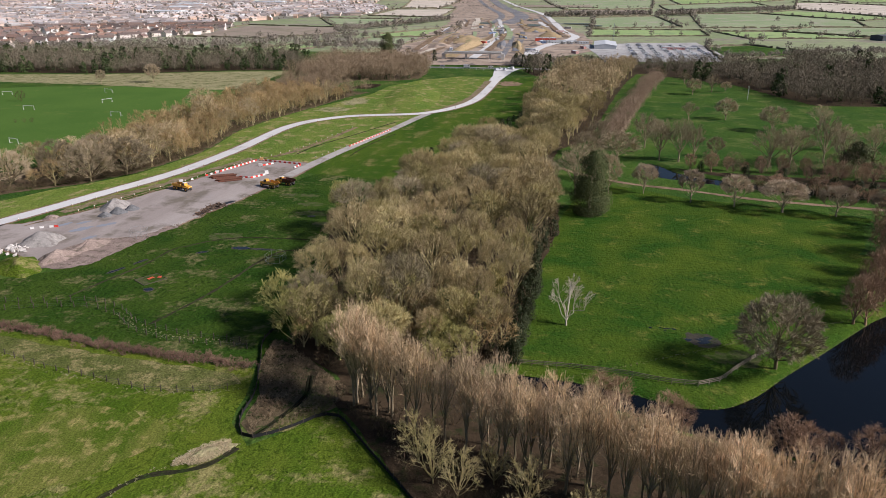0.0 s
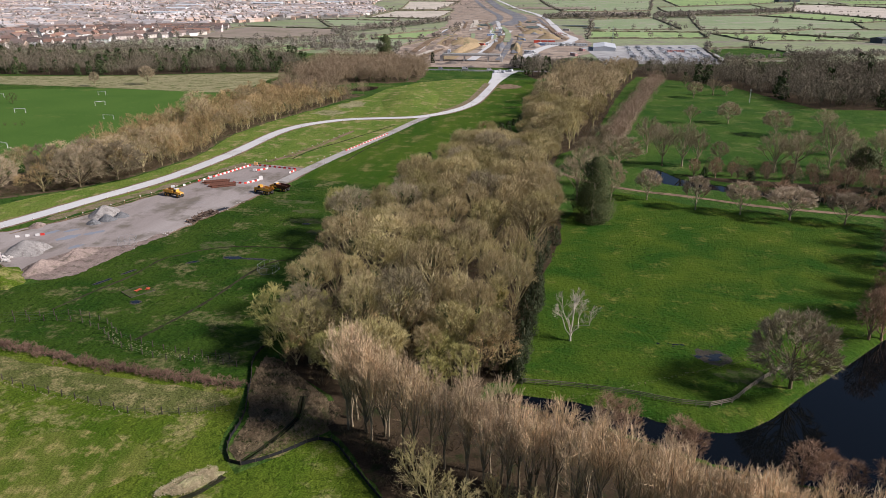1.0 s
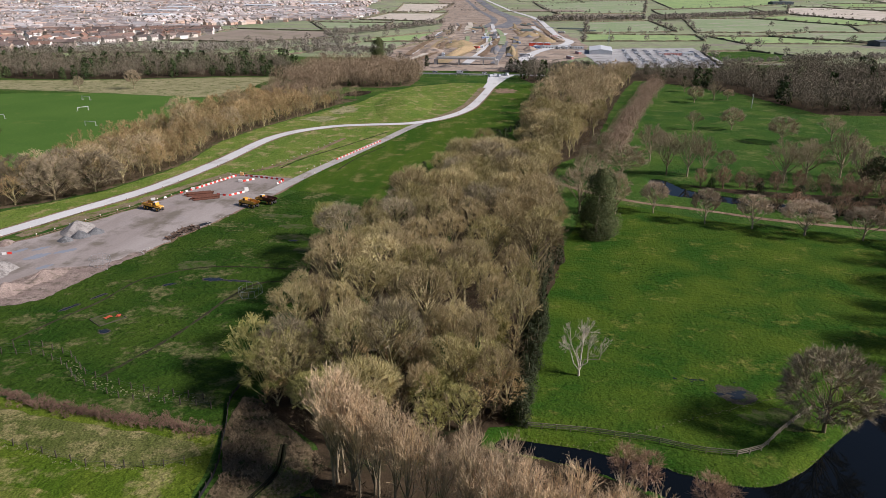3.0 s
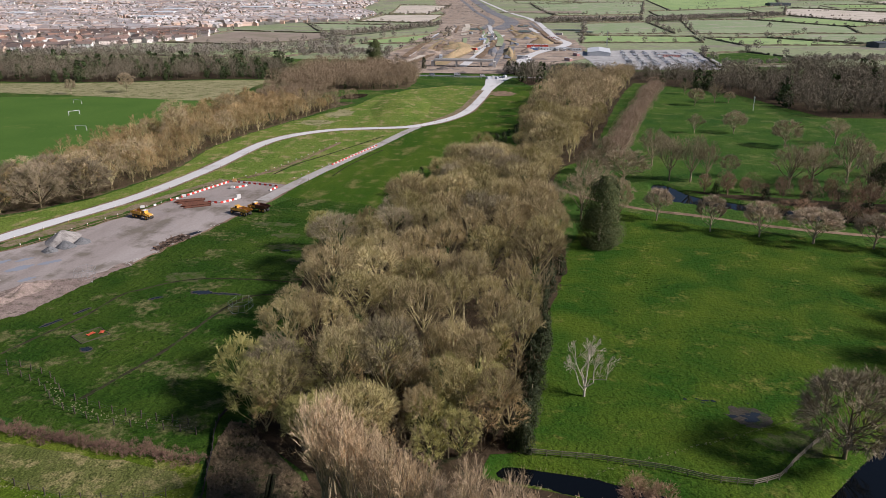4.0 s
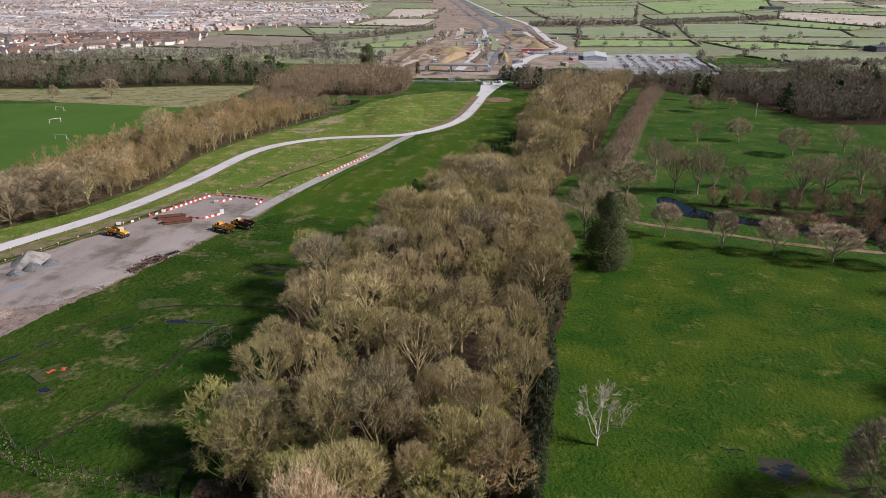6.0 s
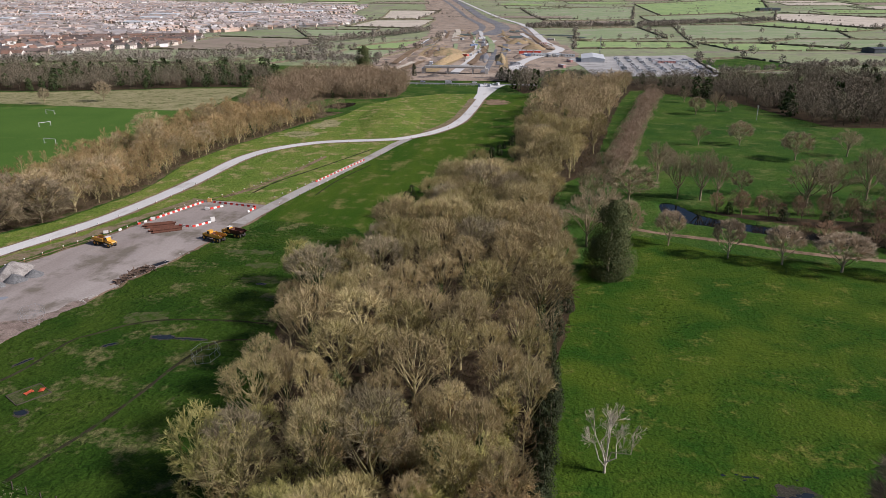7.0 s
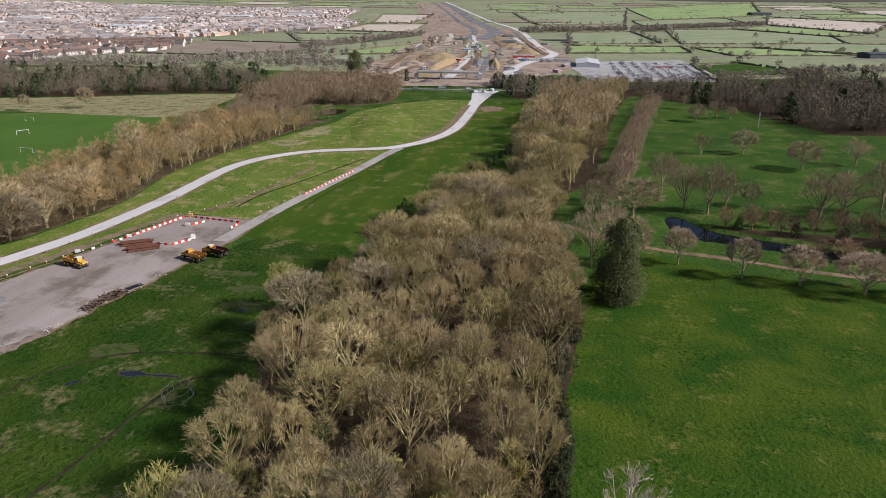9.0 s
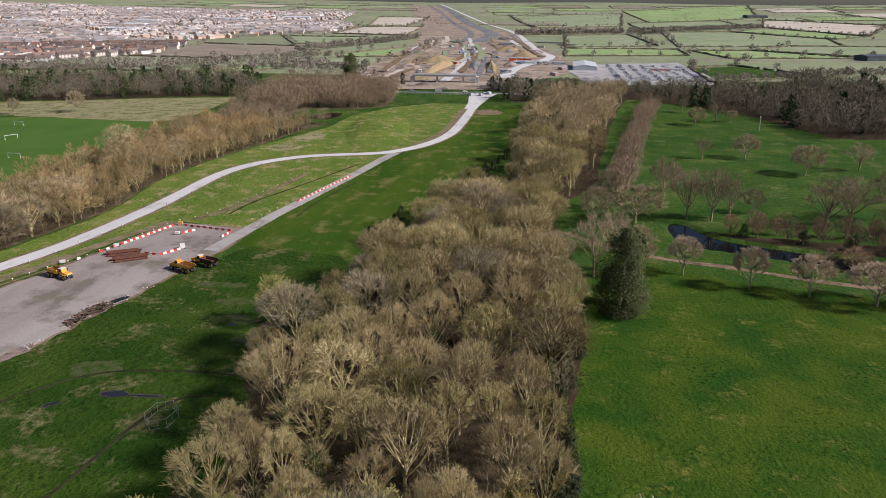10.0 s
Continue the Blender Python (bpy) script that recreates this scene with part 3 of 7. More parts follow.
def vase(seed, h, reach=0.33, leaders=10, boughs=10, sprays=6, tips=3, fork=0.26, droop=0.42, thick=0.0105, wide=0.10, fine=0.05, crook=0.012, reachy=1.0, rise=0.42, stray=0.42, start=0.32):
    """A tree whose trunk forks into rising leaders that bend out and up to a dome, set with upswept boughs, sprays and twigs."""
    w = Wood(seed)
    r = w.r

    def dome(x, y):
        """How high the crown reaches above a place."""
        u = min(1.0, math.hypot(x, y) / (reach * h))
        a = math.atan2(y, x)
        return h * (1 - droop * u ** 1.7) * (1 + 0.07 * noise.noise((x * 5 / h + seed, y * 5 / h, a)))

    def jig(k):
        return Vector((r.gauss(0, 1), r.gauss(0, 1), r.gauss(0, 1))) * k

    top = Vector((r.gauss(0, 0.03) * h, r.gauss(0, 0.03) * h, h * 0.86))
    stem = [Vector((0, 0, -0.4)), Vector((0, 0, h * fork)) + jig(0.008 * h), top * 0.62 + jig(0.012 * h), top]
    w.limb(stem, [h * thick * 1.7, h * thick * 1.3, h * thick * 0.7, h * thick * 0.2], 6)
    lines = [[stem[1], stem[1].lerp(stem[2], 0.5), stem[2], stem[2].lerp(top, 0.5), top]]
    for k in range(leaders):
        u = (k + 0.6) / leaders
        az = 2.39996 * k + r.uniform(-0.3, 0.3)
        rad = reach * h * math.sqrt(u) * r.uniform(0.8, 0.97)
        tip = Vector((math.cos(az) * rad, math.sin(az) * rad, 0))
        tip.z = dome(tip.x, tip.y) * r.uniform(0.88, 0.97)
        root = Vector((0, 0, h * (fork + 0.20 * (1 - u) * r.random())))
        side = Vector((tip.x, tip.y, 0))
        m1 = root + side * 0.34 + Vector((0, 0, (tip.z - root.z) * 0.25)) + jig(crook * h)
        m2 = root + side * 0.66 + Vector((0, 0, (tip.z - root.z) * 0.55)) + jig(crook * h)
        m3 = root + side * 0.88 + Vector((0, 0, (tip.z - root.z) * 0.8)) + jig(crook * h)
        w.limb([root, m1, m2, m3, tip], [h * thick * g for g in (0.85, 0.66, 0.45, 0.26, 0.08)], 4)
        lines.append([root, m1, m2, m3, tip])
    for line in lines:
        for j in range(boughs):
            x = start + (1 - start) * (j + r.random()) / boughs
            f = min(x * 4, 3.999)
            q = line[int(f)].lerp(line[int(f) + 1], f - int(f))
            out = Vector((q.x, q.y, 0))
            out = (out.normalized() if out.length > 0.3 else Vector((0, 0, 1))) * 0.45 * reachy
            d = ((line[4] - line[0]).normalized() * 0.5 + out + jig(stray) + Vector((0, 0, rise))).normalized()
            ln = h * (0.23 - 0.12 * x) * r.uniform(0.7, 1.2)
            e = q + d * ln
            over = e.z - dome(e.x, e.y) * 1.02
            if over > 0:
                e.z -= over
            w.twig(q, e + (e - q) * 0.25, wide)
            for _ in range(sprays):
                q2 = q.lerp(e, r.uniform(0.25, 1.0))
                d2 = (d + jig(stray + 0.03) + Vector((0, 0, 0.30))).normalized()
                e2 = q2 + d2 * ln * r.uniform(0.35, 0.65)
                w.twig(q2, e2, wide * 0.62)
                for _ in range(tips):
                    q3 = q2.lerp(e2, r.uniform(0.2, 0.95))
                    d3 = (d2 + jig(0.42) + Vector((0, 0, 0.15))).normalized()
                    w.twig(q3, q3 + d3 * ln * r.uniform(0.2, 0.4), fine)
    return w


def pole(seed, h, spec, bare=0.25, limbs=30, trunk=0.010):
    """A slender straight tree: steep straight branches to its tip, each set with fine twigs."""
    w = Wood(seed)
    r = w.r
    n = 6
    pts = [Vector((r.gauss(0, 0.010) * h * i / n, r.gauss(0, 0.010) * h * i / n, -0.4 + (h + 0.2) * i / n)) for i in range(n + 1)]
    w.limb(pts, [h * trunk * (1.15 - 1.05 * i / n) for i in range(n + 1)], 5)
    for k in range(limbs):
        v = (k + r.random()) / limbs
        u = bare + (0.97 - bare) * v
        f = min(u * n, n - 1e-3)
        i = int(f)
        at = pts[i].lerp(pts[i + 1], f - i)
        az, tilt = 2.39996 * k + r.uniform(-0.5, 0.5), radians(r.uniform(*spec["limb"])) * (1.1 - 0.35 * v)
        d = Vector((math.cos(az) * math.sin(tilt), math.sin(az) * math.sin(tilt), math.cos(tilt)))
        ln = min(h * spec["side"] * (1.25 - 0.85 * v) * r.uniform(0.8, 1.2), (h * 1.02 - at.z) / max(0.3, d.z))
        bend = (d + Vector((r.gauss(0, 0.08), r.gauss(0, 0.08), 0.22))).normalized()
        mid, tip = at + d * ln * 0.5, at + d * ln * 0.5 + bend * ln * 0.5
        w.limb([at, mid, tip], [h * trunk * 0.42, h * trunk * 0.28, h * trunk * 0.05], 3)
        for j in range(spec["twigs"]):
            x = 0.25 + 0.75 * (j + r.random()) / spec["twigs"]
            q = at.lerp(mid, x * 2) if x < 0.5 else mid.lerp(tip, x * 2 - 1)
            d2 = w.off(bend, radians(r.uniform(22, 48)))
            d2 = (d2 + Vector((0, 0, 0.25))).normalized()
            l2 = h * spec["spray"] * r.uniform(0.6, 1.25) * (1.2 - 0.5 * x)
            e2 = q + d2 * l2
            w.twig(q, e2, spec["fine"] * 1.5)
            for _ in range(spec["tips"]):
                q3 = q.lerp(e2, r.uniform(0.2, 0.9))
                d3 = (d2 + 0.35 * Vector((r.gauss(0, 1), r.gauss(0, 1), r.gauss(0.5, 1)))).normalized()
                w.twig(q3, q3 + d3 * l2 * r.uniform(0.4, 0.7), spec["fine"])
    return w


def ivy_on(w, h, up=0.6, fat=0.55, count=500, size=0.32, seed=1):
    """Leaves in clumps round the trunk and inner limbs."""
    r = random.Random(seed)
    verts, faces = [], []
    for _ in range(count):
        z = r.uniform(0.05, up) * h
        rad = fat * (0.5 + r.random()) * (1.0 - 0.5 * z / (up * h))
        a = r.uniform(0, 6.283)
        p = Vector((math.cos(a) * rad, math.sin(a) * rad, z))
        leaf(verts, faces, p, size, r)
    return verts, faces


def leaf(verts, faces, p, size, r, out=None):
    d = Vector((r.gauss(0, 1), r.gauss(0, 1), r.gauss(0, 1))).normalized()
    if out is not None:
        d = (out + 0.55 * d).normalized()
    a = d.orthogonal().normalized()
    b = d.cross(a)
    n = len(verts)
    s = size * r.uniform(0.6, 1.3)
    verts += [p - a * s * 0.5, p + b * s * 0.45, p + a * s * 0.6, p - b * s * 0.4]
    faces.append((n, n + 1, n + 2, n + 3))


DOME = dict(fan=(10, 9, 3), crook=0.022, up=0.45, fine=0.056, cluster=0.042, long=0.10, down=1.05)
FINE = dict(fan=(9, 7, 3), crook=0.02, up=0.35, fine=0.056, cluster=0.034)
MID = dict(fan=(8, 7, 2), crook=0.02, up=0.35, fine=0.10, cluster=0.05)
BIR = dict(limb=(25, 60), fine=0.06, side=0.26, twigs=9, spray=0.075, tips=3)


def kind_of_tree(name, w, material, label, category="tree", ivy=None, stem=None, leaves=None):
    """A tree's two meshes, and a first one to copy, set out of the way later on."""
    trunk = mesh_from("trunk", w.lv, w.lf, stem or material)
    for f in trunk.polygons:
        f.use_smooth = True
    crown = mesh_from("crown", w.tv, w.tf, material)
    extra = mesh_from("ivy", *ivy, leaves or IVY) if ivy else None
    return dict(name=name, trunk=trunk, crown=crown, ivy=extra, label=label, category=category)


def plant(kind, x, y, size=1.0, turn=0.0, group="", squash=1.0, sink=0.0):
    """One tree: its base, trunk and crown, and ivy where it has some."""
    if kind.get("whole"):
        ob = link(kind["name"], kind["whole"])
        ob.matrix_basis = Matrix.LocRotScale((x, y, float(height(x, y)) - sink), Euler((0, 0, turn)), (size * squash, size * squash, size))
        return tagged(ob, kind["label"], kind["category"], group)
    ob = new(kind["name"])
    ob.empty_display_size = 0.5
    ob.matrix_basis = Matrix.LocRotScale((x, y, float(height(x, y)) - sink), Euler((random.gauss(0, 0.025), random.gauss(0, 0.025), turn)), (size * squash, size * squash, size))
    for nm in ("trunk", "crown", "ivy"):
        if kind[nm]:
            link(nm, kind[nm], ob)
    return tagged(ob, kind["label"], kind["category"], group)


def scatter(poly, gap, seed, margin=0.0, tries=30000, cap=10000):
    """Points in an outline, none nearer to another than gap."""
    r = random.Random(seed)
    x0, x1 = min(p[0] for p in poly), max(p[0] for p in poly)
    y0, y1 = min(p[1] for p in poly), max(p[1] for p in poly)
    xs = np.array([r.uniform(x0, x1) for _ in range(tries)])
    ys = np.array([r.uniform(y0, y1) for _ in range(tries)])
    ok = inside(poly, xs, ys)
    if margin:
        ok &= away(poly, xs, ys) > margin
    grid, out = {}, []
    for x, y in zip(xs[ok], ys[ok]):
        c = (int(x // gap), int(y // gap))
        if all((x - a) ** 2 + (y - b) ** 2 >= gap * gap for i in (-1, 0, 1) for j in (-1, 0, 1) for a, b in grid.get((c[0] + i, c[1] + j), ())):
            grid.setdefault(c, []).append((x, y))
            out.append((float(x), float(y)))
            if len(out) >= cap:
                break
    return out


ASH = [kind_of_tree("ash_tree", broadleaf(10 + i, 16.0, DOME, limbs=(15, 17, 13, 16, 18, 14)[i], reach=(0.34, 0.38, 0.30, 0.36, 0.42, 0.33)[i], low=(0.36, 0.42, 0.3, 0.4, 0.46, 0.36)[i], bare=0.3), (BARK_ASH, BARK_DUN, BARK_ASH, BARK_DUN, BARK_ASH, BARK_PALE)[i], ("tall bare ash tree with mossy olive-grey twigs", "tall bare ash tree with dun-brown twigs", "tall bare ash tree with mossy olive-grey twigs", "tall bare ash tree with dun-brown twigs", "tall bare ash tree with mossy olive-grey twigs", "tall bare ash tree with pale grey twigs")[i], ivy=ivy_on(None, 16, 0.6, 0.9, 700, 0.34, i) if i == 1 else None, stem=BARK_STEM) for i in range(6)]
ASH_FAR = [kind_of_tree("ash_tree", broadleaf(20 + i, 16.0, dict(MID, down=1.1, long=0.11), limbs=12, reach=0.35 + 0.03 * i, low=0.22, bare=0.2), BARK_GREY, "bare woodland ash tree with olive-grey twigs", stem=BARK_STEM) for i in range(3)]
SLIM = [kind_of_tree("sapling_tree", vase(26 + i, 9.0, 0.24, leaders=5, boughs=8, sprays=5, tips=2, fork=0.2, thick=0.008, wide=0.08), BARK_UNDER, "slender bare understorey tree with dull brown twigs") for i in range(3)]
MOSSY = [kind_of_tree("mossy_tree", broadleaf(40 + i, 13, dict(DOME, fine=0.07, down=1.5), limbs=16, reach=0.37, bare=0.15, low=0.22), BARK_MOSS, "bare edge tree with yellow-green mossy twigs", ivy=ivy_on(None, 13, 0.5, 0.8, 250, 0.3, 30 + i)) for i in range(2)]
POPLAR = [kind_of_tree("poplar_tree", vase(50 + i, 18.0 + 0.7 * i, 0.115 + 0.012 * i, leaders=7, boughs=15, sprays=4, tips=3, fork=0.2, droop=0.30, thick=0.0072, wide=0.095, fine=0.045, reachy=0.45, rise=0.8, stray=0.3, start=0.14), BARK_POPLAR, "bare poplar with upswept pale pinkish-tan twigs", stem=BARK_POPSTEM) for i in range(5)]
POPLAR_WIDE = kind_of_tree("poplar_tree", vase(58, 18.5, 0.24, leaders=9, boughs=12, sprays=6, tips=3, fork=0.12, droop=0.3, thick=0.008, wide=0.10, fine=0.045, reachy=0.6, rise=0.8, stray=0.28), BARK_POPLAR, "broad bare poplar with upswept pale pinkish-tan twigs", stem=BARK_POPSTEM)
BIRCH = [kind_of_tree("birch_tree", (pole(60 + i, 13, BIR, limbs=24, bare=0.14) if i % 2 else broadleaf(60 + i, 12.5, dict(MID, fan=(7, 7, 2), fine=0.08, down=1.3, long=0.11), limbs=13, reach=(0.27, 0, 0.32, 0, 0.23)[i], low=0.12, bare=0.12)), BARK_BIRCH, "bare birch with russet-brown twigs", stem=BARK_STEM) for i in range(5)]
ALDER = [kind_of_tree("alder_tree", broadleaf(70 + i, 13, dict(MID, fan=(8, 8, 3), fine=0.06, down=1.6), limbs=14, reach=0.27, low=0.12, bare=0.15), BARK_ALDER, "bare waterside alder with red-brown twigs") for i in range(3)]
LIME = [kind_of_tree("lime_tree", broadleaf(80 + i, 9.5, dict(DOME, fan=(13, 10, 3), fine=0.06, down=1.3), limbs=17, reach=0.42, bare=0.25, low=0.3, trunk=0.018), BARK_LIME, "small bare avenue lime with pinkish pale twigs") for i in range(2)]
PARK_TREE = [kind_of_tree("park_tree", vase(92, 14, 0.31, leaders=11, boughs=11, sprays=6, tips=3, fork=0.2, droop=0.42, wide=0.11, fine=0.065, stray=0.5) if i == 2 else broadleaf(90 + i, 14, dict(FINE, fan=(11, 9, 3), fine=0.075, down=1.45, long=0.10, up=0.5), limbs=18, reach=(0.36, 0.42, 0.31)[i], low=0.22, trunk=0.016), BARK_PARK, "bare grey-brown parkland tree standing in grass") for i in range(3)]
BROAD = [kind_of_tree("park_tree", broadleaf(95 + i, 15, dict(FINE, fan=(13, 10, 3), fine=0.075, down=1.55, long=0.10), limbs=24, reach=0.58, low=0.08, bare=0.15, trunk=0.016), BARK_PARK, "broad bare brown tree at the wood's edge", stem=BARK_UNDER) for i in range(2)]
BUSH = kind_of_tree("bushy_tree", vase(66, 8.0, 0.36, leaders=11, boughs=9, sprays=5, tips=3, fork=0.06, droop=0.5, thick=0.009, wide=0.075, fine=0.04), BARK_ASH, "low bushy bare tree with pale tan twigs")
SCRUB = [kind_of_tree("bare_shrub", broadleaf(140 + i, 4.5, dict(MID, fan=(6, 6, 2), fine=0.05, down=1.6), limbs=8, reach=0.5, low=0.05, bare=0.05), BARK_SCRUB, "bare brown undergrowth shrub", "shrub") for i in range(3)]

for k in SCRUB:
    n = len(k["trunk"].vertices)
    v = [p.co.copy() for m in (k["trunk"], k["crown"]) for p in m.vertices]
    k["whole"] = mesh_from("bare_shrub", v, [tuple(p.vertices) for p in k["trunk"].polygons] + [tuple(i + n for i in p.vertices) for p in k["crown"].polygons], BARK_SCRUB)
YELLOW_IVY = varied("yellowing_ivy_leaves", [(0.10, 0.10, 0.02), (0.17, 0.16, 0.035), (0.23, 0.20, 0.05)], 0.6, True)


def clad(seed, h, rad, count, size, low):
    """Leaves in lobes that fill a whole crown."""
    r = random.Random(seed)
    verts, faces = [], []
    lobes = []
    for _ in range(26):
        z = r.uniform(low, 0.95)
        a, d = r.uniform(0, 6.283), rad * math.sqrt(r.random()) * math.sin(math.pi * min(0.97, 0.15 + z * 0.85)) ** 0.6
        lobes.append(Vector((math.cos(a) * d, math.sin(a) * d, z * h)))
    for k in range(count):
        leaf(verts, faces, lobes[k % 26] + Vector((r.gauss(0, 0.3), r.gauss(0, 0.3), r.gauss(0, 0.4))) * rad * 0.8, size, r)
    return verts, faces


IVY_TREE = kind_of_tree("ivy_clad_tree", broadleaf(31, 14, FINE, limbs=11, reach=0.24, low=0.3, bare=0.3), BARK_ASH, "bare tree thickly clad in dark green ivy", ivy=clad(5, 12.5, 2.3, 2600, 0.30, 0.15), stem=BARK_STEM)
OLIVE_TREE = kind_of_tree("ivy_clad_tree", broadleaf(33, 13, FINE, limbs=9, reach=0.2, low=0.3, bare=0.3), BARK_ASH, "narrow tree clad in yellow-olive ivy", ivy=clad(6, 12.5, 1.7, 2600, 0.28, 0.1), stem=BARK_STEM, leaves=YELLOW_IVY)

under = []
# the long wood: its nearer crowns one by one (place, height, width), simpler scattered ones beyond
CROWNS_FRONT = [(-28.3, 131.2, 17.5, 11.5), (-21.0, 132.0, 18, 12), (-43.3, 146.5, 15, 11.5), (-39.6, 151.7, 14, 7.5), (-35.4, 151.0, 14, 7), (-14.3, 140.9, 14, 5.5), (-10.7, 144.4, 13, 8), (-6.3, 137.8, 14, 8.5), (-2.4, 129.8, 12, 8.5), (-9.4, 131.2, 12, 9), (-22.0, 124.6, 10, 8), (-14.6, 125.5, 10, 6.5), (-22.8, 150.4, 12, 7.5), (1.2, 150.8, 14, 8.5), (-30, 142, 13, 8), (-17, 134.5, 12, 7)]
CROWNS_MIDDLE = [(-40.2, 169.4, 16.5, 14), (-31, 171, 17, 15), (-32.2, 158.6, 16, 13), (-25.5, 161, 15, 9.5), (-18.7, 156.6, 15, 12.5), (-12, 174.2, 15, 11.5), (-13.0, 163.6, 14, 9.5), (-3.6, 156.4, 15, 9.5), (1.2, 166, 14, 8), (-0.8, 178, 14, 8.5), (-28.7, 184.9, 14, 11), (-19.3, 183, 13, 11), (-6, 168, 13, 8), (-38, 183, 14.5, 10), (-9.5, 183, 13.5, 8), (-46.5, 160, 12, 8), (-22, 172, 14, 9)]
CROWNS_BACK = [(-46.7, 197.8, 16, 14), (-39.3, 200.6, 15, 10.5), (-34.1, 207.8, 16, 13.5), (-25.3, 193.2, 15, 9.5), (-24, 208.3, 16, 11.5), (3.6, 188.7, 17, 15.5), (-8.2, 191.5, 16, 12.5), (-30.7, 218.5, 16, 13), (-21.1, 222, 16, 12.5), (-11.8, 223.5, 16, 13), (-3.1, 221.8, 16, 13), (6.1, 222, 16, 13.5), (-18.6, 199.5, 15, 10.5), (-13.2, 208.8, 15, 10.5), (-3.5, 206.5, 15.5, 11), (5.2, 205, 15.5, 11), (-52, 203, 13, 9), (8.6, 213, 14, 9)]
rr = random.Random(5)
planted = []
for x, y, h, wide in CROWNS_FRONT + CROWNS_MIDDLE + CROWNS_BACK:
    k = rr.randrange(6)
    size = h / 16.0 * rr.uniform(0.98, 1.1)
    plant(ASH[k], x, y, size, rr.uniform(0, 6.28), "trees of the long wood", wide * 0.96 / (32 * (0.34, 0.38, 0.30, 0.36, 0.42, 0.33)[k] * size))
    planted.append((x, y))
for x, y in scatter(WOOD, 7.0, 1, 2.2):
    if y < 300 and min(math.hypot(x - a, y - b) for a, b in planted) < 8.0 or y > 280 and rr.random() < 0.24:
        continue
    kind = rr.choice(ASH if y < 360 + 80 * rr.random() else ASH_FAR)
    s = rr.choice((0.68, 0.8, 0.9, 0.97, 1.05, 1.16)) * rr.uniform(0.95, 1.05)
    plant(kind, x, y, s, rr.uniform(0, 6.28), "trees of the long wood", rr.uniform(0.85, 1.2))
for x, y in scatter(WOOD, 5.0, 12, 1.5):
    if y < 260 and min(math.hypot(x - a, y - b) for a, b in planted) > 3.2:
        plant(rr.choice(SLIM), x, y, rr.uniform(0.75, 1.2), rr.uniform(0, 6.28), "understorey of the long wood", rr.uniform(0.9, 1.3))
for x, y in scatter(WOOD, 5.6, 11, 0.5):
    if y < 480:
        k, s = rr.randrange(3), rr.uniform(0.7, 1.7)
        if y < 150:
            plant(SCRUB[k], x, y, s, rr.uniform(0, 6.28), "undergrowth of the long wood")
        else:
            under.append((x, y, s, k))
for x, y in scatter(POPLARS, 2.7, 2, 0.3):
    if y > 58:
        plant(rr.choice(POPLAR), x, y, rr.uniform(0.8, 1.0), rr.uniform(0, 6.28), "poplar belt", rr.uniform(0.9, 1.15))
for x, y, s in ((-24.5, 107.0, 1.0), (-21.5, 105.5, 0.95), (-18.5, 104.8, 0.92)):
    plant(POPLAR_WIDE, x, y, s, rr.uniform(0, 6), "poplar belt")
wood_far = []
broad_trees = ((-161.4, 243.3, 1.05, 1.1), (-153.5, 255.0, 1.0, 1.25), (-176, 247, 0.98, 0.95), (-186, 232, 0.9, 1.0), (-170, 262, 0.95, 1.0))
for x, y, s, q in broad_trees:
    plant(BROAD[rr.randrange(2)], x, y, s, rr.uniform(0, 6), "broad trees of the roadside wood", q)
for x, y in scatter(LEFT_WOOD, 4.4, 3, 0.5):
    if min(math.hypot(x - b[0], y - b[1]) for b in broad_trees) < 8.5:
        continue
    if y < 470:
        plant(rr.choice(BIRCH + BIRCH + ASH_FAR[:1]), x, y, rr.choice((0.55, 0.65, 0.75, 0.85, 0.95)) * rr.uniform(0.92, 1.08), rr.uniform(0, 6.28), "trees of the roadside wood", rr.uniform(1.05, 1.45))
    else:
        if rr.random() < 0.62:
            wood_far.append((x, y, rr.uniform(0.35, 0.8) if y < 545 else rr.uniform(0.55, 1.25), rr.randrange(3)))
edge = smooth([(-184, 220), (-168, 235), (-160, 243), (-151.5, 258), (-148, 268), (-144, 288), (-142.5, 306), (-146, 343), (-142, 380), (-131, 427), (-122, 468)], 1, False)
for i in range(300):
    u = i / 300 * (len(edge) - 1.001)
    a, b = edge[int(u)], edge[int(u) + 1]
    under.append((a[0] + (b[0] - a[0]) * (u % 1) - abs(rr.gauss(1, 3)), a[1] + (b[1] - a[1]) * (u % 1), rr.uniform(0.35, 1.0), rr.randrange(3)))
FRONT = [(-26, 112), (-43, 126), (-44, 145), (-30, 150), (2, 150), (1, 128), (-10, 120)]
for x, y in scatter(FRONT, 5.0, 15, 1.0):
    plant(MOSSY[rr.randrange(2)] if rr.random() < 0.45 else rr.choice(BIRCH), x, y, rr.uniform(0.45, 0.8), rr.uniform(0, 6.28), "undergrowth of the long wood", 1.15)
plant(OLIVE_TREE, -2.6, 146.5, 1.0, 0.4, "trees of the long wood")
for x, y, s in ((-12, 133, 0.9), (-22, 180, 0.85), (-31, 152, 0.8), (-8, 205, 0.9), (-26, 232, 0.9), (0, 262, 1.0), (-40, 196, 0.75), (4, 318, 0.9), (-8, 292, 0.9), (16, 380, 1.0), (22, 440, 1.0)):
    plant(IVY_TREE, x, y, s, rr.uniform(0, 6), "trees of the long wood")
for x, y, k in ((-48.5, 136, 0), (-43, 127, 1), (-56, 214, 0)):
    plant(MOSSY[k], x, y, 0.95, rr.uniform(0, 6), "trees of the long wood")
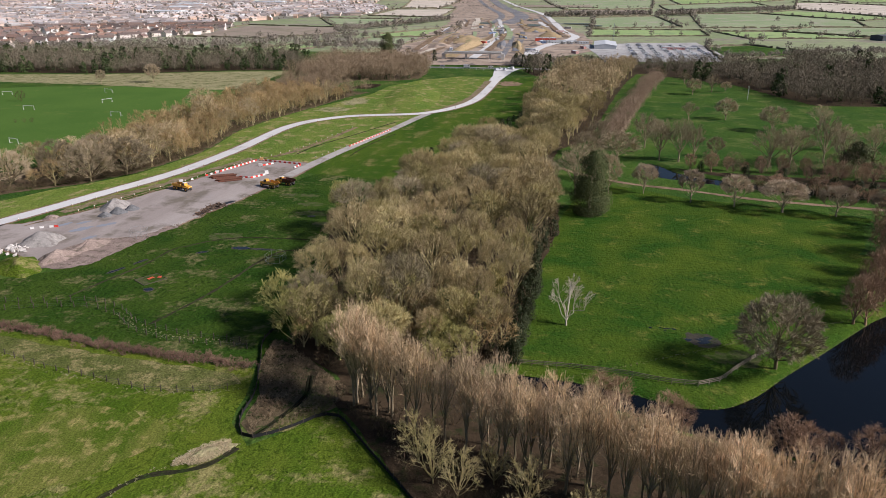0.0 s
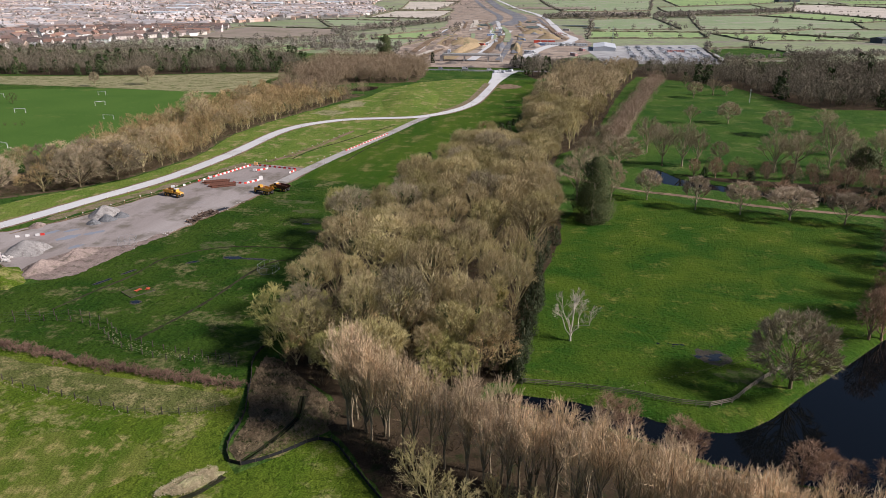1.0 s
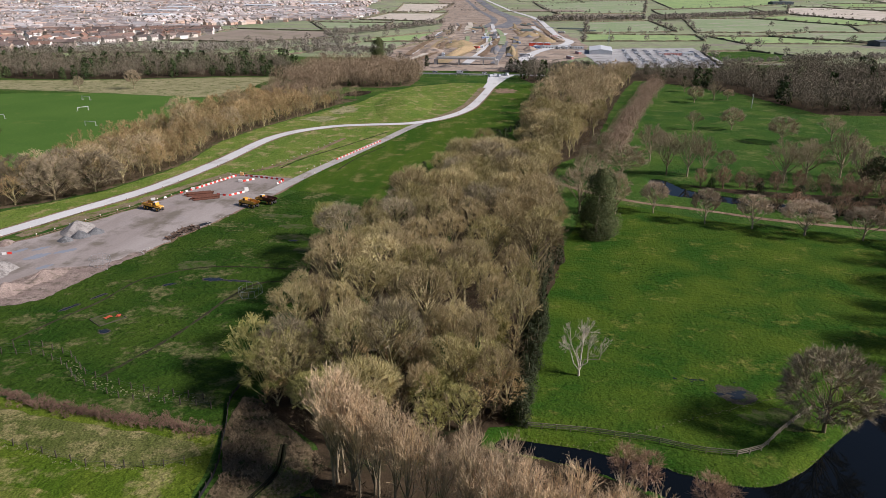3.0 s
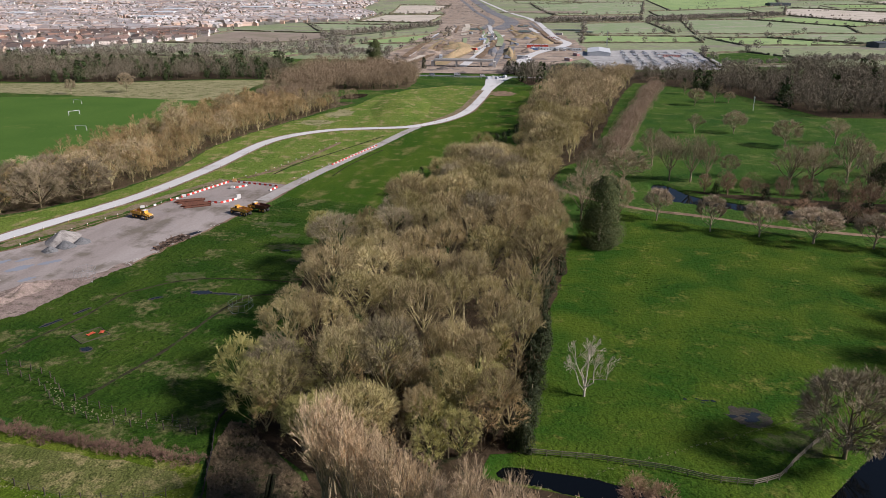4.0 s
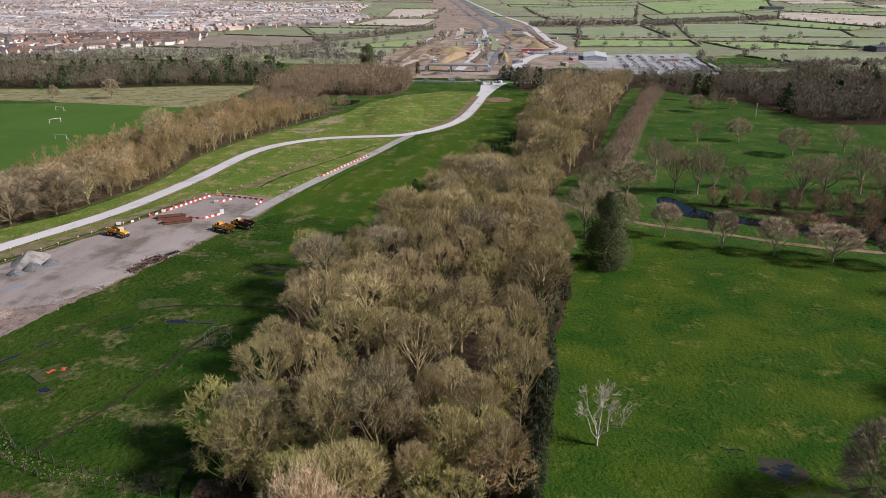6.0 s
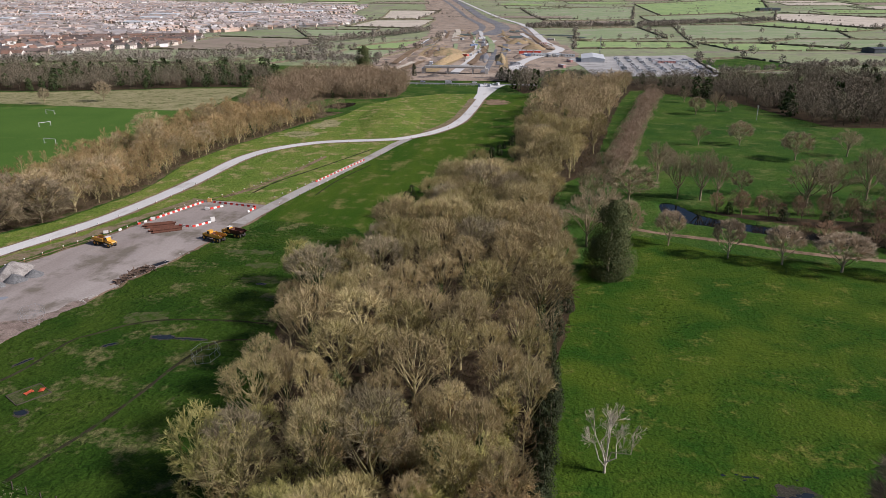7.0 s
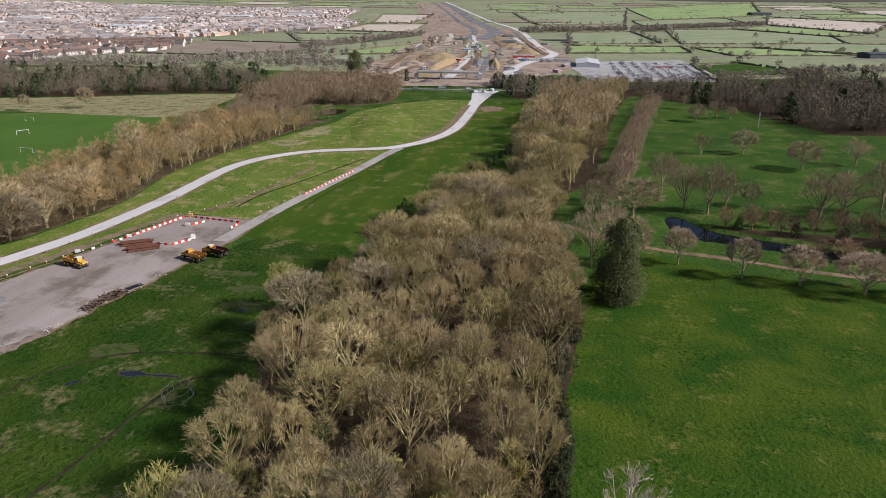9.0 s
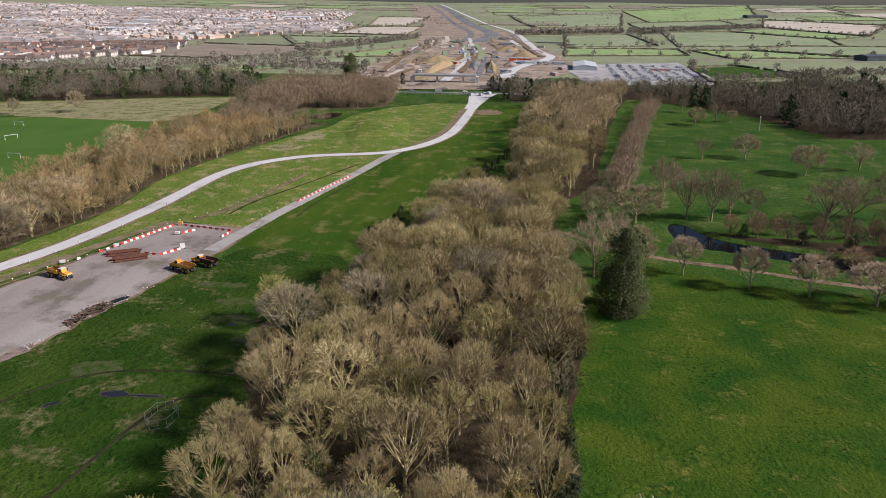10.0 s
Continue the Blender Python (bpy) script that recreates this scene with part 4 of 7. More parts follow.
for x, y, h, wide in ((43.3, 257.3, 10.8, 8.6), (58.1, 247.9, 11.6, 8.6), (71.7, 244.4, 11, 10.2), (85.9, 240.2, 10.6, 16), (101.8, 237.5, 10.4, 11.5), (115, 233, 10.5, 11)):
    plant(rr.choice(LIME), x, y, h / 9.5, rr.uniform(0, 6), "trees along the park path", wide / 8.0 * 9.5 / h)
PARK_SPOTS = [(53.4, 336.4, 17, 12.5), (56.5, 312, 18, 12), (64.4, 311, 19, 14), (71.2, 314, 16, 9.5), (108.3, 422, 11.8, 12.5), (108.5, 522, 11, 11.5), (124.5, 537, 13, 12), (112.7, 578, 10, 9.5), (134, 539, 7.5, 8), (99.5, 306, 17.5, 16), (109.5, 311.6, 16.7, 16), (124.9, 318, 20, 14), (127, 303, 16.7, 13), (123.6, 388, 13, 15), (128, 358, 7, 9), (87.5, 419, 10.3, 9.5), (30.7, 254.4, 14.4, 9.3), (18.9, 253, 18, 13.5), (38.2, 305.7, 13, 18), (27, 274, 14, 10)]
PARK_MORE = [(24, 300, 14, 10), (31, 320, 15, 11), (150, 330, 15, 14), (160, 312, 16, 14), (140, 345, 13, 12), (172, 350, 15, 14), (151, 400, 13, 13), (60, 352, 11, 9), (82, 322, 9, 8)]
for x, y, h, wide in PARK_SPOTS + PARK_MORE:
    k = 2 if h > 15.5 else rr.randrange(3)
    plant(PARK_TREE[k], x, y, h / 14, rr.uniform(0, 6), "scattered park trees", wide / (2 * (0.36, 0.42, 0.31)[k] * h))
OAK = kind_of_tree("oak_tree", broadleaf(99, 15.5, dict(FINE, fan=(14, 10, 3), crook=0.045, fine=0.075, up=0.1, down=1.5, long=0.10), limbs=30, reach=0.54, bare=0.2, trunk=0.019, low=0.16), BARK_OAK, "broad old bare oak on the river bank", stem=BARK_UNDER)
plant(OAK, 53, 130.5, 1.0, 1.0)
DEAD = kind_of_tree("dead_tree", vase(127, 12.0, 0.40, leaders=6, boughs=9, sprays=6, tips=4, fork=0.07, droop=0.42, thick=0.014, wide=0.09, fine=0.05, crook=0.05, reachy=0.8), BARK_DEAD, "bleached dead tree alone in the pasture")
plant(DEAD, 13, 144.2, 1.0, 0.5)
for x, y in ((114, 222), (104, 203), (95, 183), (84, 166), (76, 154), (100, 200), (107, 216), (93, 176), (88, 168), (98, 186), (104, 194), (110, 205), (116, 214), (120, 226), (84, 163), (79, 155), (114, 198), (100, 178), (124, 212)):
    plant(rr.choice(ALDER), x, y, rr.uniform(0.8, 1.1), rr.uniform(0, 6), "riverside alders")
for x, y in ((18, 112.5), (21, 111), (29, 107), (31, 105.5), (46, 101.5), (49, 101), (53, 102), (58, 100), (62, 99)):
    plant(rr.choice(ALDER), x, y, rr.uniform(0.45, 0.62), rr.uniform(0, 6), "riverside alders", 1.3)

# ---- evergreens ----
def evergreen(seed, h, rad, count, size, taper=1.0, low=0.03):
    """A trunk and a dense cone of short leafy sprays with an uneven outline."""
    w = Wood(seed)
    r = w.r
    w.limb([Vector((0, 0, -0.4)), Vector((0, 0, h * 0.5)), Vector((0, 0, h * 0.97))], [h * 0.022, h * 0.014, 0.03], 6)
    verts, faces = [], []
    lobes = [(r.uniform(0, 6.283), r.uniform(low, 0.95), r.uniform(0.7, 1.15)) for _ in range(70)]
    for k in range(count):
        a0, u0, g = lobes[k % len(lobes)]
        u = min(0.99, max(low, r.gauss(u0, 0.05)))
        a = a0 + r.gauss(0, 0.32)
        prof = (1 - u) ** taper * (0.55 + 0.45 * min(1, u * 6))
        d = rad * prof * g * math.sqrt(r.uniform(0.35, 1.0))
        leaf(verts, faces, Vector((math.cos(a) * d, math.sin(a) * d, u * h - 0.15 * d)), size, r, Vector((math.cos(a), math.sin(a), 0.35)))
    return w, (verts, faces)


def evergreen_kind(name, args, label, category="tree", leaves=NEEDLES):
    w, (v, f) = evergreen(*args)
    trunk = mesh_from("trunk", w.lv, w.lf, BARK_OAK)
    return dict(name=name, trunk=trunk, crown=mesh_from("crown", v, f, leaves), ivy=None, label=label, category=category)


CONIFER = evergreen_kind("conifer_tree", (7, 21.0, 8.6, 26000, 0.33, 0.36), "tall dark evergreen conifer at the pasture corner")
plant(CONIFER, 22.5, 230.5, 1.0, 0.3)
plant(CONIFER, -150, 735, 1.25, 1.1)
HOLLY = varied("dark_holly_leaves", [(0.016, 0.024, 0.008), (0.032, 0.042, 0.014), (0.055, 0.062, 0.022)], 0.7, True)
YEW = [evergreen_kind("holly_bush", (8 + i, 6.0, 2.5, 1500, 0.27, 0.30, 0.02), "dark evergreen holly bush at the wood's edge", "shrub", HOLLY) for i in range(2)]
line = [(3, 126), (4.5, 140), (5.2, 150), (6.2, 160), (6.5, 174), (8, 191), (10.5, 208)]
hedge_row = smooth(line, 1, False)
for i in range(62):
    u = i / 61 * (len(hedge_row) - 1.001)
    a, b = hedge_row[int(u)], hedge_row[int(u) + 1]
    f = u - int(u)
    plant(YEW[i % 2], a[0] + (b[0] - a[0]) * f + rr.gauss(-1.5, 0.7), a[1] + (b[1] - a[1]) * f + rr.gauss(0, 0.8), rr.uniform(0.5, 1.0), rr.uniform(0, 6), "evergreens at the wood's edge")
for x, y in ((-45, 275), (-43, 280), (-42, 286), (-40, 292), (-39, 299), (-35, 309), (-31, 320), (-28, 326), (-19, 350), (-13, 366), (-10, 380), (-8, 396), (-5, 405), (-4, 414), (-1, 431), (1, 440), (4, 455), (7, 480), (-49, 200), (-36, 255)):
    plant(YEW[rr.randrange(2)], x - 1, y, rr.uniform(0.6, 1.15), rr.uniform(0, 6), "evergreens at the wood's edge")
CEDAR = evergreen_kind("cedar_tree", (19, 13, 8.0, 2500, 0.6, 0.25, 0.45), "dark flat-topped cedar in the park")
plant(CEDAR, 131, 300, 1.0, 0.2)

# ---- far woods, hedges and trees: one joined mesh for each kind of growth ----
def sliver_tree(seed, h, rad, count, wide, low):
    """A low bush of long slivers that fan outwards."""
    w = Wood(seed)
    r = w.r
    for _ in range(count):
        a, c = r.uniform(0, 6.283), r.uniform(-0.8, 1)
        s = math.sqrt(1 - c * c)
        p = Vector((rad * s * math.cos(a), rad * s * math.sin(a), h * (1 + low) / 2 + h * (1 - low) / 2 * c)) * r.uniform(0.75, 1.02)
        q = Vector((0, 0, h * (low * 0.6 + 0.25))).lerp(p, r.uniform(0.35, 0.75))
        w.twig(q, p + Vector((r.gauss(0, 0.04), r.gauss(0, 0.04), r.gauss(0.02, 0.04))) * h, wide)
    return np.array([tuple(v) for v in w.tv]), np.array(w.tf)


def bare_model(seed, h, reach, count, long, wide, low):
    """A bare tree for the distance: a trunk, a few limbs, and a dome of narrow twig sprays that point up and outwards."""
    r = random.Random(seed)
    verts, faces = [], []

    def blade(p, d, ln, wd):
        out = Vector((p.x, p.y, (p.z - h * 0.35) * 0.8)).normalized() + 0.35 * Vector((r.gauss(0, 1), r.gauss(0, 1), r.gauss(0, 1)))
        s = out.cross(d).normalized() * wd * 0.5
        n = len(verts)
        verts.extend([p - s, p + s, p + d * ln + s * 0.3, p + d * ln - s * 0.3])
        faces.append((n, n + 1, n + 2, n + 3))

    for _ in range(3):
        blade(Vector((0, 0, -0.3)), Vector((0, 0, 1)), h * 0.7, h * 0.018)
    rad, mid, tall = reach * h, h * (1 + low) / 2, h * (1 - low) / 2
    for k in range(count):
        c = 1 - 1.45 * (k + 0.5) / count
        az = 2.39996 * k
        s = math.sqrt(max(0, 1 - c * c))
        lump = r.uniform(0.8, 1.0) * (1 + 0.25 * noise.noise((s * math.cos(az) * 1.8 + seed, s * math.sin(az) * 1.8, c * 1.8)))
        tip = Vector((rad * s * math.cos(az) * lump, rad * s * math.sin(az) * lump, mid + tall * c * min(lump, 1.05)))
        d = ((tip - Vector((0, 0, mid - 0.2 * tall))).normalized() * 0.7 + Vector((r.gauss(0, 0.7), r.gauss(0, 0.7), r.gauss(0.05, 0.7)))).normalized()
        blade(tip - d * long, d, long, wide)
        if k % 9 == 0:
            root = Vector((0, 0, h * r.uniform(0.2, 0.4)))
            blade(root, (tip - root).normalized(), (tip - root).length * 0.8, h * 0.016)
    return np.array([tuple(v) for v in verts]), np.array(faces)


def leaf_tree(seed, h, rad, count, size, taper):
    _, (v, f) = evergreen(seed, h, rad, count, size, taper)
    return np.array([tuple(p) for p in v]), np.array(f)


def joined(name, models, spots, material, label, category, lift=0.0):
    """Many copies of simple models as one mesh. spots: x, y, size, model."""
    vs, fs, n = [], [], 0
    x = np.array([s[0] for s in spots])
    y = np.array([s[1] for s in spots])
    z = height(x, y)
    r = random.Random(len(spots))
    for (px, py, s, k), pz in zip(spots, z):
        v, f = models[k % len(models)]
        a = r.uniform(0, 6.283)
        c, d = math.cos(a) * s, math.sin(a) * s
        vs.append(np.column_stack([v[:, 0] * c - v[:, 1] * d + px, v[:, 0] * d + v[:, 1] * c + py, v[:, 2] * s + pz + lift]))
        fs.append(f + n)
        n += len(v)
    vs, fs = np.concatenate(vs), np.concatenate(fs)
    me = bpy.data.meshes.new(name)
    k = fs.shape[1]
    me.vertices.add(len(vs))
    me.vertices.foreach_set("co", vs.ravel())
    me.loops.add(fs.size)
    me.loops.foreach_set("vertex_index", fs.ravel().astype(np.int32))
    me.polygons.add(len(fs))
    me.polygons.foreach_set("loop_start", np.arange(0, fs.size, k, dtype=np.int32))
    me.materials.append(material)
    me.update()
    me.validate()
    return tagged(link(name, me), label, category, kind="stuff")


def wild(name, a, b, c, size):
    """Twigs of a whole wood: tones drift from tree to tree."""
    m, t, p = nodes_of(name)
    where = t.nodes.new("ShaderNodeNewGeometry").outputs["Position"]
    col = blend(t, steps(t, noise_at(t, where, size, 3.0), 0.36, 0.64), a, b)
    col = blend(t, steps(t, noise_at(t, where, size * 0.35, 3.0), 0.5, 0.75), col, c)
    rnd = t.nodes.new("ShaderNodeNewGeometry").outputs["Random Per Island"]
    mr = add(t, "ShaderNodeMapRange", Value=rnd)
    mr.inputs["To Min"].default_value, mr.inputs["To Max"].default_value = 0.85, 1.15
    t.links.new(blend(t, 1.0, col, mr.outputs["Result"], "MULTIPLY"), p.inputs["Base Color"])
    p.inputs["Roughness"].default_value = 0.9
    p.inputs["Specular IOR Level"].default_value = 0.1
    return m


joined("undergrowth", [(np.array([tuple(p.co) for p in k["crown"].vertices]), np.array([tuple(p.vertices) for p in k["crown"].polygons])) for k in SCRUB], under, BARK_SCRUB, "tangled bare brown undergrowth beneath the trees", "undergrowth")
WILD_RUSSET = wild("russet_wood", (0.23, 0.17, 0.11), (0.36, 0.27, 0.175), (0.19, 0.155, 0.09), 12.0)
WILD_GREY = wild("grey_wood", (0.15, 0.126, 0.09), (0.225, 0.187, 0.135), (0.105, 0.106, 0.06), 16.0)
# Twigs of distant hedges and town trees, lightened to stand for haze.
WILD_HAZED = wild("far_wood", (0.23, 0.20, 0.165), (0.30, 0.26, 0.215), (0.18, 0.18, 0.135), 60.0)
WILD_GREEN = wild("evergreen_wood", (0.04, 0.06, 0.022), (0.06, 0.085, 0.03), (0.09, 0.10, 0.045), 20.0)
BARE = [bare_model(200 + i, 14, 0.46, 320, 1.0, 0.25, 0.04) for i in range(3)]
BARE_FAR = [bare_model(210 + i, 11, 0.42, 64, 2.3, 0.95, 0.02) for i in range(3)] + [bare_model(218, 12, 0.5, 12, 5.0, 4.0, 0.0)]
BARE_TOWN = [bare_model(230 + i, 11, 0.45, 24, 3.4, 2.2, 0.02) for i in range(3)]
FIRS = [leaf_tree(220 + i, 11, 4.0, 200, 1.1, 0.3) for i in range(2)]
joined("roadside_wood", BARE, wood_far, WILD_RUSSET, "bare russet-brown trees massed beyond the road", "wood")

LEFT_BAND = [(-480, 560), (-369, 566), (-314, 581), (-263, 608), (-213, 618), (-200, 642), (-229, 701), (-262, 760), (-318, 722), (-398, 716), (-473, 700), (-560, 690)]
RIGHT_BAND = [(106, 628), (118, 618), (150, 581), (165, 519), (176, 484), (200, 484), (330, 500), (480, 640), (480, 700), (330, 735), (203, 745), (149, 740), (50, 728), (10, 700), (-12, 655), (0, 610), (20, 628), (98, 645)]
band = [(x, y, rr.choice((0.5, 0.65, 0.8, 0.95, 1.15)) * rr.uniform(0.92, 1.08) * (1.05 if x < -100 else 0.72 if y > 640 and x < 230 else 1.25), rr.randrange(3)) for poly, seed in ((LEFT_BAND, 31), (RIGHT_BAND, 32)) for x, y in scatter(poly, 7.4, seed)]
ever = [b for i, b in enumerate(band) if noise.noise((b[0] / 25, b[1] / 25, 5)) > (-0.12 if b[0] < -100 else 0.15) and i % 2]
for nm, poly in (("left_band_floor", LEFT_BAND), ("right_band_floor", RIGHT_BAND)):
    spread(nm, ragged(poly, 6, 1.5), LITTER, 0.05, label="brown woodland floor")
joined("far_woodland", BARE, [b for b in band if b not in ever], WILD_GREY, "dense grey-brown bare woodland in the distance", "wood")
joined("far_evergreens", FIRS, [(x, y, s * 1.1, k) for x, y, s, k in ever], WILD_GREEN, "dark evergreens among the far woodland", "wood")
PURPLE = [(35, 345), (46, 395), (55, 436), (80, 548), (93, 600), (99, 598), (86, 546), (61, 436), (52, 395), (41, 345)]
joined("ride_trees", BARE, [(x, y, rr.uniform(0.5, 0.85), rr.randrange(3)) for x, y in scatter(PURPLE, 4.4, 35)], wild("purple_brown_twigs", (0.26, 0.185, 0.13), (0.35, 0.255, 0.18), (0.21, 0.165, 0.105), 18.0), "row of purple-brown bare trees along the ride", "wood")
# Dark sheet laid in place of the shadowed ground behind the pond.
spread("pond_bank", ragged([(62, 297), (64, 294), (73, 288.5), (84, 284.5), (96, 280.5), (112, 277), (132, 276), (170, 262), (174, 276), (140, 287), (104, 290), (76, 294)], 2, 1.0), LITTER, 0.05, 2.0, label="dark leaf litter along the pond bank")
for x, y, k in ((104.8, 267.7, 1.2), (110.8, 265.5, 1.35), (117, 262, 1.3), (123, 262, 1.2), (98, 281.5, 0.9), (86, 288, 0.8), (70, 294, 0.7)):
    plant(YEW[rr.randrange(2)], x, y, k, rr.uniform(0, 6), "evergreens round the pond", 1.3)
POND_SIDE = [(66, 296), (76, 290), (90, 284), (110, 279), (140, 277), (170, 268), (190, 286), (160, 300), (110, 296), (78, 300)]
joined("pond_thicket", BARE, [(x, y, rr.uniform(0.45, 0.8), rr.randrange(3)) for x, y in scatter(POND_SIDE, 8.0, 36)], wild("red_brown_thicket", (0.18, 0.125, 0.085), (0.24, 0.165, 0.11), (0.15, 0.12, 0.08), 14.0), "red-brown bare thicket along the pond", "thicket")

for x, y in scatter(POND_SIDE, 7.5, 38):
    plant(rr.choice(ALDER), x, y, rr.uniform(0.35, 0.8), rr.uniform(0, 6), "trees round the pond", 1.2)
for x, y in ((86, 268.5), (91, 266), (94, 265), (99, 263.5), (104, 262), (110, 260.5), (116, 259.5), (122, 258.5), (128, 258), (135, 257.5), (142, 257), (107, 258.5), (119, 256.5), (131, 255)):
    plant(rr.choice(ALDER), x, y, rr.uniform(0.3, 0.6), rr.uniform(0, 6), "trees round the pond", 1.5)

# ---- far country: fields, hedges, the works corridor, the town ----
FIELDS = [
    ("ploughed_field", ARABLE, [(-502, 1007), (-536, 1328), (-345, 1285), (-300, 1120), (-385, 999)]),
    ("green_field", HAZED_GRASS, [(-492, 1643), (-308, 1639), (-287, 1371), (-382, 1348)]),
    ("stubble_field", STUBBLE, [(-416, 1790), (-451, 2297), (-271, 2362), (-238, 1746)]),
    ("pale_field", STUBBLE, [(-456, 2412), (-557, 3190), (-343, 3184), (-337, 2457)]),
    ("strip_field", HAZED_CROP, [(-525, 795), (-430, 815), (-353, 801), (-318, 730), (-368, 717), (-494, 735)]),
    ("strip_field", HAZED_CROP, [(-348, 789), (-281, 953), (-240, 946), (-270, 814), (-303, 728)]),
    ("green_field", HAZED_CROP, [(-247, 1107), (-146, 1368), (-131, 1183), (-150, 1078), (-232, 1042)]),
    ("green_field", HAZED_GRASS, [(-240, 1040), (-150, 1070), (-170, 900), (-240, 930)]),
    ("crop_field", HAZED_CROP, [(84, 1320), (270, 1331), (253, 1177), (71, 1127)]),
    ("green_field", HAZED_GRASS, [(119, 1819), (281, 1965), (256, 1429), (87, 1354)]),
    ("green_field", HAZED_GRASS, [(391, 2110), (594, 2200), (700, 1815), (602, 1500), (288, 1419)]),
    ("crop_field", HAZED_CROP, [(281, 1304), (386, 1327), (500, 1166), (298, 1130)]),
    ("green_field", HAZED_GRASS, [(395, 1335), (500, 1490), (720, 1500), (650, 1210), (520, 1180)]),
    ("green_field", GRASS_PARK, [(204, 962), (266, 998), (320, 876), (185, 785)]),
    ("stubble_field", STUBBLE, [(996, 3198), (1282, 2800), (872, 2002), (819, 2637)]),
    ("crop_field", HAZED_CROP, [(594, 2215), (839, 2645), (856, 1966), (715, 1811)]),
    ("dull_field", HAZED_GRASS, [(-18, 3448), (511, 3702), (355, 2591), (72, 2375)]),
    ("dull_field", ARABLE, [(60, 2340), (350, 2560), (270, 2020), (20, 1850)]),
    ("green_field", HAZED_CROP, [(552, 3989), (1314, 4500), (1002, 3287), (504, 2921)]),
    ("green_field", HAZED_GRASS, [(420, 2880), (800, 3100), (790, 2680), (370, 2200)]),
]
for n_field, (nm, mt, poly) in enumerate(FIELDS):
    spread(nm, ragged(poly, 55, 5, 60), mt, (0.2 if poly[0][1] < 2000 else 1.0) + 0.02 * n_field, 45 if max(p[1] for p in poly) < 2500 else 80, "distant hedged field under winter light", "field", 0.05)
rf = random.Random(77)
far_quads = []
for i in range(-5, 13):
    for j in range(7):
        cx, cy = i * 330 + rf.uniform(-60, 60), 2700 + j * 270 + rf.uniform(-50, 50)
        if any(inside(p, [cx], [cy])[0] for _, _, p in FIELDS) or cx < -250 - 0.1 * (cy - 2700) and cy < 3600 or abs(cx + 0.11 * (cy - 2400) + 120) < 190:
            continue
        w, d = rf.uniform(110, 160), rf.uniform(80, 125)
        quad = [(cx - w + rf.uniform(-25, 25), cy - d), (cx + w, cy - d + rf.uniform(-25, 25)), (cx + w + rf.uniform(-25, 25), cy + d), (cx - w, cy + d)]
        spread("far_field", ragged(quad, 50, 5, 60), rf.choice([HAZED_CROP, HAZED_GRASS, HAZED_GRASS, STUBBLE, ARABLE, HAZED_GRASS]), 1.7 + 0.06 * (i + 5) + 0.9 * (j % 2), 70, "far hedged field on rising ground", "field", 0.4)
        far_quads.append(quad)

hedge_spots, fir_spots = [], []


def hedge(a, b, gap, size, wobble=2.0):
    n = max(1, int(math.hypot(b[0] - a[0], b[1] - a[1]) / gap))
    for i in range(n + 1):
        u = i / n
        hedge_spots.append((a[0] + (b[0] - a[0]) * u + rf.gauss(0, wobble), a[1] + (b[1] - a[1]) * u + rf.gauss(0, wobble), size * rf.uniform(0.6, 1.25), 3 if size < 0.3 else rf.randrange(3)))


hedge_v, hedge_f = [], []


def hedgerow(a, b, wide, tall):
    """A continuous uneven hedge between two points."""
    d = Vector((b[0] - a[0], b[1] - a[1]))
    n = max(2, int(d.length / 7))
    side = Vector((-d.y, d.x)).normalized()
    first = len(hedge_v)
    for i in range(n + 1):
        p = Vector(a) + d * i / n + side * rf.gauss(0, 0.8)
        z, w, h = far_height(p.x, p.y), wide * rf.uniform(0.7, 1.3), tall * rf.uniform(0.55, 1.4)
        for k, up in ((-1.0, -0.3), (-0.8, 0.75 * h), (rf.uniform(-0.3, 0.3), h), (0.8, 0.7 * h), (1.0, -0.3)):
            hedge_v.append((p.x + side.x * k * w, p.y + side.y * k * w, z + up + (0.2 if p.y < 2000 else 1.0)))
    for i in range(n):
        if rf.random() < 0.05:
            continue
        for k in range(4):
            q = first + i * 5 + k
            hedge_f.append((q, q + 5, q + 6, q + 1))


for nm, mt, poly in FIELDS:
    for a, b in zip(poly, poly[1:] + poly[:1]):
        hedgerow(a, b, 1.3 if a[1] < 1700 else 2.0, 1.9 if a[1] < 1700 else 2.6)
        if rf.random() < 0.75:
            hedge(a, b, 46, 0.9, 4)
for quad in far_quads:
    for a, b in zip(quad, quad[1:] + quad[:1]):
        if rf.random() < 0.7:
            hedgerow(a, b, 1.4, 1.8)
for a, b, s in (((-377, 838), (-341, 924), 1.0), ((-341, 924), (-289, 979), 1.0), ((-314, 1143), (-261, 1340), 1.1), ((-261, 1340), (-197, 1617), 1.1), ((-290, 985), (-250, 1040), 0.9), ((-560, 790), (-380, 830), 0.8),
                ((15, 1820), (272, 1998), 1.3), ((10, 1850), (272, 2030), 1.3), ((360, 2100), (809, 2634), 1.2), ((350, 2130), (790, 2660), 1.2), ((290, 1980), (380, 2080), 1.5), ((310, 1960), (390, 2050), 1.5),
                ((190, 800), (320, 890), 0.6), ((320, 890), (480, 930), 0.8), ((320, 880), (520, 900), 0.8), ((-15, 730), (50, 735), 0.7), ((-260, 880), (-170, 890), 0.7), ((-280, 860), (-180, 860), 0.8)):
    for k in range(3):
        hedge(a, b, 7 + 3 * k, s * (1 - 0.15 * k), 3.0)
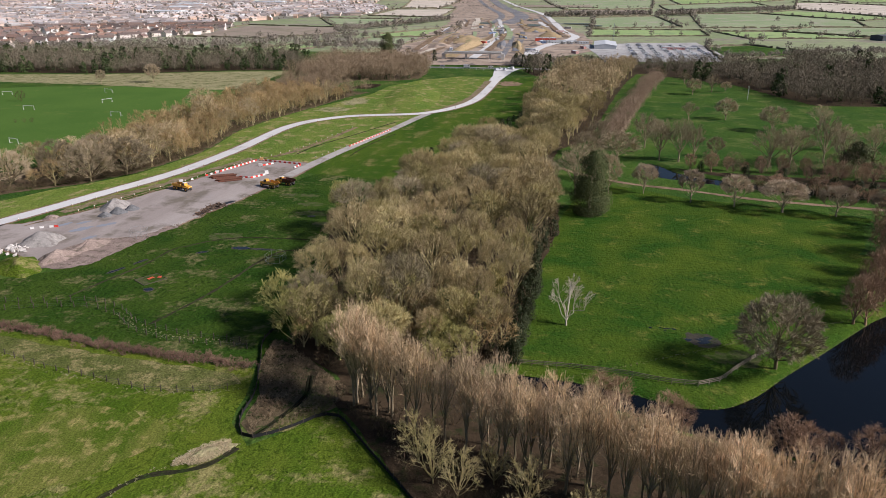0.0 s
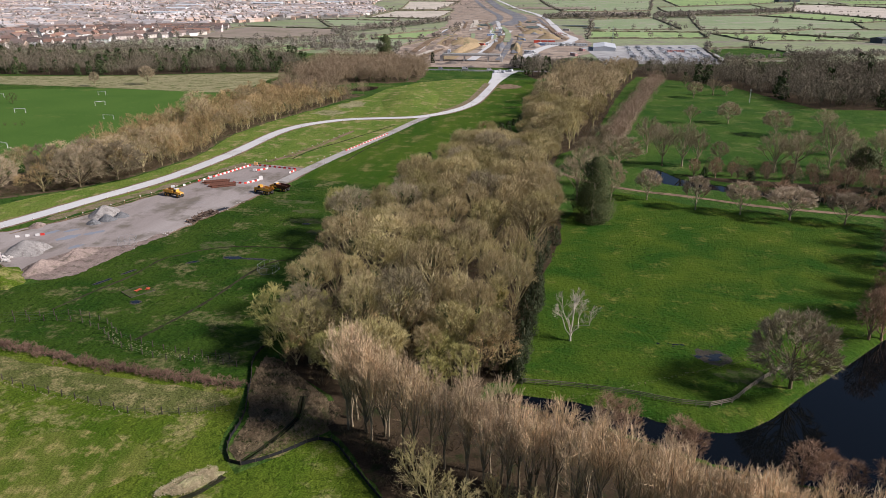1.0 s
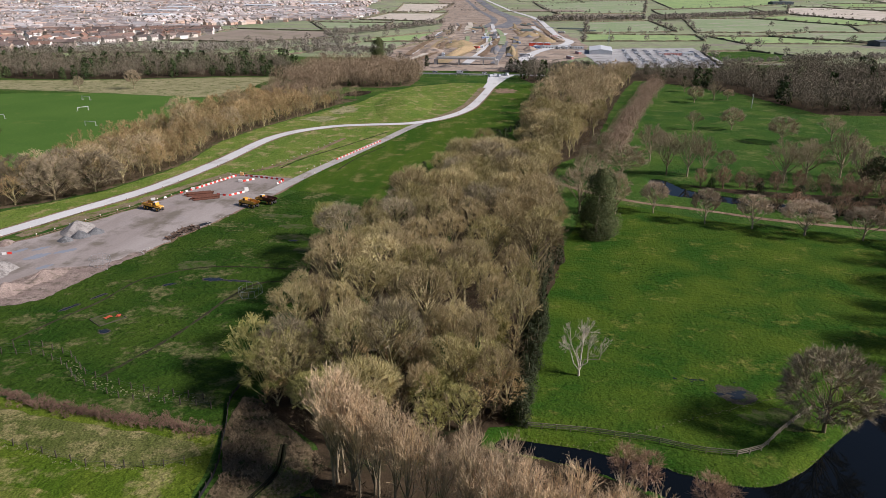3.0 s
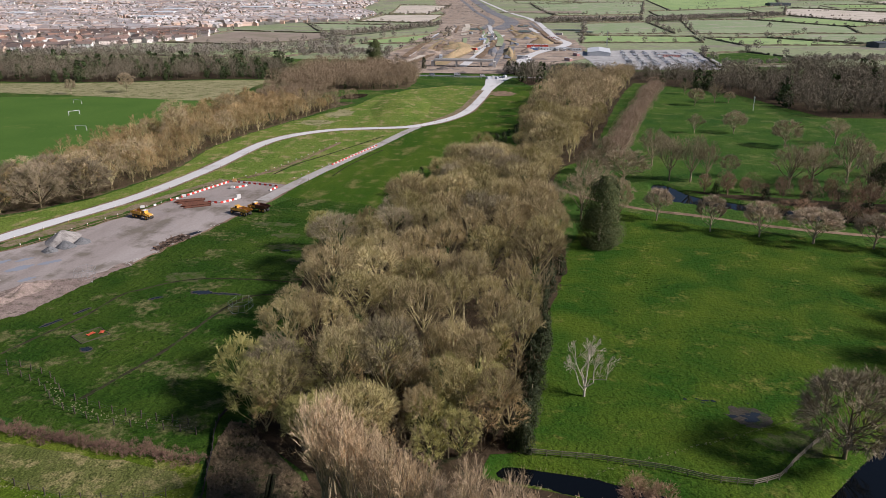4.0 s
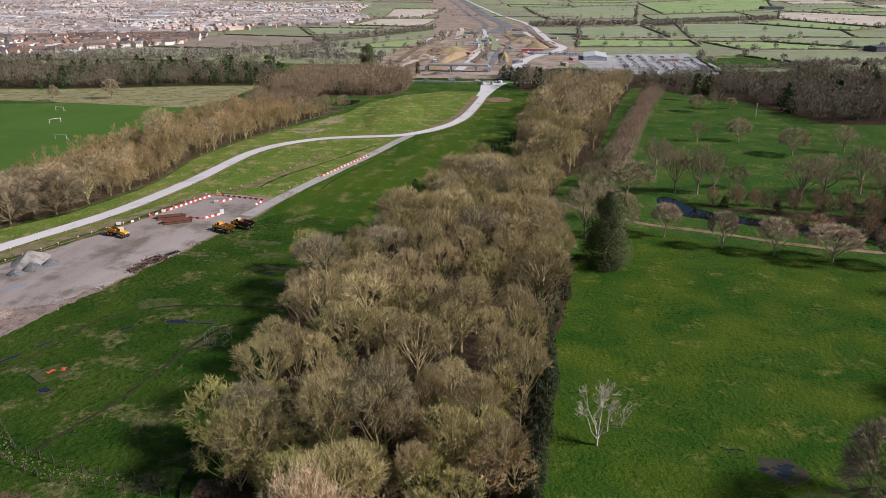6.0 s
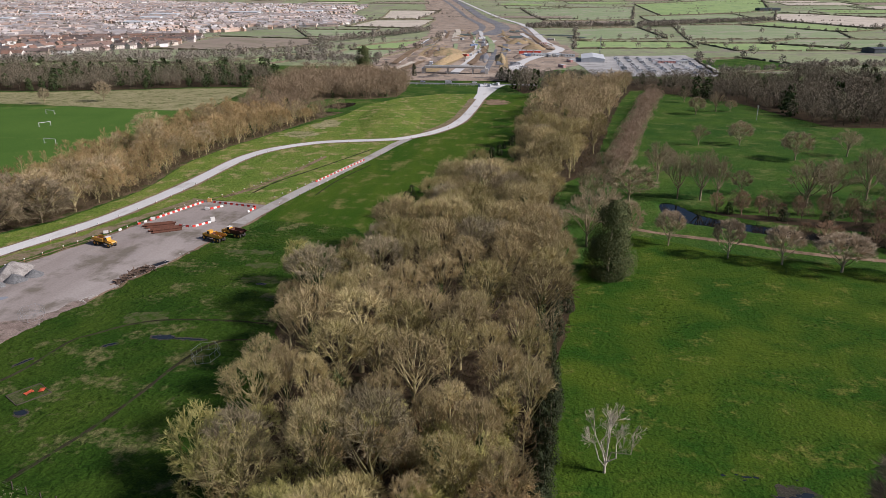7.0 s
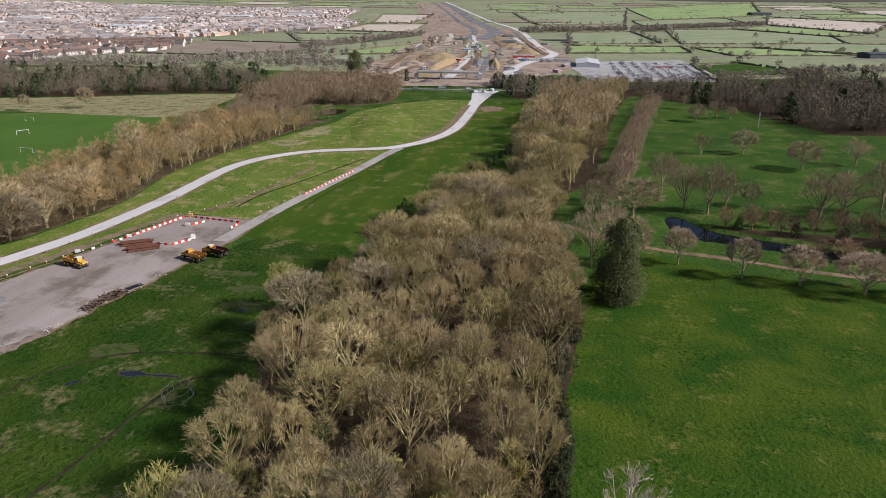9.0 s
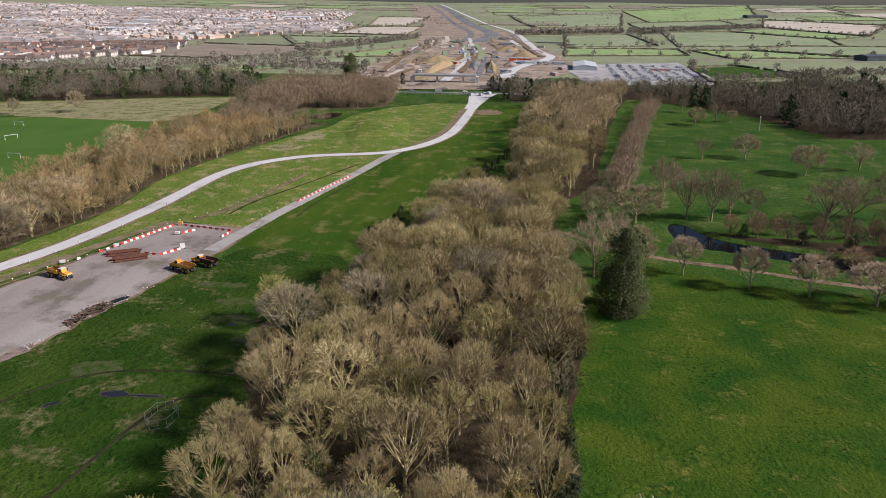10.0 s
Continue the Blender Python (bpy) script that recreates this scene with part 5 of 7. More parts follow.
for x, y in scatter([(-460, 760), (-260, 820), (-150, 720), (-130, 760), (-180, 900), (-260, 960), (-400, 860)], 24, 51):
    hedge_spots.append((x, y, rf.uniform(0.6, 1.1), 0))
for x, y in scatter([(270, 1000), (900, 1000), (1500, 2300), (700, 2000), (300, 1400)], 300, 52):
    hedge_spots.append((x, y, rf.uniform(0.7, 1.4), 0))
for x, y in scatter([(-1000, 2600), (2300, 2600), (2900, 4800), (-2400, 4800)], 230, 53):
    for k in range(9):
        hedge_spots.append((x + (k - 4) * 10 + rf.gauss(0, 4), y + (k - 4) * 1.5 + rf.gauss(0, 2), rf.uniform(0.3, 0.75), 0))
for x, y in scatter([(-24, 690), (-4, 680), (16, 700), (8, 735), (-20, 730)], 6, 55):
    hedge_spots.append((x, y, rf.uniform(0.6, 0.95), 0))
for x, y in scatter([(-140, 690), (-108, 684), (-104, 700), (-135, 730)], 6, 56):
    hedge_spots.append((x, y, rf.uniform(0.4, 0.9), 0))
for x, y in scatter([(-700, 745), (-570, 760), (-457, 815), (-383, 860), (-390, 925), (-484, 935), (-545, 850), (-640, 790)], 10, 57):
    hedge_spots.append((x, y, rf.uniform(0.35, 0.8), 0))
tagged(link("field_hedges", mesh_from("field_hedges", hedge_v, hedge_f, wild("clipped_hedge", (0.14, 0.125, 0.085), (0.21, 0.18, 0.125), (0.11, 0.125, 0.06), 14.0))), "low dark clipped hedgerows between the fields", "hedge", kind="stuff")
joined("far_hedges", BARE_FAR, hedge_spots, WILD_HAZED, "distant hedgerows and lines of bare trees", "hedge")

for i, (x, y, k) in enumerate(((-4, 84, 0), (1, 88, 1), (6, 83, 1), (-11, 92, 0), (14, 79, 0), (22, 73, 1), (5, 77, 0), (33, 68, 0), (12, 73, 1), (-8, 87, 1))):
    plant(BUSH, x, y, rr.uniform(0.85, 1.3), rr.uniform(0, 6), "scrub in front of the poplars", 1.1)
for x, y in scatter(SCRUB_GROUND, 2.6, 81, 0.8) + scatter(POPLARS, 4.5, 83, 0.5) + scatter(BANK, 5.0, 84, 2.0):
    if y > 62 and x < 62:
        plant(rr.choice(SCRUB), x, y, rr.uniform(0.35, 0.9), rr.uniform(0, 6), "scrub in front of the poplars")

for x, y in ((-13, 688), (-6, 684), (-2, 692), (-20, 700), (-100, 722)):
    plant(YEW[0], x, y, 1.9, rr.uniform(0, 6), "evergreens beside the bridge", 0.7)

joined("roadside_evergreens", FIRS, [(x, y, rr.uniform(0.4, 0.65), 0) for i, (x, y) in enumerate(scatter(LEFT_WOOD, 17, 91, 3))if i % 2], WILD_GREEN, "dark evergreens among the bare roadside trees", "wood")

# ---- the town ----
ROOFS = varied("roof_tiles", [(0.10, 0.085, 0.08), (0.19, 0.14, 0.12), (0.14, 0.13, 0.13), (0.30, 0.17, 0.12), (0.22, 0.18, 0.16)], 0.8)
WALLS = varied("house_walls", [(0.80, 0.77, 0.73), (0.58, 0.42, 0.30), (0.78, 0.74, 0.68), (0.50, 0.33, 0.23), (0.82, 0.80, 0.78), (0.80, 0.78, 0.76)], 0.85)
# Paler copy of the roof tones, with the haze over the far town coloured in.
ROOFS_HAZED = varied("haze_paled_roof_tiles", [(0.27, 0.23, 0.22), (0.38, 0.33, 0.31), (0.42, 0.41, 0.42), (0.48, 0.35, 0.28), (0.62, 0.60, 0.59)], 0.8, True)
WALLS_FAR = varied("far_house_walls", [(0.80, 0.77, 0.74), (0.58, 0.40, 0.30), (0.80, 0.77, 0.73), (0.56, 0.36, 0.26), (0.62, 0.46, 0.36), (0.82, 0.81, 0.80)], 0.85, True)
CHIMNEY = plain("chimney_brick", (0.30, 0.17, 0.12))
PANES = plain("dark_window_glass", (0.03, 0.035, 0.04), rough=0.15)


def box_faces(verts, faces, x0, x1, y0, y1, z0, z1):
    n = len(verts)
    verts += [(x0, y0, z0), (x1, y0, z0), (x1, y1, z0), (x0, y1, z0), (x0, y0, z1), (x1, y0, z1), (x1, y1, z1), (x0, y1, z1)]
    faces += [(n + 3, n + 2, n + 1, n), (n + 4, n + 5, n + 6, n + 7), (n, n + 1, n + 5, n + 4), (n + 1, n + 2, n + 6, n + 5), (n + 2, n + 3, n + 7, n + 6), (n + 3, n, n + 4, n + 7)]


def house_meshes(length, depth, eaves, rise):
    """Walls with gables, a pitched roof with eaves, a chimney, and a window band for each storey and bay."""
    l, d = length / 2, depth / 2
    wv = [(-l, -d, 0), (l, -d, 0), (l, d, 0), (-l, d, 0), (-l, -d, eaves), (l, -d, eaves), (l, d, eaves), (-l, d, eaves), (-l, 0, eaves + rise), (l, 0, eaves + rise)]
    wf = [(0, 1, 5, 4), (2, 3, 7, 6), (1, 2, 6, 9, 5), (3, 0, 4, 8, 7)]
    o, t = 0.4, 0.22
    drop = rise * o / d
    rv, rf_ = [], []
    for s in (-1, 1):
        n = len(rv)
        rv += [(-l - 0.3, s * (d + o), eaves - drop + 0.02), (l + 0.3, s * (d + o), eaves - drop + 0.02), (l + 0.3, 0, eaves + rise + 0.02), (-l - 0.3, 0, eaves + rise + 0.02)]
        rv += [(x, y, z + t) for x, y, z in rv[n:n + 4]]
        rf_ += [(n, n + 1, n + 2, n + 3), (n + 4, n + 5, n + 6, n + 7), (n, n + 1, n + 5, n + 4), (n + 1, n + 2, n + 6, n + 5), (n + 3, n, n + 4, n + 7)]
    cv, cf = [], []
    box_faces(cv, cf, -0.4, 0.4, -0.3, 0.3, 0, 1.6)
    gv, gf = [], []
    box_faces(gv, gf, -0.65, 0.65, -0.04, 0.04, -0.55, 0.55)
    return (wv, wf), (rv, rf_), (cv, cf), (gv, gf)


SHAPES = [(26, 8, 5.2, 2.7), (14, 8, 5.2, 3.0), (9, 8, 5.4, 3.2), (34, 8, 5.2, 2.6), (12, 9, 2.8, 2.8)]
HOUSES = []
for ln, dp, ev, ri in SHAPES:
    w, r_, c, g = house_meshes(ln, dp, ev, ri)
    HOUSES.append((mesh_from("wall", *w, WALLS), mesh_from("roof", *r_, ROOFS), mesh_from("chimney", *c, CHIMNEY), mesh_from("window", *g, PANES), w, r_, (ln, dp, ev, ri)))

TOWN = [(-560, 833), (-548, 918), (-523, 1002), (-490, 1067), (-553, 1308), (-600, 1400), (-520, 1700), (-440, 1820), (-470, 2300), (-640, 2800), (-700, 3500), (-2600, 3500), (-2300, 2000), (-1350, 830), (-800, 690), (-590, 740)]
rh = random.Random(9)
lots = []
for dx, dy in [(i, j) for i in range(-120, 2) for j in range(-12, 125)]:
    # streets run in two directions, by district
    zone = noise.noise((dx / 11.0, dy / 11.0, 2.0))
    turn = 0.12 if zone > -0.05 else 1.35
    x, y = -480 + dx * 21 + rh.uniform(-7, 7), 830 + dy * 25 + rh.uniform(-8, 8)
    lots.append((x, y, turn + rh.gauss(0, 0.16)))
ok = inside(TOWN, [p[0] for p in lots], [p[1] for p in lots])
lots = [p for p, k in zip(lots, ok) if k and noise.noise((p[0] / 90, p[1] / 90, 9.0)) < 0.3 and p[0] > -0.8 * p[1] - 120]
lots.sort(key=lambda p: math.hypot(p[0], p[1]))
lots = [p for i, p in enumerate(lots) if i < 420 or rh.random() < 0.72]
far_w, far_r = [[], []], [[], []]
for i, (x, y, turn) in enumerate(lots):
    k = rh.choice((0, 0, 1, 1, 1, 2, 2, 3, 4)) if y < 1700 else rh.choice((0, 1, 1, 2, 3))
    wall, roof, chim, pane, w, r_, dims = HOUSES[k]
    m = Matrix.LocRotScale((x, y, far_height(x, y) - 0.05), Euler((0, 0, turn)), None)
    if i < 260:
        ob = new("house")
        ob.matrix_basis = m
        link("wall", wall, ob)
        link("chimney", chim, link("roof", roof, ob), Matrix.Translation((dims[0] * 0.3, 0.2, dims[2] + dims[3] - 0.5)))
        bays = max(2, int(dims[0] // 4.5))
        if i < 70:
            for j in range(bays):
                for z in ((1.4, 3.9) if dims[2] > 4 else (1.4,)):
                    link("window", pane, ob, Matrix.Translation((-dims[0] / 2 + dims[0] * (j + 0.5) / bays, -dims[1] / 2 - 0.02, z)))
        tagged(ob, "terraced house row with pale walls and a pitched tiled roof" if dims[0] > 20 else "small house with a pitched tiled roof", "house", "houses of the town")
    else:
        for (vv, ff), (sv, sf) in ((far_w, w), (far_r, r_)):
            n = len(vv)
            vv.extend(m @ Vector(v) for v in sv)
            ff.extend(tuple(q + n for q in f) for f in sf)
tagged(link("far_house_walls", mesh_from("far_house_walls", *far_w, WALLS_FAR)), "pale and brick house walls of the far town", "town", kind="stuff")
tagged(link("far_house_roofs", mesh_from("far_house_roofs", *far_r, ROOFS_HAZED)), "brown and grey pitched roofs of the far town", "town", kind="stuff")
spread("town_ground", TOWN, soil("town_ground", (0.20, 0.195, 0.15), (0.29, 0.27, 0.23), (0.15, 0.17, 0.085), 60.0, 14.0, 3.0), 0.3, 120, "streets and gardens between the houses", "ground")
town_trees = [(x, y, rh.uniform(0.4, 0.95), 0) for x, y in scatter(TOWN, 24, 61, 0, 30000) if x > -0.8 * y - 120]
joined("town_trees", BARE_TOWN, town_trees, WILD_HAZED, "bare garden and street trees among the houses", "tree")
# larger pale sheds at the town's far side
SHED = plain("pale_shed_cladding", (0.72, 0.73, 0.74), (0.62, 0.64, 0.66), 6.0, 0.5)
SHED_ROOF = plain("shed_roof_sheet", (0.66, 0.68, 0.70), (0.58, 0.60, 0.62), 6.0, 0.45)


def shed(x, y, turn, l, d, h, label, wall=SHED, top=SHED_ROOF):
    ob = new("shed")
    ob.matrix_basis = Matrix.LocRotScale((x, y, float(height(x, y))), Euler((0, 0, turn)), None)
    (w, r_, _, _) = house_meshes(l, d, h, d * 0.07)
    link("wall", mesh_from("wall", *w, wall), ob)
    link("roof", mesh_from("roof", *r_, top), ob)
    return tagged(ob, label, "shed")


for x, y, l in ((-1180, 2450, 90), (-1000, 2700, 120), (-1500, 2300, 80), (-820, 2900, 100), (-1350, 1900, 60), (-900, 1750, 70), (-1050, 2100, 60)):
    shed(x, y, rh.uniform(-0.2, 0.3), l, 40, 8, "long pale industrial shed beyond the houses")

# ---- the works corridor ----
SITE_LINE = [(-103, 690), (-150, 780), (-174, 974), (-170, 1250), (-185, 1522), (-240, 2000), (-300, 2546), (-420, 3300), (-560, 4300), (-380, 4300), (-250, 3300), (-130, 2500), (-5, 2008), (30, 1500), (65, 1160), (71, 1060), (59, 863), (-5, 713)]
spread("works_ground", ragged(SITE_LINE, 25, 8, 40), SITE, 0.35, 110, "churned brown earth of the works corridor", "ground")


def band(name, line, width, material, lift, label):
    strip(name, smooth(line, 2, False), width, material, lift, label, "road", 1.5)


band("works_road", [(-5, 713), (-10, 885), (59, 1093), (36, 1206), (26, 1509), (6, 1990), (-60, 2500), (-130, 3000), (-260, 3700), (-420, 4500)], 13, ROAD, 0.9, "pale works road curving into the distance")
band("dark_formation", [(-70, 1480), (-40, 1837), (-97, 2315), (-221, 3300), (-420, 4400)], 34, BALLAST, 0.7, "dark grey railway formation")
band("dark_formation", [(-100, 1480), (-90, 1837), (-150, 2315), (-280, 3300), (-480, 4400)], 16, BALLAST, 0.7, "dark grey railway formation")
band("works_track", [(-66, 745), (-60, 900), (-56, 1100), (-50, 1300)], 9, ROAD, 0.8, "pale track between clay banks")
band("works_track", [(-38, 760), (-36, 900), (-40, 1100)], 7, BALLAST, 0.75, "grey track between clay banks")
band("clay_strip", [(-92, 760), (-82, 900), (-72, 1060), (-60, 1180)], 15, SAND, 0.6, "yellow clay bank")
band("clay_strip", [(-20, 800), (-22, 900), (-28, 1020)], 9, SAND, 0.6, "yellow clay bank")


def heap(name, x, y, rx, ry, h, material, label, seed, turn=0.0, rough=0.16, cells=22):
    """A loose heap with a slumped, uneven outline."""
    verts, faces = [], []
    rings = 7
    for i in range(rings + 1):
        u = i / rings
        for j in range(cells):
            a = 2 * math.pi * j / cells
            k = 1 + rough * 2 * noise.noise((math.cos(a) * 1.4 + seed, math.sin(a) * 1.4, u))
            z = h * (1 - u ** 1.25) * (1 + rough * noise.noise((math.cos(a) * 3 * u + seed, math.sin(a) * 3 * u, 4)))
            verts.append((rx * u * k * math.cos(a), ry * u * k * math.sin(a), z - (0.15 if i == rings else 0)))
    for i in range(rings):
        for j in range(cells):
            faces.append((i * cells + j, (i + 1) * cells + j, (i + 1) * cells + (j + 1) % cells, i * cells + (j + 1) % cells))
    me = mesh_from(name, verts, faces, material)
    for f in me.polygons:
        f.use_smooth = True
    return tagged(link(name, me, None, pose(x, y, float(height(x, y)), 0, 0, turn)), label, "heap")


for i, (x, y, a, b, h) in enumerate(((-98, 1020, 20, 60, 6), (14, 1120, 18, 36, 7), (-10, 1260, 20, 40, 6), (-120, 900, 14, 40, 5), (-140, 1200, 18, 60, 4), (-5, 960, 9, 40, 4), (-110, 1350, 20, 40, 4), (-80, 720, 10, 6, 3))):
    heap("spoil_mound", x, y, a, b, h, SAND if i < 3 else SITE, "large heap of ochre clay spoil", i * 3.7)
for x, y, a, b, h, tn in ((-84, 905, 9, 120, 7, -5), (-27, 935, 7, 85, 5, 3), (-47, 945, 6, 80, 3, 2)):
    heap("clay_bank", x, y, a, b, h, SAND if tn != 2 else BALLAST, "long ridge of ochre clay beside the works track" if tn != 2 else "long dark ridge beside the works track", 30 + h, tn, 0.2, 30)
rs = random.Random(44)
for i in range(44):
    u, y0 = rs.random(), rs.uniform(760, 1500)
    ln = rs.uniform(120, 420)
    path = []
    for k in range(4):
        y = y0 + ln * k / 3
        lo, hi = np.interp(y, (760, 1250, 1522, 2000), (-140, -165, -180, -235)), np.interp(y, (760, 863, 1160, 1500, 2000), (0, 50, 55, 20, -10))
        path.append((lo + (hi - lo) * min(0.97, max(0.03, u + rs.gauss(0, 0.015))), y))
    band("works_strip", path, rs.uniform(3, 10), rs.choice((SAND, BALLAST, ROAD, DIRT, STUBBLE, DIRT, BALLAST, HAZED_GRASS, SAND)), 0.6 + 0.02 * i, "strip of worked earth in the corridor")
for i in range(22):
    x0, y0 = rs.uniform(-140, 40), rs.uniform(770, 1700)
    heap("spoil_mound", x0, y0, rs.uniform(4, 10), rs.uniform(6, 20), rs.uniform(1.5, 4), rs.choice((SAND, SITE, DIRT, BALLAST)), "heap of mixed spoil on the works", 50 + i * 1.7, rs.uniform(0, 180))
for x, y, a, b in ((-15, 1420, 14, 40), (70, 1500, 30, 22), (95, 1430, 18, 20), (-110, 1480, 20, 30), (-20, 1650, 12, 60)):
    spread("works_pool", [(x + a * math.cos(c), y + b * math.sin(c)) for c in np.linspace(0, 6.283, 15)[:-1]], WATER, 1.25, label="pale pool of standing water on the works", category="pool")
CONCRETE = plain("bridge_concrete", (0.55, 0.53, 0.50), (0.46, 0.44, 0.42), 3.0, 0.8)
RAIL = plain("pale_parapet_rail", (0.62, 0.62, 0.60), rough=0.6)
bridge = new("road_bridge")
bridge.matrix_basis = pose(-66, 750, 0, 0, 0, 1)
bv, bf = [], []
box_faces(bv, bf, -28, 30, -5, 5, 5.6, 6.8)
link("deck", mesh_from("deck", bv, bf, CONCRETE), bridge)
for y in (-5.0, 5.0):
    bv, bf = [], []
    box_faces(bv, bf, -28, 30, y - 0.2, y + 0.2, 6.8, 7.5)
    link("parapet", mesh_from("parapet", bv, bf, RAIL), bridge)
bv, bf = [], []
box_faces(bv, bf, -0.15, 0.15, -0.2, 0.2, 7.4, 8.4)
post = mesh_from("parapet_post", bv, bf, RAIL)
for i in range(15):
    link("parapet_post", post, bridge, pose(-27 + 4 * i, -5.0, 0.02))
for x, w in ((-6, 1.2), (18, 1.2), (-29, 3.0), (31, 3.0)):
    bv, bf = [], []
    box_faces(bv, bf, x - w / 2, x + w / 2, -4, 4, -0.3, 5.6)
    link("pier", mesh_from("pier", bv, bf, CONCRETE), bridge)
tagged(bridge, "grey concrete road bridge over the works", "bridge")
spread("bridge_road", ragged([(-150, 690), (-105, 683), (-20, 690), (10, 700), (10, 722), (-105, 735), (-150, 720)], 6, 1.5), SITE, 0.5, label="muddy road surface before the bridge")

CABIN = varied("cabin_sheet", [(0.62, 0.62, 0.60), (0.55, 0.55, 0.53), (0.70, 0.70, 0.68), (0.16, 0.24, 0.42), (0.66, 0.66, 0.64), (0.60, 0.10, 0.06)], 0.5)
cv, cf = [], []
box_faces(cv, cf, -6, 6, -1.5, 1.5, 0, 2.8)
cabin_body = mesh_from("body", cv, cf, CABIN)
cv, cf = [], []
box_faces(cv, cf, -6.1, 6.1, -1.6, 1.6, 2.8, 2.95)
cabin_roof = mesh_from("roof", cv, cf, SHED_ROOF)
cv, cf = [], []
box_faces(cv, cf, -0.6, 0.6, -0.05, 0.05, 1.0, 2.1)
cabin_pane = mesh_from("window", cv, cf, PANES)


def cabin(x, y, turn):
    ob = new("site_cabin")
    ob.matrix_basis = Matrix.LocRotScale((x, y, float(height(x, y)) + 0.35), Euler((0, 0, turn)), None)
    link("body", cabin_body, ob)
    link("roof", cabin_roof, ob)
    for k in (-3.5, 0, 3.5):
        link("window", cabin_pane, ob, Matrix.Translation((k, -1.5, 0)))
    tagged(ob, "flat-roofed steel site cabin", "cabin", "site cabins")


for i in range(14):
    cabin(5 + 13 * (i % 5) + rh.uniform(-3, 3), 975 + 9 * (i // 5) + rh.uniform(-2, 2), rh.choice((0.05, 0.1, 1.5)))
for i in range(16):
    cabin(rh.uniform(-120, 60), rh.uniform(780, 1350), rh.uniform(0, 3))

RED_CABIN = plain("red_cabin_sheet", (0.62, 0.09, 0.05), (0.52, 0.08, 0.05), 2.0, 0.5)
red_body = cabin_body.copy()
red_body.materials[0] = RED_CABIN
for k in range(6):
    ob = new("site_cabin")
    ob.matrix_basis = Matrix.LocRotScale((-2 + 9.5 * (k % 3), 1012 + 11 * (k // 3), 1.0), Euler((0, 0, 0.1)), (0.7, 1.6, 1.3))
    link("body", red_body, ob)
    link("roof", cabin_roof, ob)
    tagged(ob, "red steel container on the works", "cabin", "red containers")

# car park with a shed, a mast and rows of vehicles
spread("car_park", ragged([(56, 960), (120, 1000), (206, 1031), (200, 855), (185, 765), (66, 745)], 12, 2), soil("car_park_stone", (0.36, 0.355, 0.35), (0.46, 0.45, 0.44), (0.28, 0.27, 0.26), 25.0, 5.0, 1.0, bump=0.02, grain=0.12), 0.4, label="grey gravel car park full of vehicles", category="car park")
shed(80, 935, 1.5, 70, 26, 4.2, "long pale-roofed works building beside the car park")
cars_tone = varied("vehicle_paint", [(0.75, 0.75, 0.75), (0.78, 0.78, 0.78), (0.12, 0.13, 0.15), (0.78, 0.78, 0.78), (0.10, 0.14, 0.25), (0.55, 0.56, 0.58), (0.78, 0.78, 0.78)], 0.35)
TYRE = plain("black_tyre", (0.02, 0.02, 0.02), rough=0.85)


def tyre_mesh(radius, width, sides=12):
    v, f = [], []
    for y in (-width / 2, width / 2):
        for k in range(sides):
            a = 2 * math.pi * k / sides
            v.append((radius * math.cos(a), y, radius * math.sin(a)))
    for k in range(sides):
        f.append((k, (k + 1) % sides, sides + (k + 1) % sides, sides + k))
    f += [tuple(range(sides - 1, -1, -1)), tuple(range(sides, 2 * sides))]
    return v, f


def profile(points, half):
    """A body from its side outline: x, z points, drawn out across."""
    n = len(points)
    v = [(x, -half, z) for x, z in points] + [(x, half, z) for x, z in points]
    f = [tuple(range(n - 1, -1, -1)), tuple(range(n, 2 * n))]
    f += [(i, (i + 1) % n, n + (i + 1) % n, n + i) for i in range(n)]
    return v, f


car_body = mesh_from("body", *profile([(-2.2, 0.3), (2.2, 0.3), (2.2, 0.75), (1.2, 0.95), (0.5, 1.45), (-1.6, 1.45), (-2.2, 0.95)], 0.88), cars_tone)
car_glass = mesh_from("window", *profile([(1.12, 0.98), (0.5, 1.40), (-1.5, 1.40), (-1.95, 1.0)], 0.90), PANES)
van_body = mesh_from("body", *profile([(-2.8, 0.35), (2.8, 0.35), (2.8, 1.1), (2.1, 1.35), (1.6, 2.2), (-2.8, 2.25)], 1.0), cars_tone)
van_glass = mesh_from("window", *profile([(2.05, 1.38), (1.62, 2.1), (1.0, 2.1), (1.0, 1.38)], 1.02), PANES)
car_wheel = mesh_from("wheel", *tyre_mesh(0.33, 0.24, 8), TYRE)


def vehicle(x, y, turn, van, z=0.42):
    ob = new("van" if van else "car")
    ob.matrix_basis = Matrix.LocRotScale((x, y, float(height(x, y)) + z), Euler((0, 0, turn)), None)
    link("body", van_body if van else car_body, ob)
    link("window", van_glass if van else car_glass, ob)
    for a in (-1.4, 1.4):
        for b in (-0.8, 0.8):
            link("wheel", car_wheel, ob, Matrix.Translation((a, b, 0.3)))
    tagged(ob, "parked white panel van" if van else "parked car in the works car park", "van" if van else "car", "parked vehicles")


for row in range(7):
    for k in range(26):
        if rh.random() < 0.86:
            vehicle(100 + row * 13 + rh.uniform(-1, 1) + k * 0.4, 785 + k * 7.2 + rh.uniform(-0.8, 0.8), rh.choice((0.05, 3.2)), rh.random() < 0.4)
for i in range(6):
    cabin(150 + 13.5 * (i % 3), 905 + 8 * (i // 3), 0.08)
MAST = plain("galvanised_steel", (0.5, 0.51, 0.52), rough=0.45, metal=0.6)
mast = new("lattice_mast")
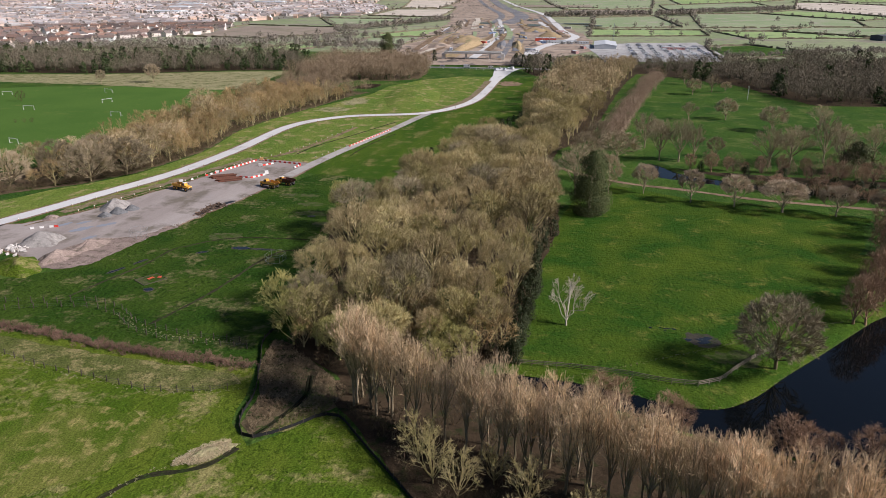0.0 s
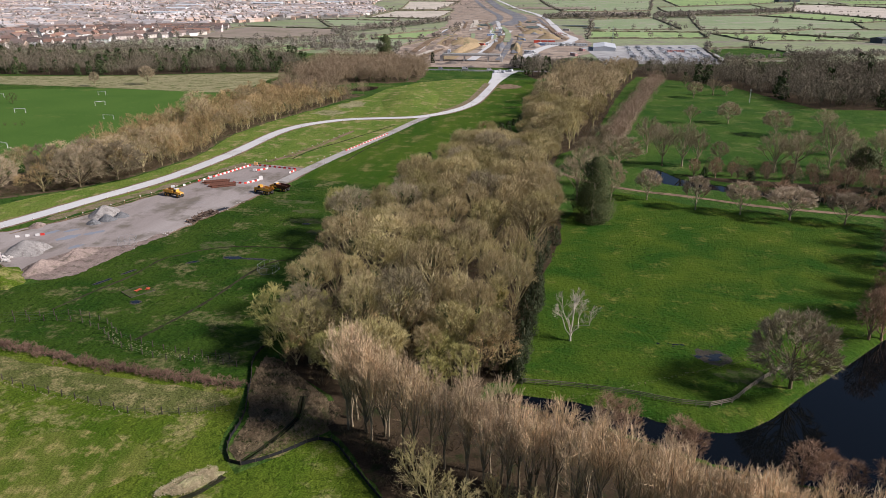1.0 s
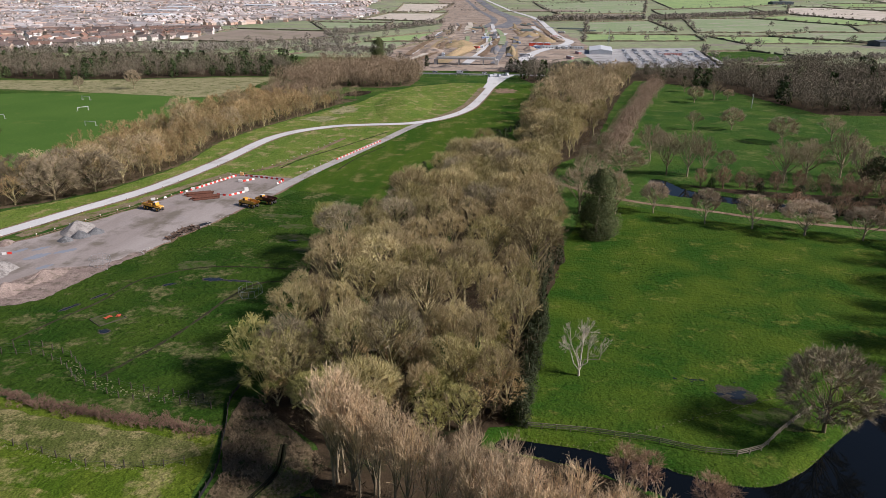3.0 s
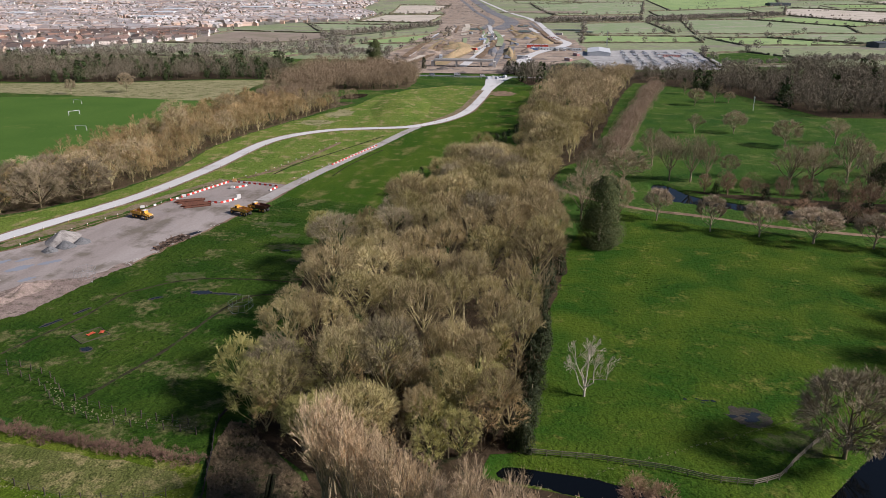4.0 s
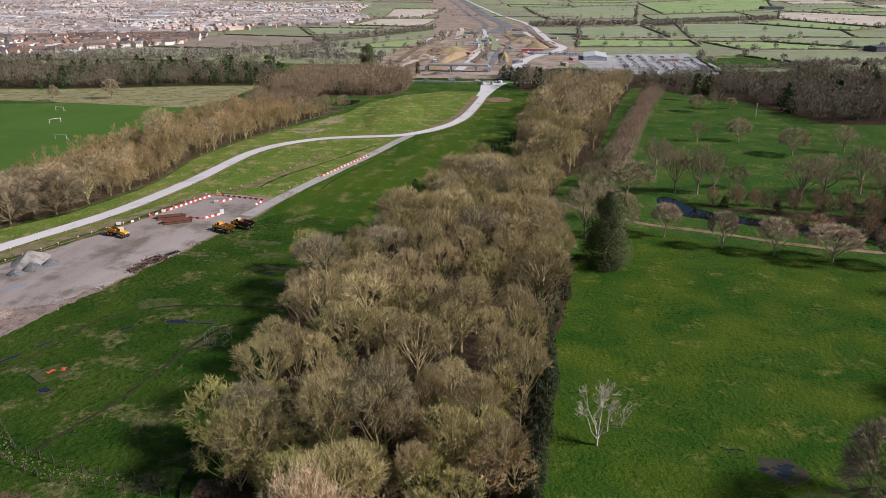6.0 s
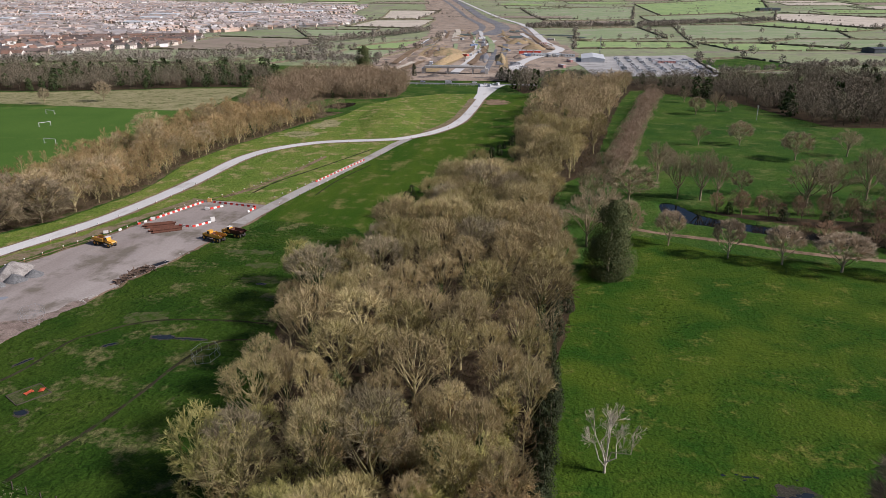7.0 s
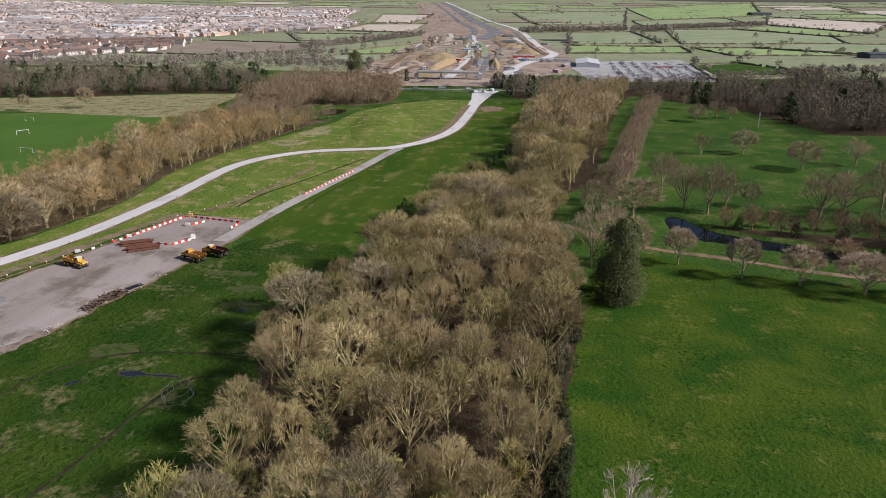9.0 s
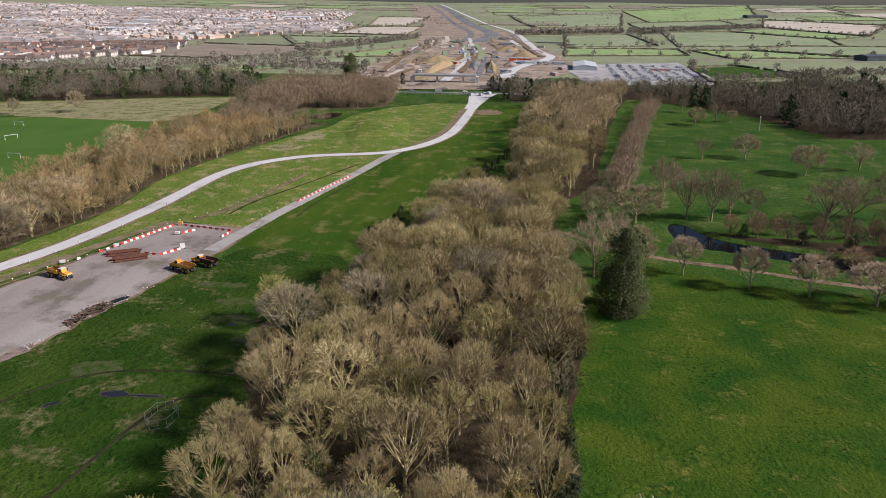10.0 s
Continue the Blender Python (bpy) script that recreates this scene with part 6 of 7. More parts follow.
mast.matrix_basis = pose(96, 1010, 0.3)
w = Wood(4)
for sx, sy in ((-1, -1), (1, -1), (1, 1), (-1, 1)):
    w.limb([Vector((sx * 0.9, sy * 0.9, 0)), Vector((sx * 0.3, sy * 0.3, 24))], [0.12, 0.1], 4)
link("leg_frame", mesh_from("leg_frame", w.lv, w.lf, MAST), mast)
w = Wood(4)
for i in range(12):
    a, b = 0.9 - 0.05 * i, 0.85 - 0.05 * i
    w.limb([Vector((-a, -a, 2 * i)), Vector((b, -b, 2 * i + 2))], [0.07, 0.07], 3)
    w.limb([Vector((-a, a, 2 * i)), Vector((b, b, 2 * i + 2))], [0.07, 0.07], 3)
link("bracing", mesh_from("bracing", w.lv, w.lf, MAST), mast)
tagged(mast, "slim pale lattice mast in the works compound", "mast")
BARN = plain("dark_barn_sheet", (0.10, 0.11, 0.13), (0.07, 0.08, 0.09), 4.0, 0.6)
shed(500, 1140, 0.25, 60, 26, 6, "dark low barn among the fields", BARN, BARN)
shed(760, 1560, 0.3, 34, 16, 5, "dark farm barn beside a hedge", BARN, BARN)
shed(1010, 3350, 0.2, 90, 40, 9, "dark far barn on rising ground", BARN, BARN)

# ---- the yard ----
YELLOW = plain("dumper_yellow", (0.82, 0.45, 0.07), (0.72, 0.37, 0.05), 0.6, 0.45, by_object=0.1)
RUST = plain("rusty_steel", (0.16, 0.065, 0.04), (0.10, 0.045, 0.03), 0.5, 0.85, bump=0.02)
STEEL_DARK = plain("dark_machine_steel", (0.05, 0.05, 0.05), rough=0.6)
GLASS = plain("tinted_cab_glass", (0.02, 0.03, 0.035), rough=0.08)
RED_PLASTIC = plain("red_barrier_plastic", (0.62, 0.05, 0.035), (0.52, 0.05, 0.035), 0.3, 0.5, by_object=0.12)
WHITE_PLASTIC = plain("white_barrier_plastic", (0.80, 0.78, 0.75), (0.70, 0.67, 0.63), 0.3, 0.5, by_object=0.08)
TYRE_BIG = plain("muddy_tyre", (0.035, 0.032, 0.03), (0.09, 0.075, 0.06), 0.5, 0.9)
ORANGE = plain("orange_netting", (0.62, 0.12, 0.05), (0.45, 0.09, 0.04), 0.4, 0.6)


def part(name, bm_or_lists, material, parent, label="", m=None, smooth_faces=False):
    me = mesh_from(name, *bm_or_lists, material)
    if smooth_faces:
        for f in me.polygons:
            f.use_smooth = True
    ob = link(name, me, parent, m)
    return tagged(ob, label) if label else ob


def boxes(*spans):
    v, f = [], []
    for s in spans:
        box_faces(v, f, *s)
    return v, f


def dumper(x, y, heading, label, load):
    """An articulated dump truck, its nose towards +x."""
    ob = new("dump_truck")
    ob.matrix_basis = pose(x, y, 0.07, 0, 0, heading) @ Matrix.Diagonal((0.8, 0.82, 0.82, 1))
    part("front_frame", boxes((0.6, 4.9, -0.55, 0.55, 0.75, 1.35)), STEEL_DARK, ob)
    part("bonnet", profile([(2.6, 1.3), (5.0, 1.25), (5.15, 1.7), (4.9, 2.15), (2.7, 2.35)], 0.95), YELLOW, ob)
    part("mudguard", boxes((3.0, 4.6, -1.5, -0.95, 1.65, 1.8)), YELLOW, ob)
    part("mudguard", boxes((3.0, 4.6, 0.95, 1.5, 1.65, 1.8)), YELLOW, ob)
    part("grille", boxes((5.12, 5.2, -0.7, 0.7, 1.35, 1.75)), STEEL_DARK, ob)
    c = part("cab", profile([(1.1, 1.35), (2.65, 1.35), (2.65, 2.3), (2.4, 3.35), (1.15, 3.4)], 0.85), YELLOW, ob)
    part("cab_window", profile([(1.25, 2.35), (2.6, 2.35), (2.38, 3.2), (1.3, 3.25)], 0.88), GLASS, c)
    part("cab_roof", boxes((1.0, 2.55, -0.95, 0.95, 3.4, 3.52)), WHITE_PLASTIC if load else YELLOW, c)
    part("rear_frame", boxes((-4.9, 0.7, -0.5, 0.5, 0.85, 1.35)), STEEL_DARK, ob)
    # tipping body: open tray with sloped tail and flared sides
    o = [(0.75, 1.55), (0.75, 3.0), (-4.4, 2.9), (-5.4, 2.35), (-3.9, 1.35)]
    i = [(0.45, 1.75), (0.45, 3.0), (-4.3, 2.9), (-5.1, 2.42), (-3.8, 1.6)]
    v, f = [], []
    for s in (-1, 1):
        n = len(v)
        v += [(px, s * (1.55 if pz > 2 else 1.25), pz) for px, pz in o] + [(px, s * (1.43 if pz > 2 else 1.05), pz) for px, pz in i]
        f += [tuple(n + k for k in range(5)), tuple(n + 5 + k for k in range(5))]
        f += [(n + 1, n + 2, n + 7, n + 6), (n + 2, n + 3, n + 8, n + 7)]
    f += [(0, 1, 11, 10), (5, 6, 16, 15), (0, 4, 14, 10), (4, 3, 13, 14), (5, 9, 19, 15), (9, 8, 18, 19), (1, 6, 16, 11)]
    part("tipping_body", (v, f), YELLOW if load < 2 else RUST, ob)
    part("tray_lining", ([(0.4, -1.1, 1.95), (0.4, 1.1, 1.95), (-3.8, 1.1, 1.8), (-3.8, -1.1, 1.8), (0.42, -1.4, 2.9), (0.42, 1.4, 2.9), (-4.9, 1.35, 2.4), (-4.9, -1.35, 2.4)], [(0, 1, 2, 3), (0, 1, 5, 4), (2, 3, 7, 6)]), RUST, ob, "rust-brown worn tray lining")
    tv, tf = tyre_mesh(0.82, 0.62, 18)
    rv, rf2 = tyre_mesh(0.42, 0.66, 12)
    for wx in (3.75, -1.9, -3.65):
        for wy in (-1.25, 1.25):
            w = part("wheel", (tv, tf), TYRE_BIG, ob, m=Matrix.Translation((wx, wy, 0.82)))
            part("rim", (rv, rf2), YELLOW, w)
    for s in (-0.6, 0.6):
        part("headlight", boxes((5.1, 5.22, s - 0.15, s + 0.15, 1.85, 2.0)), WHITE_PLASTIC, ob)
        part("mirror", boxes((2.5, 2.6, s * 2.2 - 0.12, s * 2.2 + 0.12, 2.6, 3.1)), STEEL_DARK, ob)
    return tagged(ob, label, "dump truck", "dump trucks in the yard")


dumper(-91.9, 245.0, 155, "muddy yellow articulated dump truck with an empty tray", 0)
dumper(-87.6, 249.6, 160, "yellow dump truck with a rust-brown tray", 2)
dumper(-121.6, 236.6, -22, "yellow articulated dump truck with a pale cab roof", 1)

# water-filled barriers, one metre each, red and white by turns
bar_shape = profile([(-0.29, 0), (0.29, 0), (0.29, 0.14), (0.15, 0.3), (0.11, 0.9), (-0.11, 0.9), (-0.15, 0.3), (-0.29, 0.14)], 0.5)
bar_red = mesh_from("barrier", *bar_shape, RED_PLASTIC)
bar_white = mesh_from("barrier", *bar_shape, WHITE_PLASTIC)


def barrier_line(points, group, size=1.12, skip=0.0, first=0):
    """A run of barrier units end to end along a line."""
    k = first
    for (x0, y0), (x1, y1) in zip(points, points[1:]):
        n = max(1, int(math.hypot(x1 - x0, y1 - y0) / size))
        a = math.atan2(y1 - y0, x1 - x0) - math.pi / 2
        for i in range(n):
            u = (i + 0.5) / n
            k += 1
            if rh.random() < skip:
                continue
            ob = link("traffic_barrier", bar_red if k % 2 else bar_white, None, Matrix.LocRotScale((x0 + (x1 - x0) * u, y0 + (y1 - y0) * u, 0.07), Euler((0, 0, a + rh.gauss(0, 0.03))), (0.75, 1.1, 0.68)))
            tagged(ob, "red plastic water-filled traffic barrier" if k % 2 else "white plastic water-filled traffic barrier", "barrier", group)


barrier_line([(-119.5, 264), (-112.5, 284.7)], "barriers along the yard")
barrier_line([(-109, 285), (-92, 281)], "barriers along the yard")
barrier_line([(-91.6, 280), (-92.6, 274.5)], "barriers along the yard")
barrier_line([(-108.5, 257), (-103.8, 256.3), (-100.2, 262)], "barriers along the yard")
barrier_line([(-106.5, 276.5), (-103.5, 280.5)], "barriers along the yard")
barrier_line([(-81.2, 318.5), (-70.6, 361)], "barriers along the side track", 1.5)
barrier_line([(-150, 186), (-139, 191)], "barriers along the yard", 1.3, 0.3)
barrier_line([(-126, 247), (-119.8, 263)], "barriers along the yard", 2.2, 0.35)

# pipe stacks, timber, spoil, rubble
pipes = new("pipe_stack")
pipes.matrix_basis = pose(-114.0, 257.0, 0.07, 0, 0, -62)
tv, tf = tyre_mesh(0.2, 8.5, 8)
for row, (n, off) in enumerate(((8, 0), (5, 0.5))):
    for k in range(n):
        part("pipe", (tv, tf), RUST, pipes, m=pose((k + off) * 0.55 - 2, rh.uniform(-0.9, 0.9) - 1, 0.2 + 0.36 * row, 0, 0, 0))
tagged(pipes, "stack of rust-brown steel pipes on the yard", "pipes")
pipes2 = copy_thing(pipes, pose(-109.8, 252.8, 0.07, 0, 0, -58))
GREY_HEAP = soil("crushed_stone", (0.27, 0.25, 0.235), (0.35, 0.325, 0.30), (0.21, 0.19, 0.175), 3.0, 0.9, 0.2, bump=0.15)
DARK_HEAP = soil("dark_tarmac_planings", (0.15, 0.15, 0.155), (0.20, 0.20, 0.20), (0.11, 0.11, 0.11), 3.0, 0.9, 0.2, bump=0.15)
heap("stone_mound", -133.5, 212.5, 4.6, 6.0, 3.2, GREY_HEAP, "conical heap of pale crushed stone", 1.0)
heap("planings_mound", -129.3, 207.5, 3.2, 2.6, 1.9, DARK_HEAP, "low heap of dark grey planings", 2.0)
heap("planings_mound", -126.8, 211.5, 2.6, 2.4, 1.7, DARK_HEAP, "low heap of dark grey planings", 3.0)
heap("planings_mound", -131.6, 203.5, 2.4, 2.2, 1.4, DARK_HEAP, "low heap of dark grey planings", 4.0)
heap("stone_mound", -135.5, 178.0, 6.4, 6.8, 3.0, GREY_HEAP, "broad heap of pale crushed stone", 5.0)
CLAY = soil("brown_spoil", (0.23, 0.175, 0.15), (0.31, 0.245, 0.21), (0.16, 0.13, 0.105), 4.0, 1.0, 0.25, bump=0.2)
spread("mud_apron", ragged([(-123, 158.6), (-115.6, 159.2), (-111, 164), (-108.6, 175.7), (-107, 184), (-103, 198), (-105, 200), (-110, 186), (-116.2, 184.3), (-122.2, 179.9), (-127.5, 168.6)], 1.0, 0.9, 2.5), CLAY, 0.078, label="churned brown mud at the end of the yard", category="mud")
heap("soil_bank", -122.4, 166.2, 3.6, 6.0, 2.6, CLAY, "long ridge of pale brown spoil", 6.0, -24, 0.3, 34)
heap("soil_bank", -119.0, 176.2, 3.0, 7.4, 2.1, CLAY, "long ridge of pale brown spoil", 7.0, -17, 0.32, 34)
heap("soil_bank", -146.8, 198.3, 2.6, 3.0, 1.3, CLAY, "small heap of brown soil by the road", 8.0, 10, 0.3)
heap("grass_bank", -80, 482, 21, 66, 2.6, GRASS_VERGE, "long low grassy bank beside the haul road", 12.0, 7, 0.12, 40)
heap("grassy_mound", -128.6, 159.0, 6.0, 9.0, 2.4, GRASS_NEAR, "low grassy mound at the yard's end", 9.0, 48, 0.25, 30)
LOG = plain("sawn_timber", (0.20, 0.13, 0.09), (0.07, 0.055, 0.045), 0.6, 0.9, by_object=0.4)
logs = new("timber_pile")
logs.matrix_basis = pose(-100.6, 214.5, 0.07, 0, 0, -12)
w0 = boxes((-1.1, 1.1, -0.1, 0.1, -0.08, 0.08))
log_mesh = mesh_from("timber", *w0, LOG)
for k in range(150):
    u = rh.uniform(-6.5, 6.5)
    pile = 1.7 * max(0.1, 1 - (abs(u) / 7.2) ** 2)
    z = rh.uniform(0.1, pile)
    ob = link("timber", log_mesh, logs, Matrix.LocRotScale((rh.gauss(0, 0.8) * (1.3 - z / 2), u, z), Euler((rh.gauss(0, 0.25), rh.gauss(0, 0.25), rh.gauss(0.4, 0.7))), (rh.uniform(0.6, 1.1), 1, 1)))
tagged(logs, "untidy pile of broken dark timber at the yard's edge", "timber pile")
sheet = link("tarpaulin", mesh_from("tarpaulin", [(x, y, 0.16 + 0.08 * noise.noise((x * 0.9, y * 0.9, 3))) for y in np.linspace(-2.2, 2.2, 9) for x in np.linspace(-0.9, 0.9, 5)], [(j * 5 + i, j * 5 + i + 1, (j + 1) * 5 + i + 1, (j + 1) * 5 + i) for j in range(8) for i in range(4)], plain("black_sheeting", (0.02, 0.02, 0.025), rough=0.4)), None, pose(-98.3, 224.0, 0, 0, 0, -25))
tagged(sheet, "black plastic sheet lying on the yard edge", "sheet")
PALE = plain("pale_broken_concrete", (0.62, 0.58, 0.54), (0.45, 0.41, 0.37), 0.4, 0.85, by_object=0.2)
for i in range(44):
    v, f = boxes((-0.55, 0.55, -0.4, 0.4, -0.2, 0.35))
    v = [(a * rh.uniform(0.5, 1.3), b * rh.uniform(0.5, 1.3), c * rh.uniform(0.5, 1.4)) for a, b, c in v]
    tagged(link("rubble_block", mesh_from("rubble_block", v, f, PALE), None, pose(rh.gauss(-138.5, 1.9), rh.gauss(170.5, 1.9), 0.2, rh.uniform(-20, 20), rh.uniform(-20, 20), rh.uniform(0, 360))), "pale broken concrete block beside the stone heap", "rubble", "rubble at the yard's end")
STONE = plain("white_rubble", (0.55, 0.52, 0.48), (0.40, 0.37, 0.33), 0.3, 0.85, by_object=0.2)
for i in range(30):
    if i < 14:
        x, y = rh.gauss(-104.6, 0.8), rh.gauss(198.5, 1.6)
    else:
        u = rh.random()
        x, y = -109 + 16 * u + rh.gauss(0.6, 0.7), 181 + 63 * u + rh.gauss(0, 1)
    v, f = boxes((-0.2, 0.2, -0.15, 0.15, -0.1, 0.12))
    v = [(a * rh.uniform(0.6, 1.3), b * rh.uniform(0.6, 1.3), c * rh.uniform(0.6, 1.3)) for a, b, c in v]
    ob = link("rubble_stone", mesh_from("rubble_stone", v, f, STONE), None, pose(x, y, 0.1, 0, 0, rh.uniform(0, 360)))
    tagged(ob, "pale broken stone on the yard's edge", "stone", "rubble along the yard")
# blocks and signs at the yard's gate
for x, y, h, mt, lb in ((-110.6, 285.6, 1.2, plain("faded_orange_board", (0.75, 0.42, 0.18)), "faded orange upright board at the barrier corner"), (-99.8, 262.8, 1.6, WHITE_PLASTIC, "white upright container beside the barriers"), (-119.9, 262.3, 0.9, WHITE_PLASTIC, "white plastic block beside the pipes"), (-107.3, 275.8, 1.0, WHITE_PLASTIC, "white plastic block at the barriers"), (-127.3, 247.0, 0.9, WHITE_PLASTIC, "white plastic block by the dump truck")):
    ob = new("upright_board")
    ob.matrix_basis = pose(x, y, 0.07, 0, 0, rh.uniform(0, 40))
    part("panel", boxes((-0.7, 0.7, -0.35, 0.35, 0.15, h)), mt, ob)
    part("foot", boxes((-0.85, -0.5, -0.45, 0.45, 0, 0.15)), STEEL_DARK, ob)
    part("foot", boxes((0.5, 0.85, -0.45, 0.45, 0, 0.15)), STEEL_DARK, ob)
    tagged(ob, lb, "board")
# puddles on the yard and in the meadow
PUDDLE = water_material("puddle_water", (0.02, 0.026, 0.034))
# Yard puddles: the pale sky reflection is put into the base colour.
SKY_PUDDLE = water_material("sky_tinted_puddle_water", (0.30, 0.31, 0.34))
spread("muddy_patch", ragged([(41.4 + 3.6 * math.cos(c), 141 + 3.2 * math.sin(c)) for c in np.linspace(0, 2 * math.pi, 31)[:-1]], 0.25, 1.3, 1.1), MUD, 0.044, label="wet trodden mud in the pasture", category="mud")
rp = random.Random(9)
for k in range(26):
    x, y, a = (rp.gauss(41.4, 1.3), rp.gauss(141.0, 1.2), rp.uniform(0.35, 1.1)) if k < 18 else (rp.gauss(35.5, 1.9), rp.gauss(145.6, 0.4), rp.uniform(0.2, 0.6))
    ring = [(x + math.cos(c) * a, y + math.sin(c) * a * 0.6) for c in np.linspace(0, 2 * math.pi, 21)[:-1]]
    spread("puddle", ragged(ring, 0.15, 0.45 * a, 0.45), PUDDLE, 0.05 + 0.0006 * k, label="dark shallow puddle in trodden pasture grass", category="puddle")
for i, (x, y, a, b, t, mud) in enumerate(((-76.6, 181, 2.5, 0.9, 5, 1), (-70.5, 180.8, 3.6, 0.28, 0, 1), (-86, 176.3, 1.4, 0.45, 40, 1), (-131, 190, 3.5, 1.6, 60, 0), (-126, 195, 3.0, 1.2, 50, 0), (-139, 193, 3.0, 1.0, 60, 0), (-124, 183, 2.4, 1.0, 60, 0), (-134, 196, 2.6, 0.8, 55, 0), (-102, 160, 0.35, 2.6, -25, 1), (-99, 167, 0.3, 2.0, -25, 1), (-58, 214, 1.1, 0.5, 0, 1), (-66, 213, 1.2, 0.35, 0, 1), (-87.2, 149.5, 1.2, 0.9, 0, 1))):
    ring = [(x + math.cos(c) * a * math.cos(radians(t)) - math.sin(c) * b * math.sin(radians(t)), y + math.cos(c) * a * math.sin(radians(t)) + math.sin(c) * b * math.cos(radians(t))) for c in np.linspace(0, 2 * math.pi, 17)[:-1]]
    if mud:
        spread("muddy_patch", ragged(grown(ring, 0.4), 0.25, 0.35 + 0.3 * min(a, b), 0.8), MUD, 0.055, label="wet dark mud round a puddle", category="mud")
    spread("puddle", ragged(ring, 0.25, 0.12 + 0.4 * min(a, b), 0.8), PUDDLE if mud else SKY_PUDDLE, 0.065 if mud else 0.085, label="shallow puddle reflecting the sky", category="puddle")
for x, y, a, b, mt in ((-85, 190, 5, 3.5, TURF_BARE), (-66, 216, 6, 3, TURF_BARE), (46, 133, 5, 3.2, TURF_BARE), (-60, 205, 4, 2.5, TURF_BARE), (-20, 560, 8, 14, DIRT), (-118, 420, 10, 8, GRASS_TAN), (-112, 452, 7, 16, GRASS_TAN), (-70, 226, 5, 2, TURF_BARE), (-78, 236, 7, 2, TURF_BARE)):
    ring = [(x + math.cos(c) * a, y + math.sin(c) * b) for c in np.linspace(0, 2 * math.pi, 25)[:-1]]
    spread("worn_patch", ragged(ring, 0.5, min(a, b) * 0.6, 2.0), mt, 0.045, label="patch of worn and straw-coloured turf", category="ground")

# ---- fences, ditches, hedge ----
POST = plain("dark_fence_post", (0.06, 0.05, 0.04), (0.10, 0.08, 0.06), 0.3, 0.9)
WIRE = plain("fence_wire", (0.20, 0.20, 0.20), rough=0.5, metal=0.7)
RANK = soil("rank_olive_grass", (0.085, 0.105, 0.024), (0.135, 0.140, 0.045), (0.25, 0.215, 0.095), 9.0, 1.4, 0.35, bump=0.5, cover=(0.42, 0.75), grain=0.5, tuft=0.9)
STRAW = soil("straw_streaked_grass", (0.070, 0.112, 0.010), (0.140, 0.155, 0.030), (0.28, 0.24, 0.085), 6.0, 1.1, 0.3, bump=0.5, cover=(0.46, 0.86), stretch=(35.0, 0.35), grain=0.5)
RAILWOOD = plain("weathered_rail", (0.27, 0.235, 0.18), (0.19, 0.16, 0.12), 0.5, 0.9)
BLACKNET = plain("black_silt_mesh", (0.012, 0.012, 0.014), (0.02, 0.02, 0.02), 0.4, 0.8)


def along(line, gap):
    """Points at even steps along a line, with the direction there."""
    out, carry = [], 0.0
    for (x0, y0), (x1, y1) in zip(line, line[1:]):
        d = math.hypot(x1 - x0, y1 - y0)
        while carry < d:
            out.append((x0 + (x1 - x0) * carry / d, y0 + (y1 - y0) * carry / d, math.atan2(y1 - y0, x1 - x0)))
            carry += gap
        carry -= d
    return out


def fence(line, gap, high, label, post_size=0.08, rails=(), net=None, wires=(0.5, 1.0), post_mat=POST, rail_mat=RAILWOOD, ground_lift=0.0):
    """Posts with wires, rails or netting between them."""
    ob = new("fence")
    spots = along(line, gap)
    post = mesh_from("post", *boxes((-post_size, post_size, -post_size, post_size, -0.3, high)), post_mat)
    for x, y, a in spots:
        link("post", post, ob, Matrix.LocRotScale((x, y, float(height(x, y))), Euler((rh.gauss(0, 0.03), rh.gauss(0, 0.03), a)), (1, 1, rh.uniform(0.94, 1.06))))
    for (x0, y0, _), (x1, y1, _) in zip(spots, spots[1:]):
        d, a = math.hypot(x1 - x0, y1 - y0), math.atan2(y1 - y0, x1 - x0)
        here = pose((x0 + x1) / 2, (y0 + y1) / 2, float(height((x0 + x1) / 2, (y0 + y1) / 2)), 0, 0, math.degrees(a))
        for z in rails:
            part("rail", boxes((-d / 2, d / 2, -0.03, 0.03, z - 0.07, z + 0.07)), rail_mat, ob, m=here)
        if net:
            part("netting", boxes((-d / 2, d / 2, -0.015, 0.015, 0.0, net)), BLACKNET, ob, m=here)
        elif not rails:
            for z in wires:
                part("wire", boxes((-d / 2, d / 2, -0.008, 0.008, z - 0.008, z + 0.008)), WIRE, ob, m=here)
    return tagged(ob, label, "fence")


fence([(-125, 131), (-114, 133.5), (-103, 137), (-94, 138), (-86.5, 134.5), (-80, 128.5), (-69, 124.5), (-53, 124), (-50, 123)], 3.0, 1.5, "double line of dark wooden fence posts with wire", 0.075)
fence([(-128, 136), (-117, 137.5), (-105, 139), (-97, 141.5), (-88, 138.5), (-80, 131.5), (-67, 127.5), (-52, 126)], 3.0, 1.5, "double line of dark wooden fence posts with wire", 0.075)
fence([(-125, 121), (-100, 115), (-87, 110.5), (-74, 108), (-64, 105.5), (-54, 106.5), (-47, 109)], 3.0, 1.4, "curving dark post and wire fence in pasture", 0.07)
BLACK_LINE = smooth([(-48, 146), (-49, 138), (-49.5, 133), (-50, 127), (-47, 119), (-46, 115), (-43.5, 107), (-43.5, 99), (-40.5, 93.5), (-35, 96.5), (-28, 104.5), (-21, 95.5), (-10, 82.5), (-2, 72), (6, 58)], 1, False)
fence(BLACK_LINE, 2.2, 1.15, "black silt fence round the bracken and poplars", 0.05, net=0.65)
